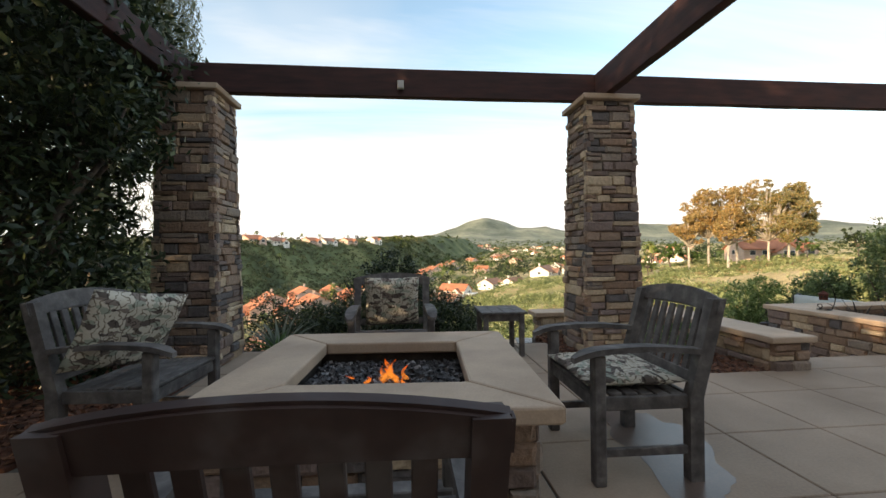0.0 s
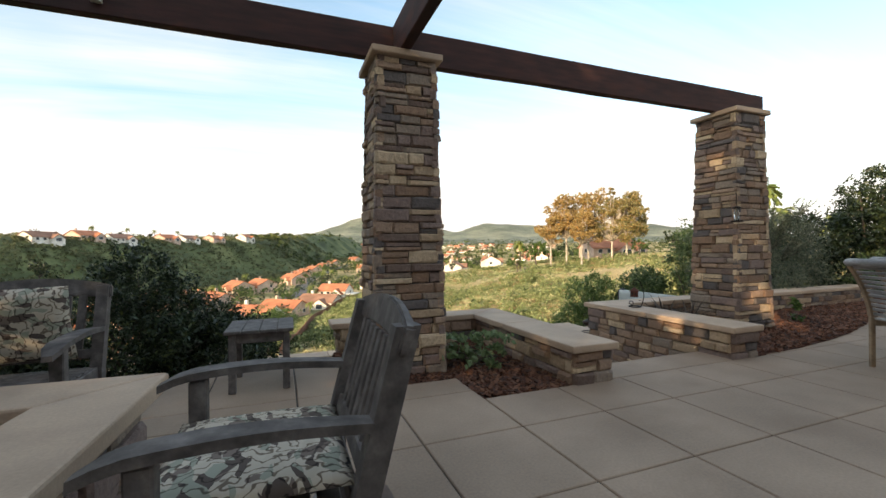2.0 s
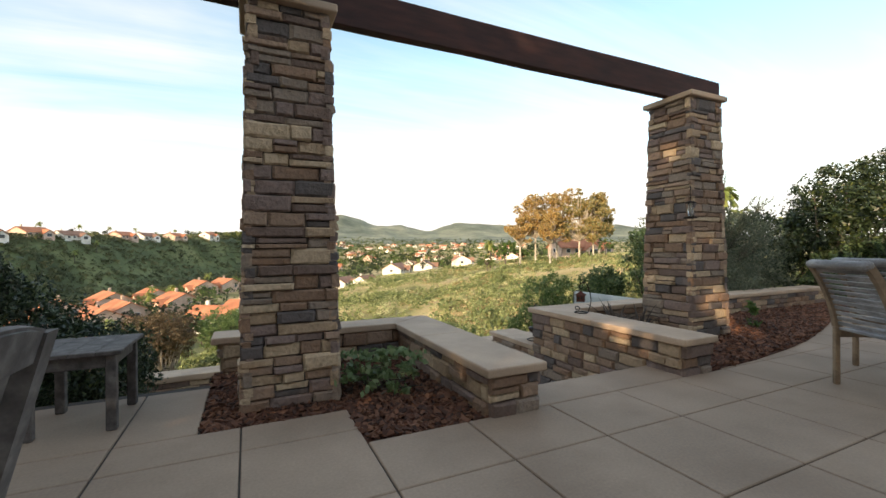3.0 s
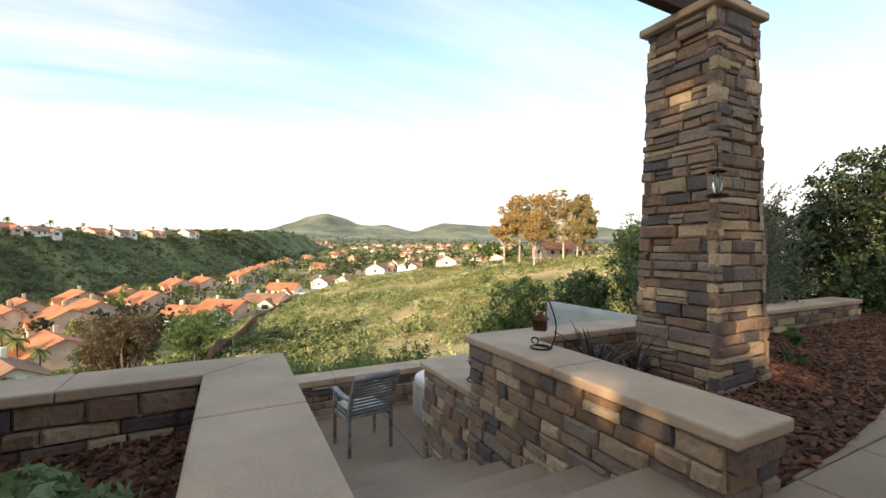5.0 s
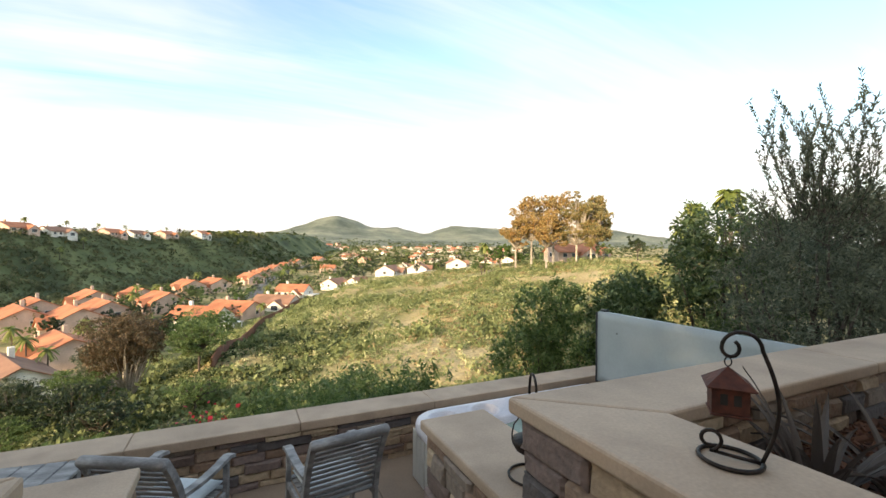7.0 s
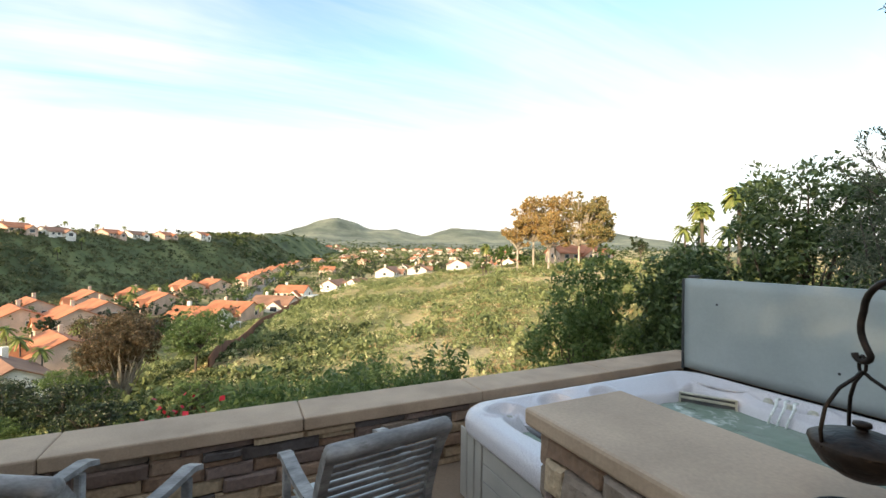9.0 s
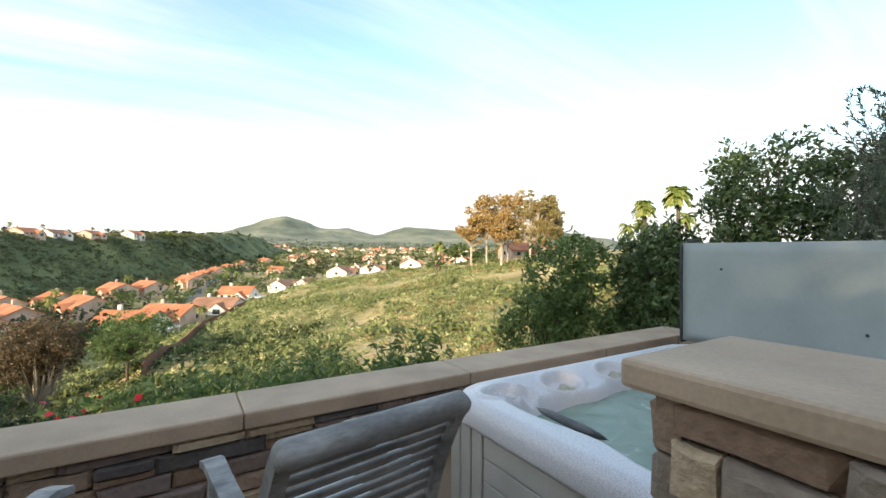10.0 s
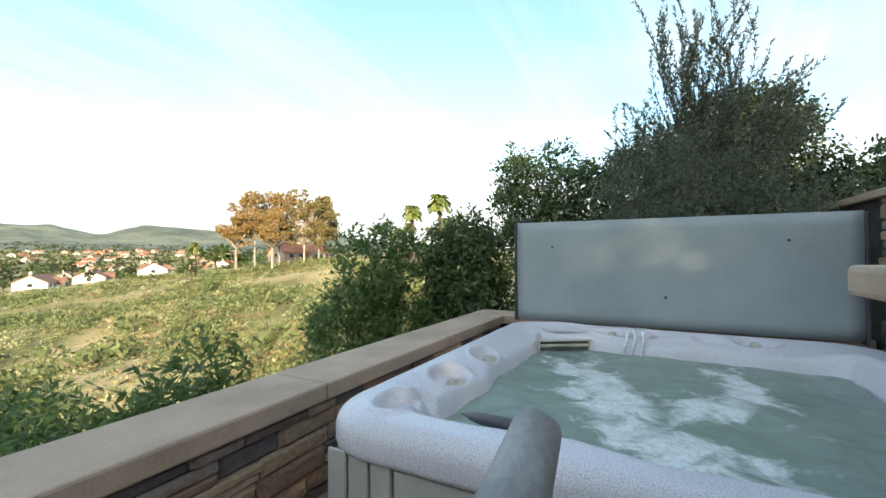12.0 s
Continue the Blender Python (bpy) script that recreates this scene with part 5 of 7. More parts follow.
# wet patch on the slabs
WET = surface("wet_concrete", [(0.3, (0.12, 0.082, 0.066)), (0.7, (0.16, 0.112, 0.09))], scale=2, rough=0.34, bump=0.1, fine=70, depth=0.002)
bm = bmesh.new()
cx, cy = 1.50, 2.38
top = []
for k in range(60):
    a = k * math.tau / 60
    q = 1 + 0.18 * math.sin(3 * a + 1) + 0.10 * math.sin(7 * a) + 0.05 * math.sin(13 * a + 2)
    top.append(bm.verts.new((cx + 0.23 * q * math.cos(a) + 0.09 * math.sin(a), cy + 0.62 * q * math.sin(a), 0.0025)))
bm.faces.new(top)
structure(part("puddle", bm, WET), "dark wet patch drying on the concrete slabs", "wet patch")

# ---------------------------------------------------------------- plants near the patio
nrng = np.random.default_rng(7)


def unit(n):
    v = nrng.normal(size=(n, 3))
    return v / np.linalg.norm(v, axis=1, keepdims=True)


def leaf_mesh(name, centres, length, width, droop=0.0, face=None):
    """Leaves as rhombs with a bent tip; centres: n x 3. droop: 0 random, 1 hanging."""
    c = np.asarray(centres)
    n = len(c)
    a = unit(n)
    a[:, 2] -= droop * 2
    a /= np.linalg.norm(a, axis=1, keepdims=True)
    b = np.cross(a, unit(n))
    b /= np.linalg.norm(b, axis=1, keepdims=True) + 1e-9
    s = nrng.uniform(0.6, 1.25, size=(n, 1))
    L, W = length * s / 2, width * s / 2
    v = np.stack((c - a * L, c + b * W, c + a * L, c - b * W), axis=1).reshape(-1, 3)
    me = bpy.data.meshes.new(name)
    me.from_pydata(v.tolist(), [], np.arange(4 * n).reshape(-1, 4).tolist())
    return me


def blob_points(n, blobs, lump=0.25, shell=0.55):
    """Points in ellipsoids (x, y, z, rx, ry, rz), gathered in tufts, denser towards the skin."""
    w = np.array([b[3] * b[4] * b[5] for b in blobs]) ** 0.75
    w = w / w.sum()
    out = []
    for b, k in zip(blobs, (w * n).astype(int) + 1):
        tufts = max(6, k // 22)
        d = unit(tufts)
        r = (shell + (1 - shell) * nrng.random((tufts, 1)) ** 0.6) * (1 + nrng.normal(0, 0.09, (tufts, 1)))
        t = d * r
        p = t[nrng.integers(0, tufts, k)] + nrng.normal(0, lump * 0.5, (k, 3)) * 0.55
        out.append(np.array(b[:3]) + p * np.array(b[3:]))
    return np.concatenate(out)


BARK = surface("bark", [(0.3, (0.07, 0.055, 0.045)), (0.7, (0.14, 0.115, 0.095))], scale=9, rough=0.95, bump=0.8, fine=40, depth=0.02)
PALE_BARK = surface("pale_bark", [(0.3, (0.36, 0.31, 0.26)), (0.7, (0.52, 0.46, 0.40))], scale=1.5, rough=0.9, bump=0.4)
LEAF_DARK = leaf_material("dark_leaf", [(0.0, (0.014, 0.026, 0.012)), (0.5, (0.029, 0.048, 0.021)), (0.9, (0.052, 0.078, 0.031)), (1.0, (0.12, 0.14, 0.045))], 0.2, 0.42)
LEAF_MID = leaf_material("mid_leaf", [(0.0, (0.072, 0.120, 0.036)), (0.5, (0.125, 0.19, 0.064)), (1.0, (0.21, 0.28, 0.10))], 0.45)
LEAF_LAUREL = leaf_material("laurel_leaf", [(0.0, (0.048, 0.085, 0.034)), (0.5, (0.098, 0.150, 0.060)), (0.9, (0.155, 0.215, 0.085)), (1.0, (0.22, 0.26, 0.11))], 0.28, 0.45)
LEAF_OLIVE = leaf_material("olive_leaf", [(0.0, (0.085, 0.105, 0.070)), (0.5, (0.145, 0.168, 0.112)), (1.0, (0.235, 0.25, 0.17))], 0.42)
LEAF_FRESH = leaf_material("fresh_leaf", [(0.0, (0.045, 0.095, 0.022)), (0.5, (0.075, 0.145, 0.035)), (1.0, (0.14, 0.21, 0.055))], 0.4)
LEAF_RUST = leaf_material("rust_leaf", [(0.0, (0.060, 0.055, 0.028)), (0.5, (0.125, 0.085, 0.045)), (1.0, (0.21, 0.135, 0.075))], 0.35)
# Gold stops put low sunlight into the gum leaves; olive stops stay leaf-green.
LEAF_GUM = leaf_material("sunlit_gum_leaf", [(0.0, (0.24, 0.22, 0.10)), (0.35, (0.48, 0.34, 0.14)), (0.75, (0.70, 0.45, 0.20)), (1.0, (0.42, 0.37, 0.175))], 0.5)
LEAF_GUM_GREEN = leaf_material("sunlit_green_gum_leaf", [(0.0, (0.20, 0.21, 0.10)), (0.45, (0.34, 0.31, 0.14)), (0.8, (0.60, 0.39, 0.165)), (1.0, (0.36, 0.36, 0.18))], 0.5)
LEAF_GREYG = leaf_material("rose_leaf", [(0.0, (0.09, 0.14, 0.055)), (0.5, (0.15, 0.22, 0.095)), (1.0, (0.23, 0.30, 0.15))], 0.35)
LEAF_GREY = leaf_material("grey_green_leaf", [(0.0, (0.13, 0.17, 0.13)), (1.0, (0.24, 0.29, 0.23))], 0.25)
LEAF_DRY = leaf_material("dry_strap_leaf", [(0.0, (0.055, 0.040, 0.035)), (0.5, (0.11, 0.085, 0.07)), (1.0, (0.17, 0.14, 0.11))], 0.2)


def limbs(bm, base, tips, r0, wiggle=0.12, seed=1, sides=7):
    r = random.Random(seed)
    b = Vector(base)
    for tip, rt in tips:
        t = Vector(tip)
        pts, rad = [], []
        for i in range(7):
            k = i / 6
            p = b.lerp(t, k) + Vector((r.uniform(-1, 1), r.uniform(-1, 1), 0)) * wiggle * math.sin(k * math.pi)
            pts.append(p)
            rad.append(r0 * (1 - k) + rt * k)
        tube_mesh(bm, pts, rad, sides)


def tree(name, label, category, base, blobs, n, leaf, length, width, trunk=0.08, bark=BARK, droop=0.0, stems=1, group="", lump=0.25, seed=1, shell=0.5, sun_gaps=()):
    ob = thing(name, label, category, *base, group=group)
    o = np.array(base)
    r = random.Random(seed)
    tops = []
    for b in blobs:
        tops.append((tuple(np.array(b[:3]) - o + np.array([0, 0, b[5] * 0.3])), trunk * 0.12))
        for _ in range(3):
            q = unit(1)[0] * np.array(b[3:]) * 0.75
            tops.append((tuple(np.array(b[:3]) - o + q), trunk * 0.08))
    bm = bmesh.new()
    if stems == 1:
        low = Vector((0, 0, (min(b[2] - b[5] * 0.6 for b in blobs) - base[2]) * 0.9))
        if low.z > 0.2:
            limbs(bm, (0, 0, 0), [(low, trunk * 0.8)], trunk, 0.05, seed, 9)
            limbs(bm, low, tops, trunk * 0.7, 0.15, seed + 1)
        else:
            limbs(bm, (0, 0, 0), tops, trunk, 0.15, seed + 1)
    else:
        for k in range(stems):
            limbs(bm, (r.uniform(-0.12, 0.12), r.uniform(-0.12, 0.12), 0), tops[k::stems], trunk, 0.12, seed + k)
    part("trunk", bm, bark, ob, smooth=True)
    p = blob_points(n, blobs, lump, shell)
    # Leaves dropped along the sun's line, so patches of sun reach the walls.
    for at, wide in sun_gaps:
        rel = p - np.array(at)
        sun_way = np.array(SUN_TO)
        off = rel - (rel @ sun_way)[:, None] * sun_way
        p = p[np.linalg.norm(off, axis=1) > wide]
    p = p - o
    hang("crown", leaf_mesh("crown", p, length, width, droop), leaf, ob)
    return ob


# dense hedge trees at the end of the patio and along its side
tree("hedge_tree", "dense dark evergreen hedge tree reaching over the column", "tree", (-3.6, 3.9, 0),
     [(-3.5, 3.9, 1.3, 1.35, 1.1, 1.5), (-3.3, 3.9, 2.6, 1.35, 1.15, 1.15), (-3.9, 4.2, 3.8, 1.5, 1.3, 1.2), (-2.55, 3.85, 2.45, 0.50, 0.45, 0.5), (-2.9, 4.0, 1.0, 0.7, 0.7, 1.1), (-2.12, 3.72, 2.15, 0.32, 0.30, 0.45), (-3.0, 4.6, 3.2, 0.9, 0.7, 1.0)], 50000, LEAF_DARK, 0.095, 0.034, 0.07, stems=4, seed=3, lump=0.32)
# Unseen tree, added along the side to shade the patio.
tree("hedge_tree", "unseen dense evergreen hedge tree, added to shade the patio", "tree", (-4.3, 1.6, 0),
     [(-4.2, 1.6, 1.5, 1.3, 1.6, 1.7), (-4.0, 1.9, 3.2, 1.5, 1.6, 1.5), (-4.6, 1.3, 5.0, 1.7, 1.8, 1.6)], 34000, LEAF_DARK, 0.115, 0.042, 0.08, stems=3, seed=5, lump=0.32)
# Unseen tree, added to shade patio and columns; holes let sun patches through.
tree("hedge_tree", "unseen tall evergreen tree, added to shade the patio and columns", "tree", (-5.6, -1.6, 0),
     [(-5.5, -1.6, 2.2, 1.8, 2.2, 2.4), (-5.6, -1.7, 5.2, 2.1, 2.4, 2.2), (-5.6, -3.5, 7.2, 1.7, 1.7, 1.7), (-5.6, -3.4, 4.6, 1.7, 1.6, 2.0)], 34000, LEAF_DARK, 0.16, 0.07, 0.12, seed=6, sun_gaps=(((-5.6, -2.20, 3.88), 0.11), ((-5.6, -2.36, 3.81), 0.14), ((-5.6, -2.54, 3.73), 0.11), ((-5.6, -3.15, 4.50), 0.20), ((-5.6, -3.5, 4.3), 0.16)))
tree("hedge_tree", "tall dark evergreen tree behind the hedge", "tree", (-6.8, 4.6, -0.4),
     [(-6.6, 4.4, 2.2, 1.6, 2.0, 2.4), (-6.6, 4.2, 5.0, 1.9, 2.2, 2.0), (-5.6, 5.6, 3.6, 1.4, 1.4, 2.0), (-5.4, 5.8, 1.2, 1.4, 1.4, 1.6)], 22000, LEAF_DARK, 0.15, 0.06, 0.12, seed=8)

# pepper tree with hanging twigs behind the first column
pep = thing("pepper_tree", "pepper tree with drooping feathery twigs", "tree", -5.75, 8.7, -1.4)
bm = bmesh.new()
limbs(bm, (0, 0, 0), [((0.1, 0, 4.2), 0.12)], 0.2, 0.1, 3, 10)
tips = [((math.cos(a) * q, math.sin(a) * q, z), 0.02) for a, q, z in [(k * 0.9, 0.8 + 0.5 * (k % 3), 7.2 + 0.5 * (k % 4)) for k in range(9)]]
limbs(bm, (0.1, 0, 4.1), tips, 0.11, 0.3, 4)
part("trunk", bm, BARK, pep, smooth=True)
strand = []
for k in range(1150):
    a, q = nrng.uniform(0, math.tau), nrng.uniform(0.2, 1.75)
    top = np.array([math.cos(a) * q, math.sin(a) * q, 9.0 - q * 0.6 + nrng.normal(0, 0.6)])
    length_ = nrng.uniform(0.8, 3.4) + (2.4 if nrng.random() < 0.2 else 0.0)
    for i in range(int(length_ * 26)):
        strand.append(top + np.array([0.05 * math.sin(i * 0.3 + k) + nrng.normal(0, 0.03), nrng.normal(0, 0.03), -i / 26]))
hang("crown", leaf_mesh("crown", strand, 0.11, 0.022, 0.6), LEAF_OLIVE, pep)

# dark shrubs behind the fire pit
tree("shrub", "dark evergreen shrub on the bank below the patio", "shrub", (-0.9, 7.2, -1.6), [(-0.9, 7.2, -0.5, 1.0, 0.7, 0.8), (0.2, 7.3, -0.45, 0.8, 0.7, 0.7), (-1.9, 7.0, -0.4, 0.9, 0.7, 0.9)], 17000, LEAF_DARK, 0.07, 0.024, 0.04, stems=4, seed=24, group="shrubs")
tree("shrub", "dark evergreen shrub behind the fire pit chairs", "shrub", (-0.35, 6.0, -0.7), [(-0.35, 6.0, 0.05, 0.75, 0.6, 0.75), (-0.1, 6.1, 0.75, 0.4, 0.4, 0.42), (0.55, 5.9, 0.0, 0.6, 0.5, 0.55)], 26000, LEAF_DARK, 0.058, 0.020, 0.03, stems=3, seed=21, group="shrubs")
tree("shrub", "dark evergreen shrub beyond the patio edge", "shrub", (-1.15, 6.1, -0.75), [(-1.2, 6.1, -0.2, 0.7, 0.6, 0.55), (-0.75, 5.9, -0.3, 0.5, 0.5, 0.45)], 18000, LEAF_DARK, 0.058, 0.020, 0.03, stems=3, seed=22, group="shrubs")
tree("shrub", "dark evergreen shrub near the side table", "shrub", (0.75, 6.2, -0.75), [(0.7, 6.2, -0.15, 0.55, 0.5, 0.6), (0.15, 6.5, 0.2, 0.5, 0.5, 0.6)], 18000, LEAF_DARK, 0.058, 0.020, 0.03, stems=3, seed=23, group="shrubs")


def strap_plant(name, label, x, y, z, n, length, width, material, spread, seed, bend=0.6):
    ob = thing(name, label, "plant", x, y, z)
    r = random.Random(seed)
    for _ in range(n):
        bm = bmesh.new()
        a = r.uniform(0, math.tau)
        ln, sp = length * r.uniform(0.6, 1.1), spread * r.uniform(0.3, 1.1)
        prev = None
        for i in range(7):
            k = i / 6
            q = sp * ln * (k + 0.3 * k * k)
            zz = ln * (k - bend * sp * k * k)
            c = Vector((math.cos(a) * (0.03 + q), math.sin(a) * (0.03 + q), zz))
            side = Vector((-math.sin(a), math.cos(a), 0)) * width * (1 - k ** 2) * 0.5
            pair = (bm.verts.new(c - side + Vector((0, 0, 0.004))), bm.verts.new(c - Vector((0, 0, 0.003))), bm.verts.new(c + side + Vector((0, 0, 0.004))))
            if prev:
                bm.faces.new((prev[0], prev[1], pair[1], pair[0]))
                bm.faces.new((prev[1], prev[2], pair[2], pair[1]))
            prev = pair
        part("leaf", bm, material, ob)
    return ob


strap_plant("agave", "pale grey-green agave at the patio edge", -1.45, 5.45, -0.12, 34, 0.55, 0.05, LEAF_GREY, 0.8, 2)
strap_plant("lily_plant", "low green strap-leaved plant by the column", -1.35, 5.0, 0.0, 30, 0.28, 0.03, LEAF_FRESH, 0.9, 3)
strap_plant("flax_plant", "dry brown flax plant in the wall bed", 6.02, 5.12, 0.01, 26, 0.55, 0.035, LEAF_DRY, 0.75, 4, 0.9)
strap_plant("flax_plant", "dry brown flax plant in the wall bed", 6.28, 4.98, 0.01, 22, 0.50, 0.03, LEAF_DRY, 0.9, 5, 0.9)
tree("rose_bush", "leafy green bush growing in the mulch bed", "shrub", (2.98, 4.55, -0.02), [(2.93, 4.48, 0.18, 0.30, 0.29, 0.17), (2.82, 4.64, 0.21, 0.24, 0.20, 0.17), (3.06, 4.26, 0.11, 0.20, 0.18, 0.11)], 700, LEAF_GREYG, 0.062, 0.036, 0.012, stems=5, seed=31, lump=0.4)
tree("seedling", "small bright green seedling in the mulch", "plant", (7.84, 4.62, 0.012), [(7.84, 4.62, 0.16, 0.13, 0.13, 0.16)], 120, LEAF_FRESH, 0.085, 0.028, 0.007, stems=3, seed=32, lump=0.5)

# shrubs just below the terrace wall
for k, (x, y, z, rx, ry, rz_, n) in enumerate(((4.4, 10.6, -1.75, 0.6, 0.6, 0.75, 2400), (5.35, 10.5, -1.75, 0.7, 0.6, 0.62, 2600), (6.5, 10.2, -1.55, 0.5, 0.5, 0.72, 1700), (3.0, 10.8, -2.2, 0.8, 0.7, 0.6, 2000), (7.3, 10.6, -1.9, 0.6, 0.6, 0.6, 1800), (6.0, 11.7, -2.0, 0.8, 0.8, 0.7, 3200), (5.4, 12.3, -2.3, 0.9, 0.8, 0.7, 3000), (7.0, 12.2, -2.4, 0.8, 0.8, 0.7, 2800), (6.4, 13.2, -2.5, 0.9, 0.9, 0.8, 2800), (4.6, 11.8, -2.1, 0.7, 0.7, 0.6, 2200))):
    tree("slope_shrub", "broad-leaved green shrub below the terrace wall", "shrub", (x, y, z - rz_ - 0.3), [(x, y, z, rx, ry, rz_), (x + 0.25, y + 0.2, z + 0.3 * rz_, rx * 0.6, ry * 0.6, rz_ * 0.7), (x - 0.3, y - 0.1, z, rx * 0.6, ry * 0.6, rz_ * 0.6)], n, LEAF_MID, 0.11, 0.034, 0.02, stems=6, seed=40 + k, group="slope shrubs", lump=0.45)
RED = leaf_material("red_petal", [(0.0, (0.45, 0.01, 0.03)), (1.0, (0.6, 0.03, 0.06))], 0.2)
fl_ob = thing("flowering_shrub", "low shrub with red flowers below the terrace", "shrub", 3.9, 10.3, -2.2)
hang("leaves", leaf_mesh("leaves", nrng.normal(0, 0.22, (500, 3)) + np.array([0, 0, 0.55]), 0.08, 0.04), LEAF_MID, fl_ob)
hang("flowers", leaf_mesh("flowers", nrng.normal(0, 0.16, (60, 3)) + np.array([0, 0, 0.85]), 0.06, 0.05), RED, fl_ob)

# trees behind the spa
tree("laurel_tree", "bushy green tree beside the spa cover", "tree", (9.4, 10.7, -3.2), [(9.35, 10.7, -0.55, 0.62, 0.62, 0.85), (9.75, 10.6, -0.15, 0.5, 0.5, 0.5), (9.0, 10.7, -1.25, 0.7, 0.6, 0.8), (9.8, 10.6, -1.2, 0.8, 0.7, 0.8)], 9500, LEAF_MID, 0.095, 0.038, 0.05, stems=4, seed=51, lump=0.33)
tree("laurel_tree", "dense dark green tree behind the spa cover", "tree", (10.9, 10.0, -2.6), [(10.7, 9.9, -0.40, 0.72, 0.7, 0.85), (10.95, 9.95, 0.0, 0.5, 0.5, 0.45), (10.6, 9.6, -1.1, 0.9, 0.8, 0.8)], 14500, LEAF_LAUREL, 0.105, 0.044, 0.06, stems=4, seed=52, lump=0.3)
tree("laurel_tree", "round dark evergreen tree behind the spa", "tree", (12.2, 9.0, -2.2), [(12.1, 9.0, 1.15, 0.9, 0.95, 0.65), (11.6, 9.2, 0.55, 0.65, 0.65, 0.6), (12.6, 8.4, 0.9, 0.8, 0.8, 0.7), (12.1, 8.7, 0.0, 1.1, 1.1, 0.8)], 13500, LEAF_LAUREL, 0.10, 0.044, 0.07, stems=5, seed=53, lump=0.36)
olive = tree("olive_tree", "tall feathery grey-green tree behind the spa cover", "tree", (9.9, 6.75, -2.0), [(9.9, 6.75, 0.68, 0.62, 0.70, 0.62), (10.1, 6.25, 0.65, 0.42, 0.42, 0.42), (9.9, 7.3, 0.5, 0.45, 0.5, 0.5), (9.9, 6.0, 0.35, 0.55, 0.6, 0.45), (9.8, 6.6, 0.05, 0.8, 1.0, 0.55)], 17500, LEAF_OLIVE, 0.066, 0.015, 0.06, stems=4, seed=54, lump=0.3, droop=-0.25)


def sprays(ob, spires, leaf, bark, seed):
    """Loose upright sprays: thin bent twigs with narrow leaves along them. spires: (base, tip, twigs, spread)."""
    r = random.Random(seed)
    o = Vector(ob.matrix_basis.translation)
    verts, faces = [], []
    for base, tip, twigs, spread in spires:
        b, t = Vector(base) - o, Vector(tip) - o
        bm = bmesh.new()
        for _ in range(twigs):
            a = b + Vector((r.uniform(-1, 1), r.uniform(-1, 1), r.uniform(-0.6, 0.3))) * spread * 0.6
            e = b.lerp(t, r.uniform(0.40, 1.0)) + Vector((r.gauss(0, 1), r.gauss(0, 1), r.gauss(0, 0.5))) * spread * 0.85
            bow = Vector((r.uniform(-1, 1), r.uniform(-1, 1), 0)) * spread * 1.0
            pts = [a.lerp(e, k / 7) + bow * math.sin(k / 7 * math.pi) for k in range(8)]
            tube_mesh(bm, pts, [0.0045 - 0.0005 * k for k in range(8)], 4)
            way = (e - a).normalized()
            for k in range(int((e - a).length * 100)):
                q = r.random() ** 0.75
                i = min(6, int(q * 7))
                p = pts[i].lerp(pts[i + 1], q * 7 - i)
                d = (way * 1.1 + Vector((r.gauss(0, 0.6), r.gauss(0, 0.6), r.gauss(0, 0.5)))).normalized()
                side = d.cross(Vector((r.gauss(0, 1), r.gauss(0, 1), r.gauss(0, 1)))).normalized() * r.uniform(0.005, 0.0085)
                ln = r.uniform(0.038, 0.068)
                n = len(verts)
                verts += [tuple(p), tuple(p + d * ln * 0.5 + side), tuple(p + d * ln), tuple(p + d * ln * 0.5 - side)]
                faces.append((n, n + 1, n + 2, n + 3))
        part("branch", bm, bark, ob)
    hang("sprays", mesh_of("sprays", verts, faces), leaf, ob)


sprays(olive, [((9.85, 6.85, 1.2), (9.74, 7.0, 2.66), 26, 0.20), ((9.92, 6.7, 1.2), (9.92, 6.62, 2.72), 24, 0.22), ((9.98, 6.5, 1.2), (10.02, 6.36, 2.45), 22, 0.20), ((9.85, 7.05, 1.0), (9.85, 7.28, 1.75), 18, 0.20), ((9.9, 7.3, 0.9), (9.9, 7.55, 1.35), 14, 0.18),
               ((10.05, 6.25, 0.95), (10.32, 5.72, 1.98), 26, 0.13), ((10.1, 6.1, 0.8), (10.4, 5.62, 1.50), 20, 0.13), ((9.95, 6.65, 1.0), (10.0, 6.2, 1.7), 20, 0.25)], LEAF_OLIVE, BARK, 12)
tree("olive_tree", "feathery grey-green tree behind the low wall", "tree", (11.4, 6.9, -2.0), [(11.4, 6.9, 0.8, 1.0, 0.9, 0.9), (11.8, 7.2, 1.2, 0.7, 0.7, 0.6), (11.2, 6.5, 0.2, 1.0, 0.7, 0.7)], 17000, LEAF_OLIVE, 0.085, 0.018, 0.06, stems=4, seed=55, lump=0.3)
# Shade on this tree is put into its dark leaf colour.
tree("hedge_tree", "evergreen tree beyond the low wall, leaves darkened for shade", "tree", (13.6, 6.4, -1.8), [(13.5, 6.3, 0.8, 1.1, 1.1, 1.3), (14.0, 5.6, 1.4, 1.2, 1.2, 1.2), (13.2, 7.3, 1.0, 1.0, 1.0, 0.9), (13.7, 6.1, 2.1, 0.8, 0.8, 0.75), (14.7, 5.4, 2.3, 0.95, 0.95, 0.85)], 34000, LEAF_DARK, 0.10, 0.045, 0.09, stems=4, seed=56)
tree("hedge_tree", "dark evergreen tree beyond the dining chairs", "tree", (14.8, 3.8, -0.3), [(14.6, 3.8, 0.8, 1.1, 1.3, 0.8), (14.8, 3.0, 1.1, 1.2, 1.2, 0.7)], 13900, LEAF_LAUREL, 0.12, 0.05, 0.09, stems=3, seed=57)
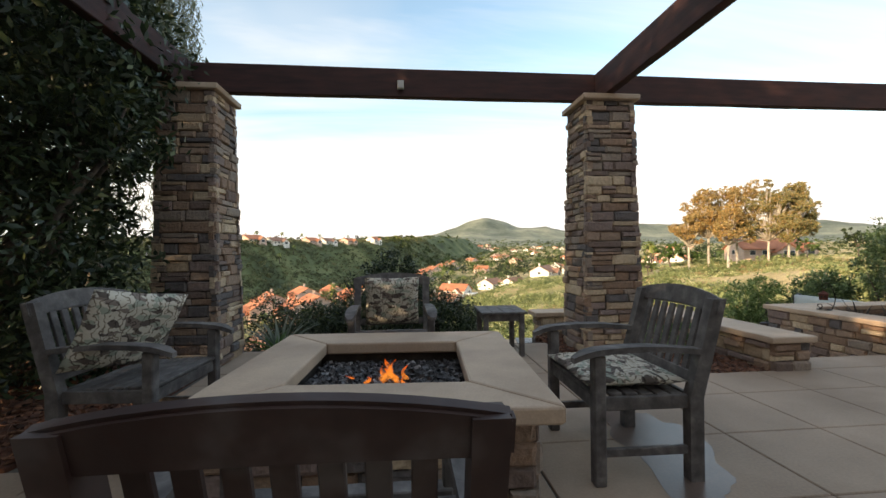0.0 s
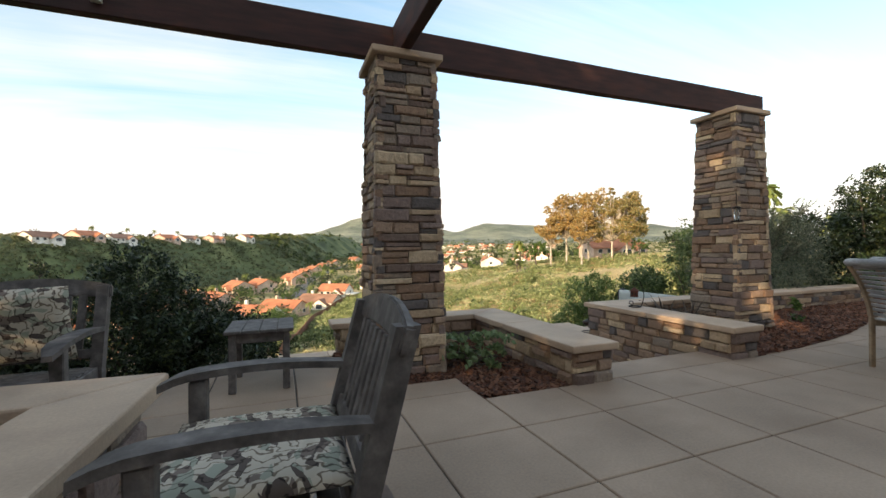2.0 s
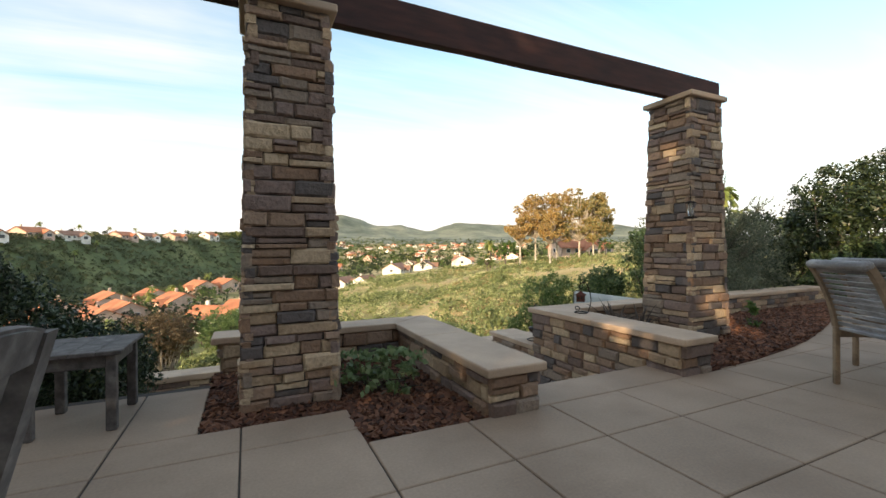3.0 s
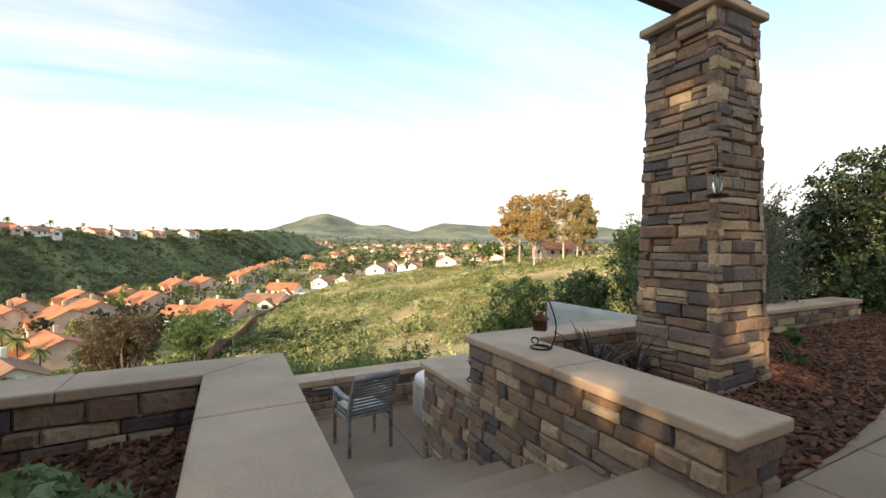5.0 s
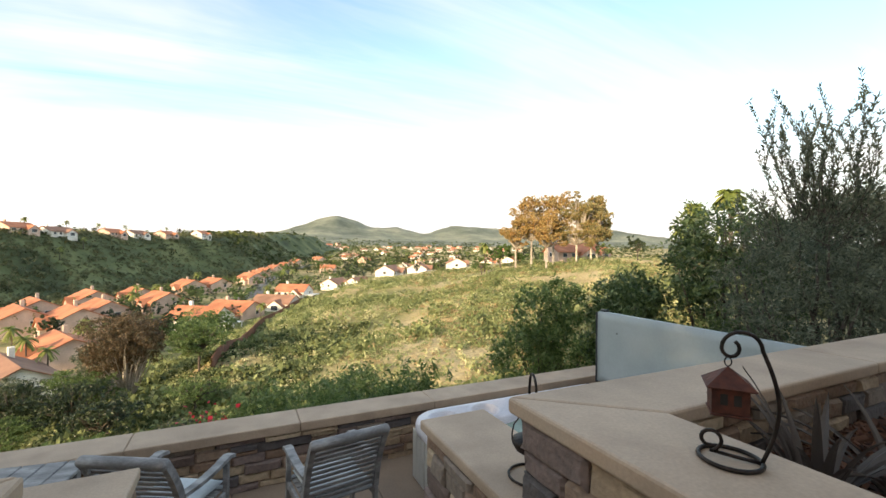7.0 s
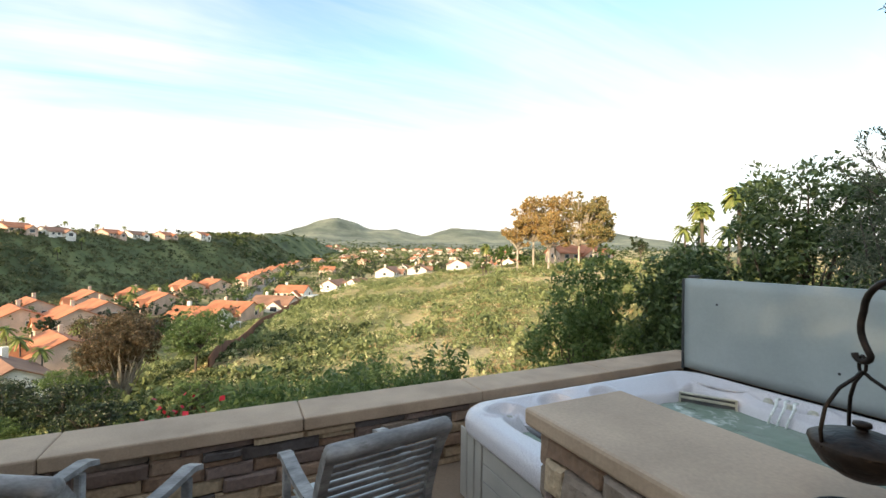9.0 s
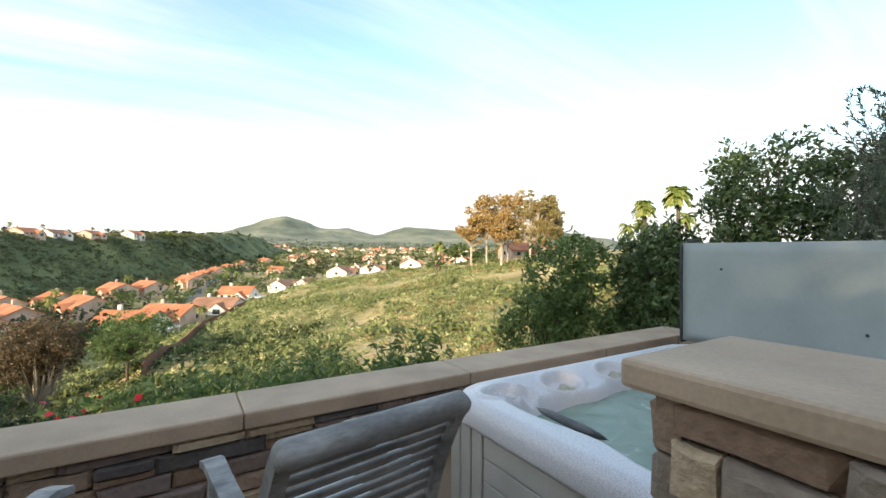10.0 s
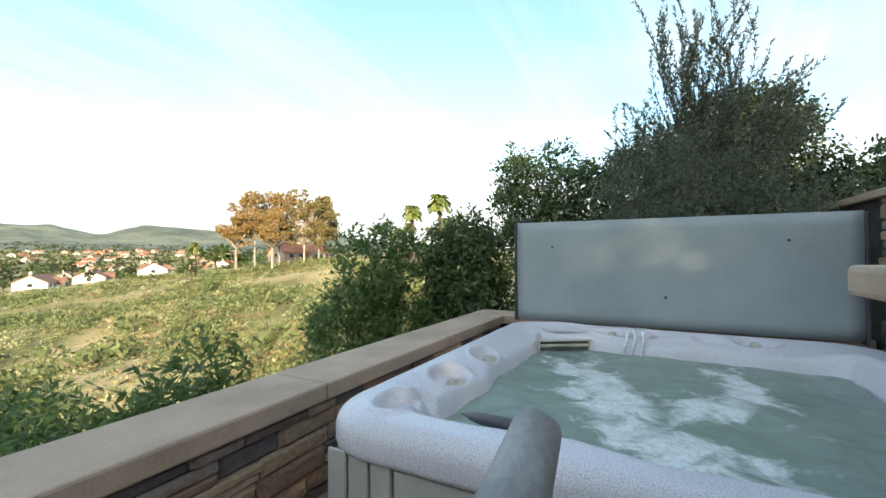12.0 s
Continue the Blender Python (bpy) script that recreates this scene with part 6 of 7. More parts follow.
tree("hedge_tree", "dark evergreen shrub under the low wall", "tree", (12.6, 5.6, -1.6), [(12.5, 5.75, 0.1, 0.7, 0.35, 0.8), (13.2, 5.4, 0.3, 0.9, 0.5, 0.9)], 7650, LEAF_LAUREL, 0.08, 0.035, 0.05, stems=4, seed=58)


# bark chips on the beds
def in_poly(x, y, pts):
    c = False
    for i in range(len(pts)):
        (x0, y0), (x1, y1) = pts[i], pts[i - 1]
        if (y0 > y) != (y1 > y) and x < (x1 - x0) * (y - y0) / (y1 - y0) + x0:
            c = not c
    return c


def chips_on(pts, z, n, seed, size=0.022):
    x0, x1, y0, y1 = min(p[0] for p in pts), max(p[0] for p in pts), min(p[1] for p in pts), max(p[1] for p in pts)

    def place(r):
        while True:
            x, y = r.uniform(x0, x1), r.uniform(y0, y1)
            if in_poly(x, y, pts):
                return x, y, z + r.uniform(0, 0.016) + 0.02 * max(0, noise.noise(Vector((x * 2, y * 2, 1))))
    ob = hang("bark_chips", mesh_of("bark_chips", *scatter_chips(n, place, size, seed, flat=0.3)), CHIP)
    return tagged(ob, "loose red-brown bark chips on the bed", "bark chips", kind="stuff")


chips_on(BED_1, -0.018, 3800, 1)
chips_on(BED_2, 0.014, 9000, 2)
chips_on([(-4.0, 2.45), (-2.0, 2.55), (-1.78, 3.6), (-1.78, 5.1), (-4.0, 5.1)], 0.016, 3000, 3)

# ---------------------------------------------------------------- the valley: houses, road, trees, scrub
TILE = surface("clay_tile_roof", [(0.3, (0.40, 0.145, 0.075)), (0.7, (0.54, 0.215, 0.115))], scale=0.25, rough=0.85, bump=0.5, fine=3.0, depth=0.08, grain=0.25)
TILE_DULL = surface("brown_tile_roof", [(0.3, (0.24, 0.125, 0.085)), (0.7, (0.34, 0.185, 0.125))], scale=0.25, rough=0.85, bump=0.5, fine=3.0, depth=0.08, grain=0.25)
WALL_PINK = surface("pink_stucco", [(0.3, (0.58, 0.42, 0.34)), (0.7, (0.66, 0.49, 0.40))], scale=0.4, rough=0.9, bump=0.1)
WALL_WHITE = surface("white_stucco", [(0.3, (0.74, 0.70, 0.64)), (0.7, (0.82, 0.79, 0.74))], scale=0.4, rough=0.9, bump=0.1)
PANE = surface("window_glass", [(0.3, (0.035, 0.045, 0.055)), (0.7, (0.06, 0.07, 0.085))], rough=0.08, bump=0.0)
ASPHALT = surface("asphalt", [(0.3, (0.10, 0.10, 0.105)), (0.7, (0.15, 0.15, 0.155))], scale=0.4, rough=0.9, bump=0.1)
WHITE_TRIM = surface("white_trim", [(0.3, (0.74, 0.73, 0.70)), (0.7, (0.80, 0.79, 0.76))], scale=1, rough=0.6, bump=0.0)


def gable(name, w, d, z0, rise, material, parent, over=0.5, m=None, thick=0.22, label=""):
    """A pitched roof with its ridge along x."""
    bm = bmesh.new()
    hw, hd = w / 2 + over, d / 2 + over
    drop = rise * over / (d / 2)
    prof = [(-hd, z0 - drop), (0, z0 + rise), (hd, z0 - drop), (hd, z0 - drop - thick), (0, z0 + rise - thick), (-hd, z0 - drop - thick)]
    a = [bm.verts.new((-hw, y, z)) for y, z in prof]
    b = [bm.verts.new((hw, y, z)) for y, z in prof]
    for k in range(6):
        e = (k + 1) % 6
        bm.faces.new((a[k], a[e], b[e], b[k]))
    bm.faces.new((a[0], a[1], a[4], a[5]))
    bm.faces.new((a[1], a[2], a[3], a[4]))
    bm.faces.new((b[0], b[1], b[4], b[5]))
    bm.faces.new((b[1], b[2], b[3], b[4]))
    bmesh.ops.recalc_face_normals(bm, faces=bm.faces)
    if m:
        bmesh.ops.transform(bm, matrix=m, verts=bm.verts)
    return part(name, bm, material, parent, label)


def body_of(name, w, d, h, rise, material, parent, m=None):
    """Walls with gable ends under such a roof."""
    bm = bmesh.new()
    lo = [bm.verts.new(c) for c in ((-w / 2, -d / 2, -2.5), (w / 2, -d / 2, -2.5), (w / 2, d / 2, -2.5), (-w / 2, d / 2, -2.5))]
    hi = [bm.verts.new((v.co.x, v.co.y, h)) for v in lo]
    t0, t1 = bm.verts.new((-w / 2, 0, h + rise - 0.2)), bm.verts.new((w / 2, 0, h + rise - 0.2))
    bm.faces.new((lo[0], lo[1], hi[1], hi[0]))
    bm.faces.new((lo[2], lo[3], hi[3], hi[2]))
    bm.faces.new((lo[1], lo[2], hi[2], t1, hi[1]))
    bm.faces.new((lo[3], lo[0], hi[0], t0, hi[3]))
    bmesh.ops.recalc_face_normals(bm, faces=bm.faces)
    if m:
        bmesh.ops.transform(bm, matrix=m, verts=bm.verts)
    return part(name, bm, material, parent)


def win(parent, x, y, z, w, h, rz=0):
    m = pose(x, y, z, 0, 0, rz)
    f = block("window", (-w / 2 - 0.1, -0.06, -h / 2 - 0.1), (w / 2 + 0.1, 0.02, h / 2 + 0.1), WHITE_TRIM, parent, 0, m=m)
    block("pane", (-w / 2, -0.08, -h / 2), (w / 2, -0.055, h / 2), PANE, f, 0, m=m)


def house(label, wall, roof, w, d, h, rise, porch):
    ob = thing("house", label, "house", 0, 0, -900, group="valley houses")
    body_of("wall", w, d, h, rise, wall, ob)
    gable("roof", w, d, h, rise, roof, ob)
    # cross wing
    m = pose(w * 0.22, -d * 0.42, 0, 0, 0, 90)
    body_of("wing_wall", d * 0.55, w * 0.42, h * 0.72, rise * 0.8, wall, ob, m)
    gable("wing_roof", d * 0.55, w * 0.42, h * 0.72, rise * 0.8, roof, ob, 0.4, m)
    cx, cy = -w * 0.28, d * 0.1
    block("chimney", (cx - 0.45, cy - 0.4, h), (cx + 0.45, cy + 0.4, h + rise + 1.1), wall, ob, 0.05)
    for k in (-0.34, -0.12):
        win(ob, w * k, -d / 2, h - 1.3, 1.3, 1.2)
        if h > 4:
            win(ob, w * k, -d / 2, 1.3, 1.4, 1.3)
    win(ob, w * 0.22, -d * 0.42 - d * 0.275, 1.3, 2.6, 1.7)
    win(ob, w / 2, d * 0.15, h - 1.2, 1.3, 1.2, 90)
    win(ob, -w / 2, 0, h - 1.2, 1.4, 1.2, -90)
    for k in (-0.3, 0.0, 0.3):
        win(ob, w * k, d / 2, h - 1.3, 1.4, 1.2, 180)
    if porch:
        block("patio_cover", (w * 0.5, -d * 0.45, 2.5), (w * 0.5 + 4.0, d * 0.3, 2.75), WHITE_TRIM, ob, 0.02)
        for yy in (-0.42, 0.26):
            block("post", (w * 0.5 + 3.6, d * yy - 0.1, -2.0), (w * 0.5 + 3.8, d * yy + 0.1, 2.5), WHITE_TRIM, ob, 0)
    return ob


KINDS = [house("two-storey pink stucco house with an orange tile roof", WALL_PINK, TILE, 14, 11, 4.5, 2.8, False),
         house("white two-storey house with an orange tile roof", WALL_WHITE, TILE, 13, 10.5, 4.4, 2.7, True),
         house("low white stucco house with a brown tile roof", WALL_WHITE, TILE_DULL, 15, 10, 2.9, 2.6, False),
         house("low pink stucco house with an orange tile roof", WALL_PINK, TILE, 14, 11, 3.0, 2.7, False)]


def ground_z(x, y):
    return float(height(x, y))


used_kind = set()


def put_house(kind, x, y, rz, dz=0.0):
    m = pose(x, y, ground_z(x, y) + dz, 0, 0, rz)
    if kind not in used_kind:
        used_kind.add(kind)
        KINDS[kind].matrix_basis = m
        return KINDS[kind]
    return copy_thing(KINDS[kind], m)


for kind, x, y, rz in ((0, -35.4, 145, -62), (0, -33.0, 160, -62), (0, -21.5, 182, -62), (1, -5.9, 136, -32), (3, 2.2, 159, -38), (2, 16.0, 175, -35), (1, 25.3, 203, -30),
                       (0, -8.8, 255, -60), (0, -19.8, 245, -62), (3, 15.4, 368, -60), (0, 9, 300, -60), (3, 32.4, 447, -62), (3, 22, 408, -60), (0, 59.5, 510, -60), (3, 45, 480, -60), (0, 91.6, 556, -55),
                       (3, -27.5, 111, -62), (2, -28.0, 91, -60), (0, -48, 150, -62), (0, -52, 171, -62), (0, -45, 196, -62), (3, -36, 222, -62)):
    put_house(kind, x, y, rz)
for kind, x, y, rz in ((2, 74, 215, 52), (2, 90, 214, 60), (2, 60, 224, 48), (2, 108, 205, 66), (2, 52, 246, 50), (3, 103, 112, -15), (3, 118, 122, 10)):
    put_house(kind, x, y, rz, 1.0)
for kind, x, y, rz in ((2, -93, 318, 60), (3, -80, 372, 62), (2, -70, 396, 60), (1, -32, 460, 62), (3, -104, 300, 60), (2, -112, 272, 60), (3, -55, 425, 62)):
    put_house(kind, x, y, rz, -1.5)
hr = random.Random(77)
for _ in range(64):
    F = hr.uniform(330, 1300)
    R = hr.uniform(-0.30 * F, 0.16 * F)
    if R < -140 - 0.14 * F + 25 and F < 900:
        continue
    x, y = spot(F, R)
    put_house(hr.choice((0, 1, 2, 3, 2)), x, y, hr.uniform(-80, 80))


def ribbon(name, pts, width, material, lift, label, category, tall=0.0):
    """A strip laid on the ground, or a fence where tall is given."""
    bm = bmesh.new()
    prev = None
    dense = []
    for a, b in zip(pts, pts[1:]):
        for k in range(8):
            dense.append((a[0] + (b[0] - a[0]) * k / 8, a[1] + (b[1] - a[1]) * k / 8))
    dense.append(pts[-1])
    for i, (x, y) in enumerate(dense):
        q = dense[min(i + 1, len(dense) - 1)]
        p = dense[max(i - 1, 0)]
        d = Vector((q[0] - p[0], q[1] - p[1])).normalized()
        sx, sy = -d.y * width / 2, d.x * width / 2
        z = ground_z(x, y)
        lo, hi = (z - 0.3, z + tall) if tall else (z - 0.4, z + lift)
        ring = [bm.verts.new(c) for c in ((x - sx, y - sy, lo), (x + sx, y + sy, lo), (x + sx, y + sy, hi), (x - sx, y - sy, hi))]
        if prev:
            for e in range(4):
                bm.faces.new((prev[e], prev[(e + 1) % 4], ring[(e + 1) % 4], ring[e]))
        prev = ring
    bmesh.ops.recalc_face_normals(bm, faces=bm.faces)
    return tagged(part(name, bm, material), label, category, kind="structure")


ribbon("road_valley", [(-52, 95), (-36, 118), (-26, 140), (-16, 165), (-4, 195), (10, 232), (14, 290), (24, 350), (42, 430), (80, 520)], 7.5, ASPHALT, 0.25, "pale asphalt street through the valley houses", "road")
FENCE = surface("brown_fence", [(0.3, (0.20, 0.085, 0.05)), (0.7, (0.28, 0.125, 0.075))], scale=0.6, rough=0.9, bump=0.2)
ribbon("fence_hill", [(1.0, 62), (4.5, 92), (10, 118), (20, 150), (34, 185)], 0.15, FENCE, 0, "brown wooden fence at the foot of the hill", "fence", 1.7)

# ---------------------------------------------------------------- far trees
def crown_tree(name, label, h, crown, n, leaf, size, bark=BARK, trunk=0.22, group="valley trees", stems=1):
    o = (0, 0, -800)
    ob = thing(name, label, "tree", *o, group=group)
    bm = bmesh.new()
    low = min(b[2] for b in crown) * 0.7
    limbs(bm, (0, 0, -1.0), [((0.1, 0, low), trunk * 0.7)], trunk, 0.15, 3, 8)
    limbs(bm, (0.1, 0, low), [((b[0], b[1], b[2] + b[5] * 0.4), trunk * 0.15) for b in crown] + [((b[0] + b[3] * 0.5, b[1] - b[4] * 0.3, b[2] + 0.2), trunk * 0.1) for b in crown], trunk * 0.55, 0.35, 4, 6)
    part("trunk", bm, bark, ob, smooth=True)
    hang("crown", leaf_mesh("crown", blob_points(n, crown, 0.30, 0.45), size, size * 0.55), leaf, ob)
    return ob


def blobs_for(seed, h, w, k):
    r = random.Random(seed)
    return [(r.uniform(-w, w) * 0.55, r.uniform(-w, w) * 0.55, h * r.uniform(0.45, 0.85), w * r.uniform(0.4, 0.65), w * r.uniform(0.4, 0.65), h * r.uniform(0.13, 0.24)) for _ in range(k)]


PROTO = [crown_tree("garden_tree", "round green garden tree among the houses", 7, blobs_for(1, 7, 3.6, 7), 1000, LEAF_MID, 0.75),
         crown_tree("garden_tree", "dark green broad tree among the houses", 8, blobs_for(2, 8, 3.4, 8), 1000, LEAF_DARK, 0.75),
         crown_tree("garden_tree", "yellow-green bushy tree among the houses", 6, blobs_for(3, 6, 3.0, 6), 900, LEAF_FRESH, 0.65),
         crown_tree("cypress_tree", "dark narrow conifer standing above the houses", 12, [(0, 0, 3.5, 1.9, 1.9, 2.8), (0, 0, 6.5, 1.5, 1.5, 2.8), (0, 0, 9.5, 0.9, 0.9, 2.4)], 1000, LEAF_DARK, 0.6)]


def palm(name, label, h, r_, n):
    ob = thing(name, label, "palm tree", 0, 0, -700, group="palms")
    tube("trunk", [(0, 0, -1), (0.15, 0, h * 0.4), (0.1, 0.1, h * 0.75), (0.0, 0.0, h)], [0.28, 0.22, 0.18, 0.2], BARK, ob, 8)
    r = random.Random(9)
    bm = bmesh.new()
    for k in range(n):
        a, e = r.uniform(0, math.tau), r.uniform(-0.7, 1.2)
        prev = None
        for i in range(6):
            q = i / 5
            out = r_ * q * math.cos(e * (1 - q * 0.3))
            z = h + r_ * (q * math.sin(e) - 0.65 * q * q)
            c = Vector((math.cos(a) * out, math.sin(a) * out, z))
            side = Vector((-math.sin(a), math.cos(a), 0)) * (0.42 * math.sin(min(1, q * 1.4 + 0.15) * math.pi * 0.85) + 0.02)
            pair = (bm.verts.new(c - side - Vector((0, 0, 0.15))), bm.verts.new(c), bm.verts.new(c + side - Vector((0, 0, 0.15))))
            if prev:
                bm.faces.new((prev[0], prev[1], pair[1], pair[0]))
                bm.faces.new((prev[1], prev[2], pair[2], pair[1]))
            prev = pair
    part("fronds", bm, LEAF_PALM, ob)
    return ob


LEAF_PALM = leaf_material("palm_frond", [(0.0, (0.10, 0.15, 0.035)), (0.5, (0.22, 0.27, 0.07)), (1.0, (0.36, 0.37, 0.13))], 0.35, 0.5)
PALMS = [palm("palm_tree", "slender palm tree with a green crown", 9, 2.6, 34), palm("palm_tree", "short palm tree with a wide crown", 5, 2.8, 34)]
FAN_PALM = palm("palm_tree", "tall slim fan palm with a small bright crown", 10, 1.45, 60)
placed = set()


def put(proto, x, y, s=1.0, rz=0, dz=0.0):
    m = pose(x, y, ground_z(x, y) + dz, 0, 0, rz)
    if proto not in placed:
        placed.add(proto)
        proto.matrix_basis = m
        proto.scale = (s, s, s)
        return proto
    ob = copy_thing(proto, m)
    ob.scale = (s, s, s)
    return ob


tr = random.Random(31)
# gardens in the valley
for _ in range(205):
    F = tr.uniform(85, 620) if tr.random() < 0.75 else tr.uniform(400, 900)
    R = tr.uniform(-128 - 0.12 * F, -66) if F < 300 else tr.uniform(-0.32 * F, 0.05 * F)
    x, y = spot(F, R)
    put(tr.choice((PROTO[0], PROTO[0], PROTO[1], PROTO[2], PROTO[2], PROTO[3] if F > 200 else PROTO[1])), x, y, tr.uniform(0.45, 0.95), tr.uniform(0, 360))
# the town towards the hills
def woods(name, label, leaf, count, f_lo, f_hi, n, size, r_of=lambda F: (-0.42 * F, 0.26 * F), small=1.0):
    """Far trees that nobody could count, each a few lumps of leaves on the ground."""
    bl = []
    for _ in range(count):
        F = f_lo + (f_hi - f_lo) * tr.random() ** 1.3
        x, y = spot(F, tr.uniform(*r_of(F)))
        z, s = ground_z(x, y), tr.uniform(0.8, 1.9) * small
        for _ in range(3):
            bl.append((x + tr.uniform(-2, 2) * s, y + tr.uniform(-2, 2) * s, z + tr.uniform(2.0, 5.0) * s, 2.4 * s, 2.4 * s, 2.0 * s))
    return tagged(hang(name, leaf_mesh(name, blob_points(n, bl, 0.35, 0.3), size, size * 0.6), leaf), label, "trees", kind="stuff")


woods("far_trees", "dark green trees among the far houses", LEAF_DARK, 210, 320, 1900, 30000, 1.3)
woods("far_trees_green", "lighter green trees among the far houses", LEAF_MID, 170, 300, 1700, 26000, 1.2)
woods("garden_greenery", "garden trees and hedges packed between the valley houses", LEAF_MID, 150, 95, 420, 36000, 0.55, lambda F: (-118 - 0.12 * F, -62 - 0.02 * F), 0.55)
woods("garden_greenery_dark", "dark garden trees packed between the valley houses", LEAF_DARK, 110, 110, 420, 26000, 0.6, lambda F: (-118 - 0.12 * F, -60 - 0.02 * F), 0.6)
# on the mesa's rim
for _ in range(46):
    F = tr.uniform(190, 700)
    R = -150 - 0.14 * F - tr.uniform(58, 120)
    x, y = spot(F, R)
    put(tr.choice((PROTO[0], PROTO[1], PROTO[2])), x, y, tr.uniform(0.5, 0.9), tr.uniform(0, 360))
for _ in range(34):
    F = tr.uniform(90, 700)
    R = tr.uniform(-120 - 0.12 * F, -70) if F < 320 else tr.uniform(-0.30 * F, 0.12 * F)
    x, y = spot(F, R)
    put(tr.choice(PALMS), x, y, tr.uniform(0.7, 1.15), tr.uniform(0, 360))
for F, k in ((215, -205), (228, -238), (262, -246), (300, -258), (330, -262), (390, -270), (240, -215)):
    put(PALMS[0], *spot(F, k), 0.75, F)
for F, R, s in ((74, -76, 0.7), (80, -85, 0.75), (70, -68, 0.6), (96, -62, 0.6), (110, -50, 0.55)):
    put(PALMS[0], *spot(F, R), s, F * 5)
# palms behind the spa trees
for F, R, s in ((70, 44, 0.9), (74, 50, 1.0), (66, 52, 0.85), (90, 48, 0.9)):
    put(PALMS[0], *spot(F, R), s, F * 3, 1.0)
put(PALMS[0], *spot(128, 10), 0.9, 20)
for x, y, top in ((64.1, 43.9, 7.6), (61.2, 37.3, 8.6), (73, 50, 5.6)):
    put(FAN_PALM, x, y, (top - ground_z(x, y)) / 10.0, x * 5)
# shade trees on the sunny crest and its foot
for F, R, s, q in ((122, 14, 1.35, 2), (120, 8.5, 0.8, 0), (127, 20, 0.7, 2), (112, 40, 0.7, 0), (110, 48, 0.8, 1), (150, -4, 0.5, 1), (140, 8, 0.5, 0), (190, -16, 0.6, 1), (240, -40, 0.8, 3), (228, -48, 0.9, 1), (200, -52, 0.8, 0), (98, 52, 0.8, 1), (84, 50, 0.8, 0), (75, 40, 0.7, 1)):
    put(PROTO[q], *spot(F, R), s, F * 7)

# landmarks on the mesa's rim
put(PROTO[1], -95.6, 231, 1.5, 40)

# tall gum trees on the crest
gum_label = "tall gum tree with pale trunk, crown coloured rust-gold as in low sun"
for k, (F, R, h, w) in enumerate(((116, 17.5, 15.5, 3.6), (117, 22.0, 19.5, 5.2), (119, 28.5, 20.0, 5.4), (114, 33.5, 19.5, 5.2), (117, 40.0, 18.5, 4.8), (112, 25.0, 16.0, 4.4), (113, 37.0, 15.5, 4.2))):
    x, y = spot(F, R)
    z = ground_z(x, y)
    g = random.Random(160 + k)
    low = 0.45 if R < 30 else 0.32
    bl = []
    for _ in range(22):
        f = g.uniform(low, 0.95)
        q = w * (0.95 if f < 0.8 else 0.7) * g.random() ** 0.5
        a = g.uniform(0, math.tau)
        c = w * g.uniform(0.28, 0.44)
        bl.append((x + q * math.cos(a), y + q * math.sin(a), z + h * f, c, c, c * g.uniform(0.6, 0.9)))
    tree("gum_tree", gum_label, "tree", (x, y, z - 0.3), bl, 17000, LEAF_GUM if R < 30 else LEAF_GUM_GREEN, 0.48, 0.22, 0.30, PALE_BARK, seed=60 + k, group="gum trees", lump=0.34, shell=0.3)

# trees on the slope below the terrace
# Dark-leaved ones also carry the lower slope's shade in their colour.
for k, (F, R, h, w, leaf, n, ln) in enumerate(((52, -40, 10.8, 5.0, LEAF_RUST, 24000, 0.30), (55, -45.5, 9, 3.6, LEAF_OLIVE, 9000, 0.30), (57, -34, 7.5, 4.4, LEAF_MID, 12000, 0.30), (52, -31, 6.0, 3.6, LEAF_MID, 8000, 0.28), (46, -41, 6.5, 3.4, LEAF_MID, 11000, 0.26), (44, -46, 7.5, 3.4, LEAF_DARK, 9000, 0.26), (48, -52, 8, 3.6, LEAF_OLIVE, 10000, 0.28), (34, -28, 4.2, 3.0, LEAF_DARK, 7000, 0.2), (40, -24, 3.4, 2.8, LEAF_MID, 5000, 0.2), (30, -18, 2.8, 2.4, LEAF_DARK, 5000, 0.18), (26, -24, 3.6, 2.6, LEAF_MID, 5000, 0.18), (38, -34, 5.0, 3.2, LEAF_DARK, 7000, 0.22), (34, -37, 4.6, 3.0, LEAF_MID, 7000, 0.2))):
    x, y = spot(F, R)
    z = ground_z(x, y)
    bl = [(x + b[0], y + b[1], z + b[2], b[3], b[4], b[5]) for b in blobs_for(90 + k, h, w, 13)]
    tree("slope_tree", ("rust-tinged leafy tree on the slope", "olive-green leafy tree on the slope", "leafy green tree on the slope")[0 if leaf is LEAF_RUST else (1 if leaf is LEAF_OLIVE else 2)], "tree", (x, y, z - 0.3), bl, n, leaf, ln, ln * 0.45, 0.16, PALE_BARK if k < 2 else BARK, seed=90 + k, group="slope trees", lump=0.3, stems=2 if k < 2 else 1)

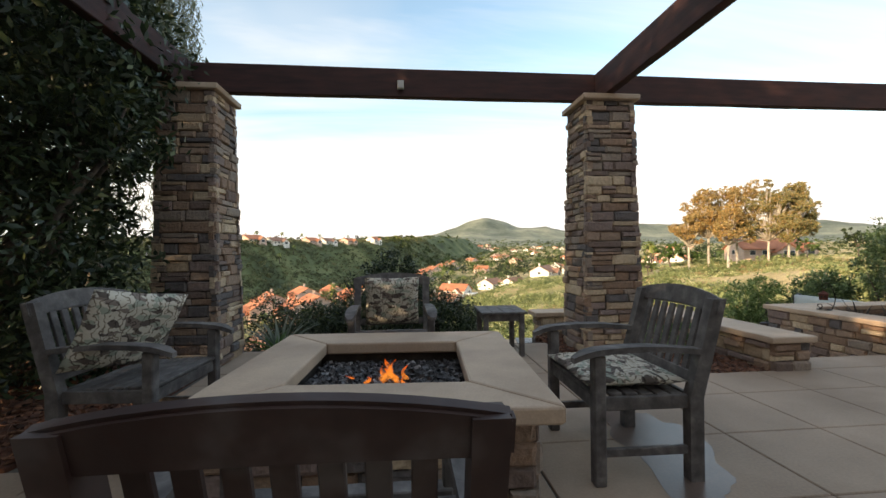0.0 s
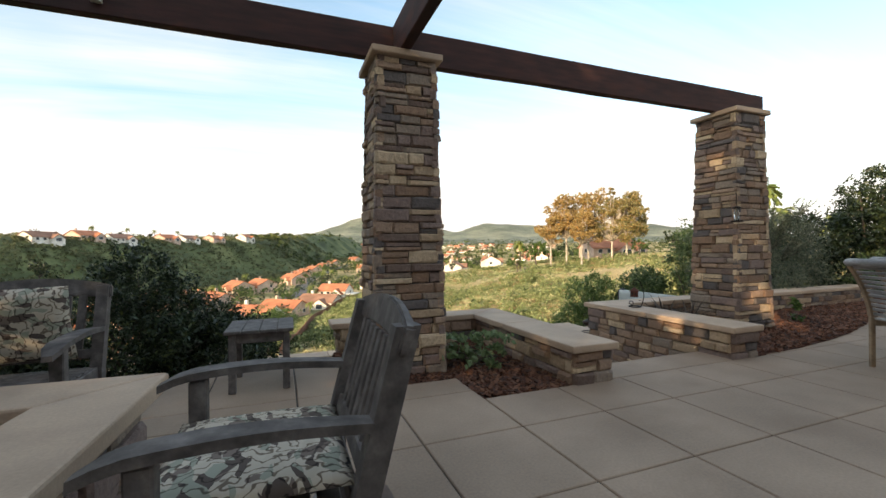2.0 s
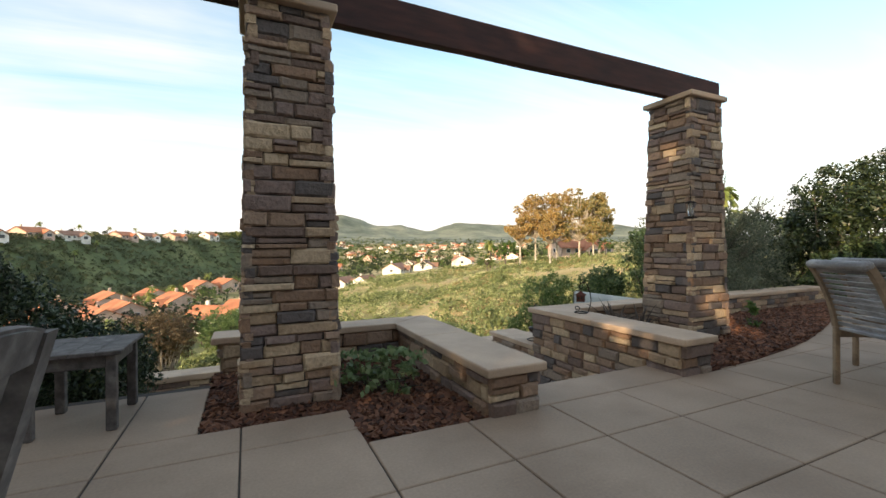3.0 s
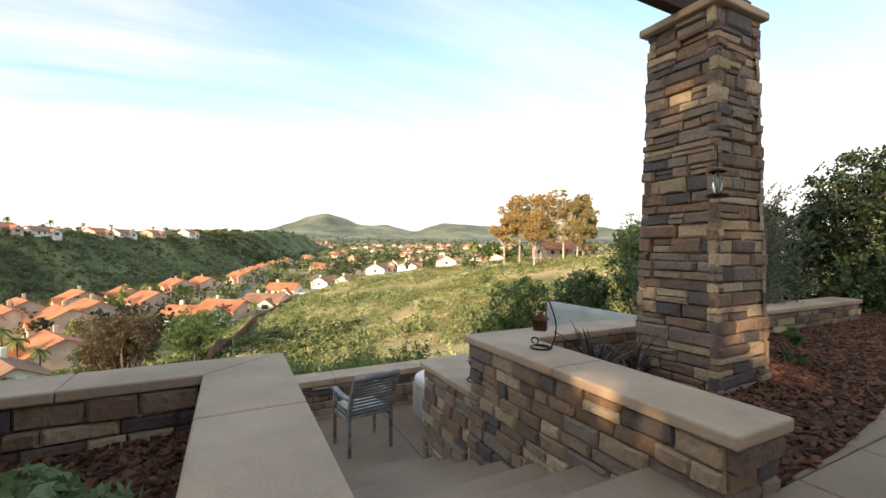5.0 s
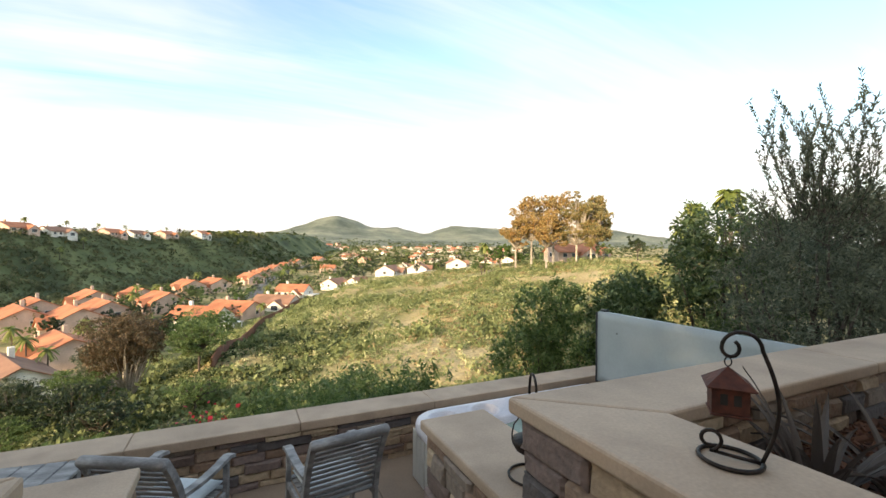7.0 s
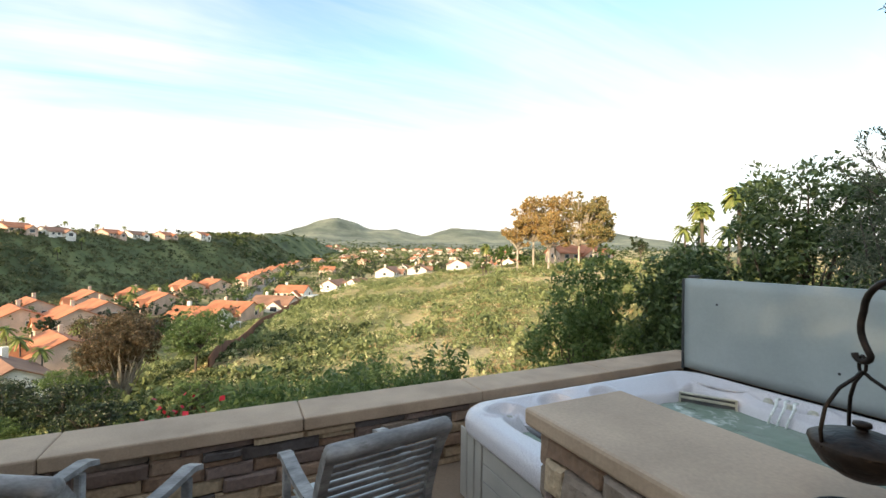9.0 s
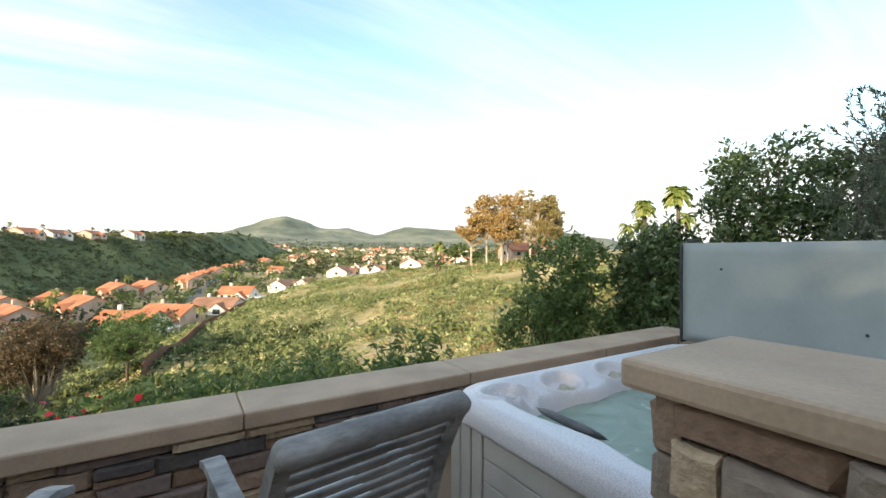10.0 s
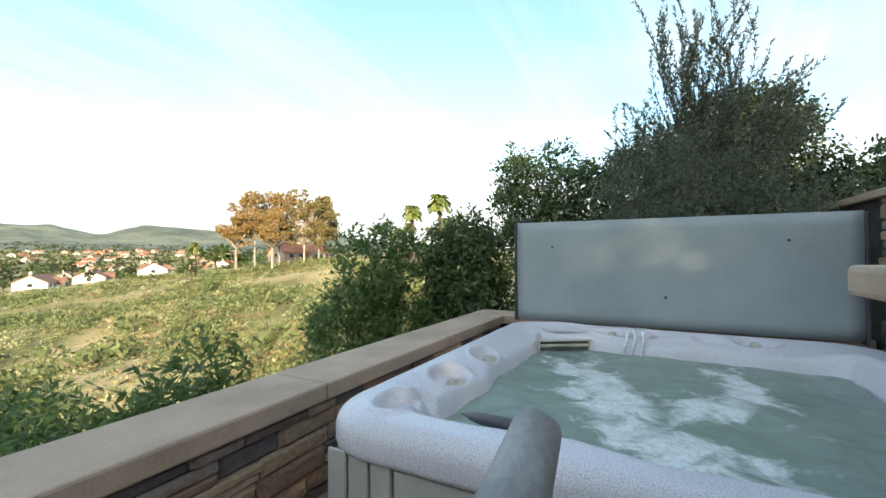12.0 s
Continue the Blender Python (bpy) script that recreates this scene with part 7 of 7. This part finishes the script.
# ---------------------------------------------------------------- scrub on the slopes
def scrub_material(name, stops, size, through_light=0.25):
    """Brush whose colour changes from bush to bush, and a little from leaf to leaf."""
    m = leaf_material(name, stops, through_light, 0.8)
    n, l = m.node_tree.nodes, m.node_tree.links
    ramp = next(q for q in n if q.bl_idname == "ShaderNodeValToRGB")
    geo = next(q for q in n if q.bl_idname == "ShaderNodeNewGeometry")
    nz, mr, mx = n.new("ShaderNodeTexNoise"), n.new("ShaderNodeMapRange"), n.new("ShaderNodeMath")
    nz.inputs["Scale"].default_value, nz.inputs["Detail"].default_value = 1.0 / size, 3.0
    mr.inputs["From Min"].default_value, mr.inputs["From Max"].default_value, mr.inputs["To Max"].default_value = 0.32, 0.68, 0.78
    mx.operation, mx.inputs[1].default_value = "MULTIPLY_ADD", 0.22
    l.new(geo.outputs["Position"], nz.inputs["Vector"])
    l.new(nz.outputs["Fac"], mr.inputs["Value"])
    l.new(geo.outputs["Random Per Island"], mx.inputs[0])
    l.new(mr.outputs["Result"], mx.inputs[2])
    l.new(mx.outputs[0], ramp.inputs["Fac"])
    return m


# Stretched ramp: cream stops stand in for sun highlights, dark ones for shadows.
SCRUB_SUN = scrub_material("sunlit_sage_scrub", [(0.0, (0.085, 0.125, 0.05)), (0.35, (0.24, 0.28, 0.12)), (0.65, (0.44, 0.44, 0.225)), (1.0, (0.66, 0.60, 0.39))], 2.2)
SCRUB_DARK = leaf_material("chaparral_scrub", [(0.0, (0.030, 0.048, 0.017)), (0.5, (0.065, 0.090, 0.030)), (1.0, (0.13, 0.145, 0.045))], 0.25, 0.8)

SCRUB_MESA = scrub_material("mesa_brush", [(0.0, (0.062, 0.072, 0.036)), (0.5, (0.125, 0.135, 0.065)), (1.0, (0.24, 0.235, 0.115))], 9.0)
SCRUB_GREEN = scrub_material("green_brush", [(0.0, (0.095, 0.13, 0.05)), (0.5, (0.18, 0.215, 0.085)), (1.0, (0.30, 0.32, 0.145))], 3.5)


def scrub(name, label, material, spots, size_lo, size_hi, quads, leaf):
    """Low clumps of leaves resting on the ground."""
    F, R = np.array(spots).T
    x, y = MID.x + FWD.x * F + RGT.x * R, MID.y + FWD.y * F + RGT.y * R
    z = height(x, y)
    n = len(F)
    s = nrng.uniform(size_lo, size_hi, n) ** 1.0 * (0.6 + 0.8 * nrng.random(n) ** 2)
    d = unit(n * quads).reshape(n, quads, 3)
    d[:, :, 2] = np.abs(d[:, :, 2]) * 0.75
    p = np.stack((x, y, z - 0.05), axis=1)[:, None, :] + d * (s[:, None, None] * nrng.uniform(0.45, 1.0, (n, quads, 1)))
    p = p.reshape(-1, 3)
    k = np.repeat(s, quads)[:, None]
    a = unit(len(p))
    b = np.cross(a, unit(len(p)))
    b /= np.linalg.norm(b, axis=1, keepdims=True) + 1e-9
    L = leaf * k
    v = np.stack((p - a * L, p + b * L * 0.6, p + a * L, p - b * L * 0.6), axis=1).reshape(-1, 3)
    me = bpy.data.meshes.new(name)
    me.from_pydata(v.tolist(), [], np.arange(4 * len(p)).reshape(-1, 4).tolist())
    return tagged(hang(name, me, material), label, "scrub", kind="stuff")


sr = np.random.default_rng(17)


def patchy(n, f_lo, f_hi, r_of, keep=0.0, power=1.0):
    out = []
    while len(out) < n:
        F = f_lo + (f_hi - f_lo) * sr.random() ** power
        lo, hi = r_of(F)
        R = sr.uniform(lo, hi)
        if noise.noise(Vector((F * 0.06, R * 0.06, 2.0))) + noise.noise(Vector((F * 0.2, R * 0.2, 5.0))) * 0.6 > keep + sr.normal(0, 0.25):
            out.append((F, R))
    return out


scrub("hill_scrub", "low sage and dry brush over the sunny hillside", SCRUB_SUN, patchy(12500, 18, 165, lambda F: (-60, 62), -0.25, 1.2), 0.45, 1.15, 30, 0.165)
scrub("hill_brush", "darker green bushes dotted over the hillside", SCRUB_GREEN, patchy(3400, 20, 160, lambda F: (-62, 60), 0.10, 1.2), 0.6, 1.5, 30, 0.18)
scrub("hill_bushes", "rounded dark green bushes on the lower hillside", SCRUB_GREEN, patchy(1500, 20, 150, lambda F: (-62, 45), 0.22, 1.1), 1.0, 2.4, 44, 0.15)
SCRUB_TAN = scrub_material("dry_brush", [(0.0, (0.22, 0.16, 0.085)), (0.5, (0.38, 0.28, 0.15)), (1.0, (0.52, 0.41, 0.24))], 2.5)
scrub("dry_brush", "dry tan and straw-coloured brush on the upper hillside", SCRUB_TAN, patchy(4200, 25, 150, lambda F: (-12, 62), 0.1, 0.9), 0.4, 1.0, 22, 0.19)
scrub("mesa_scrub", "dark chaparral covering the shaded valley side", SCRUB_MESA, patchy(11000, 110, 650, lambda F: (-155 - 0.14 * F - 75, -120 - 0.14 * F), -0.5, 1.4), 1.0, 2.6, 12, 0.32)
scrub("valley_scrub", "dark brush in the gully below the terrace", SCRUB_DARK, patchy(2600, 16, 75, lambda F: (-64, -14), -0.2, 1.0), 0.5, 1.4, 24, 0.2)
scrub("far_scrub", "far greenery over the rolling ground", SCRUB_DARK, patchy(3500, 420, 2200, lambda F: (-0.6 * F, 0.5 * F), 0.0, 1.3), 2.5, 7.0, 8, 0.45)
# ---------------------------------------------------------------- stones and slabs of the setting
def column_stones(col, cx):
    half0, half1, tall = 0.300, 0.240, 2.735
    lean = (half0 - half1) / tall
    x, y, z = cx, 4.752, -0.01
    L = 2 * half0 + 0.06
    for al, no, o in (((1, 0, 0), (0, -1, 0), (x - L / 2, y - half0, z)), ((0, -1, 0), (-1, 0, 0), (x - half0, y + L / 2, z)),
                      ((0, 1, 0), (1, 0, 0), (x + half0, y - L / 2, z)), ((-1, 0, 0), (0, 1, 0), (x + L / 2, y + half0, z))):
        face_stones(col, o, al, no, L, tall, h=(0.055, 0.115), w=(0.15, 0.36), proud=0.035, lean=lean, taper=lean)


for col, cx in COLS:
    column_stones(col, cx)


def stair_floor(y):
    if y < STEP_Y:
        return 0.0
    return max(TER, -RISE * (1 + int((y - STEP_Y) / TREAD)))


# wall beside the steps, east: face towards the steps, end, and the bed side
DROP = -TER
face_stones(wall_b, (5.24, 5.66, TER), (0, -1, 0), (-1, 0, 0), 1.96, DROP + 0.25, lambda u, v: TER + v > stair_floor(5.66 - u) - 0.08)
face_stones(wall_b, (5.22, 3.70, -0.02), (1, 0, 0), (0, -1, 0), 0.34, 0.27)
face_stones(wall_b, (5.54, 3.70, -0.05), (0, 1, 0), (1, 0, 0), 1.71, 0.30)
face_stones(wall_b, (5.54, 5.41, -0.05), (1, 0, 0), (0, -1, 0), 5.96, 0.30)
face_stones(wall_b, (11.5, 5.41, -0.3), (0, 1, 0), (1, 0, 0), 0.25, 0.55)
face_stones(wall_b, (8.7, 5.66, TER), (-1, 0, 0), (0, 1, 0), 3.0, DROP + 0.25)
face_stones(wall_b2, (5.295, 6.67, TER), (0, -1, 0), (-1, 0, 0), 1.0, DROP - 0.237)
face_stones(wall_b2, (5.665, 6.67, TER), (-1, 0, 0), (0, 1, 0), 0.39, DROP - 0.237)
face_stones(wall_b2, (5.645, 5.67, TER), (0, 1, 0), (1, 0, 0), 1.0, DROP - 0.237)
# west wall
face_stones(wall_a, (3.74, 3.70, TER), (0, 1, 0), (1, 0, 0), 1.99, DROP + 0.25, lambda u, v: TER + v > stair_floor(3.70 + u) - 0.08)
face_stones(wall_a, (3.39, 3.70, -0.02), (1, 0, 0), (0, -1, 0), 0.37, 0.27)
face_stones(wall_a, (3.41, 5.46, -0.05), (0, -1, 0), (-1, 0, 0), 1.76, 0.30)
face_stones(wall_a, (1.83, 5.46, -0.05), (1, 0, 0), (0, -1, 0), 1.58, 0.30)
face_stones(wall_a, (1.83, 5.69, -0.3), (0, -1, 0), (-1, 0, 0), 0.23, 0.55)
face_stones(wall_a, (3.38, 5.69, TER), (-1, 0, 0), (0, 1, 0), 1.55, DROP + 0.25)
face_stones(wall_a2, (3.785, 5.70, TER), (0, 1, 0), (1, 0, 0), 1.04, DROP - 0.237)
face_stones(wall_a2, (3.805, 6.74, TER), (-1, 0, 0), (0, 1, 0), 0.39, DROP - 0.237)
face_stones(wall_a2, (3.43, 6.74, TER), (0, -1, 0), (-1, 0, 0), 1.04, DROP - 0.237)
# terrace wall
face_stones(wall_c, (1.5, 8.595, TER), (1, 0, 0), (0, -1, 0), 7.24, DROP - 0.868, h=(0.055, 0.11), w=(0.2, 0.42))
face_stones(wall_c, (-2.6, 8.595, TER), (1, 0, 0), (0, -1, 0), 4.1, DROP - 0.868, h=(0.07, 0.115), w=(0.25, 0.45))

# patio slabs, laid on the scored grid
SLAB_MESH = {}


def slab_mesh(w, d):
    key = (round(w, 3), round(d, 3))
    if key not in SLAB_MESH:
        bm = bmesh.new()
        add_box(bm, (-w / 2, -d / 2, -0.05), (w / 2, d / 2, 0.0), 0.005)
        me = bpy.data.meshes.new("slab")
        bm.to_mesh(me)
        bm.free()
        me.materials.append(SLAB)
        SLAB_MESH[key] = me
    return SLAB_MESH[key]


xs = [1.362 - 0.62 * k for k in range(13, 0, -1)] + [1.362, 1.983, 2.612, 3.231, 3.848] + [3.848 + 0.625 * k for k in range(1, 15)]
ys = [3.18 - 0.642 * k for k in range(9, 0, -1)] + [3.18, 3.688]
ys_west = ys[:-1] + [3.872, 4.20, 5.08]
ys_east = ys + [4.33, 4.97]
for i in range(len(xs) - 1):
    x0, x1 = xs[i], xs[i + 1]
    rows = ys_west if x0 < 2.5 else (ys_east if x0 > 5.6 else ys)
    for j in range(len(rows) - 1):
        y0, y1 = rows[j], rows[j + 1]
        a0, a1 = x0, x1
        if x0 < 2.5 and y0 > 4.1 and x1 > 1.75:
            if x0 > 1.7:
                continue
            a1 = 1.76
        if x0 < -1.85 and y1 > 2.7:
            continue
        g = 0.0045 if abs(a1 - 1.362) > 0.01 else 0.007
        ob = new("slab", slab_mesh(a1 - a0 - 2 * g, y1 - y0 - 0.008))
        ob.parent = patio
        ob.location = ((a0 + a1) / 2, (y0 + y1) / 2, 0.0)

# fire pit stones
for k in range(4):
    a = radians(-3.2 + 90 * k)
    c, s = math.cos(a), math.sin(a)
    al, no = (c, s, 0), (s, -c, 0)
    o = (-0.045 + no[0] * 0.67 - al[0] * 0.68, 2.565 + no[1] * 0.67 - al[1] * 0.68, 0.0)
    face_stones(PIT, o, al, no, 1.36, PH - 0.08, h=(0.07, 0.13), w=(0.18, 0.34), proud=0.04)
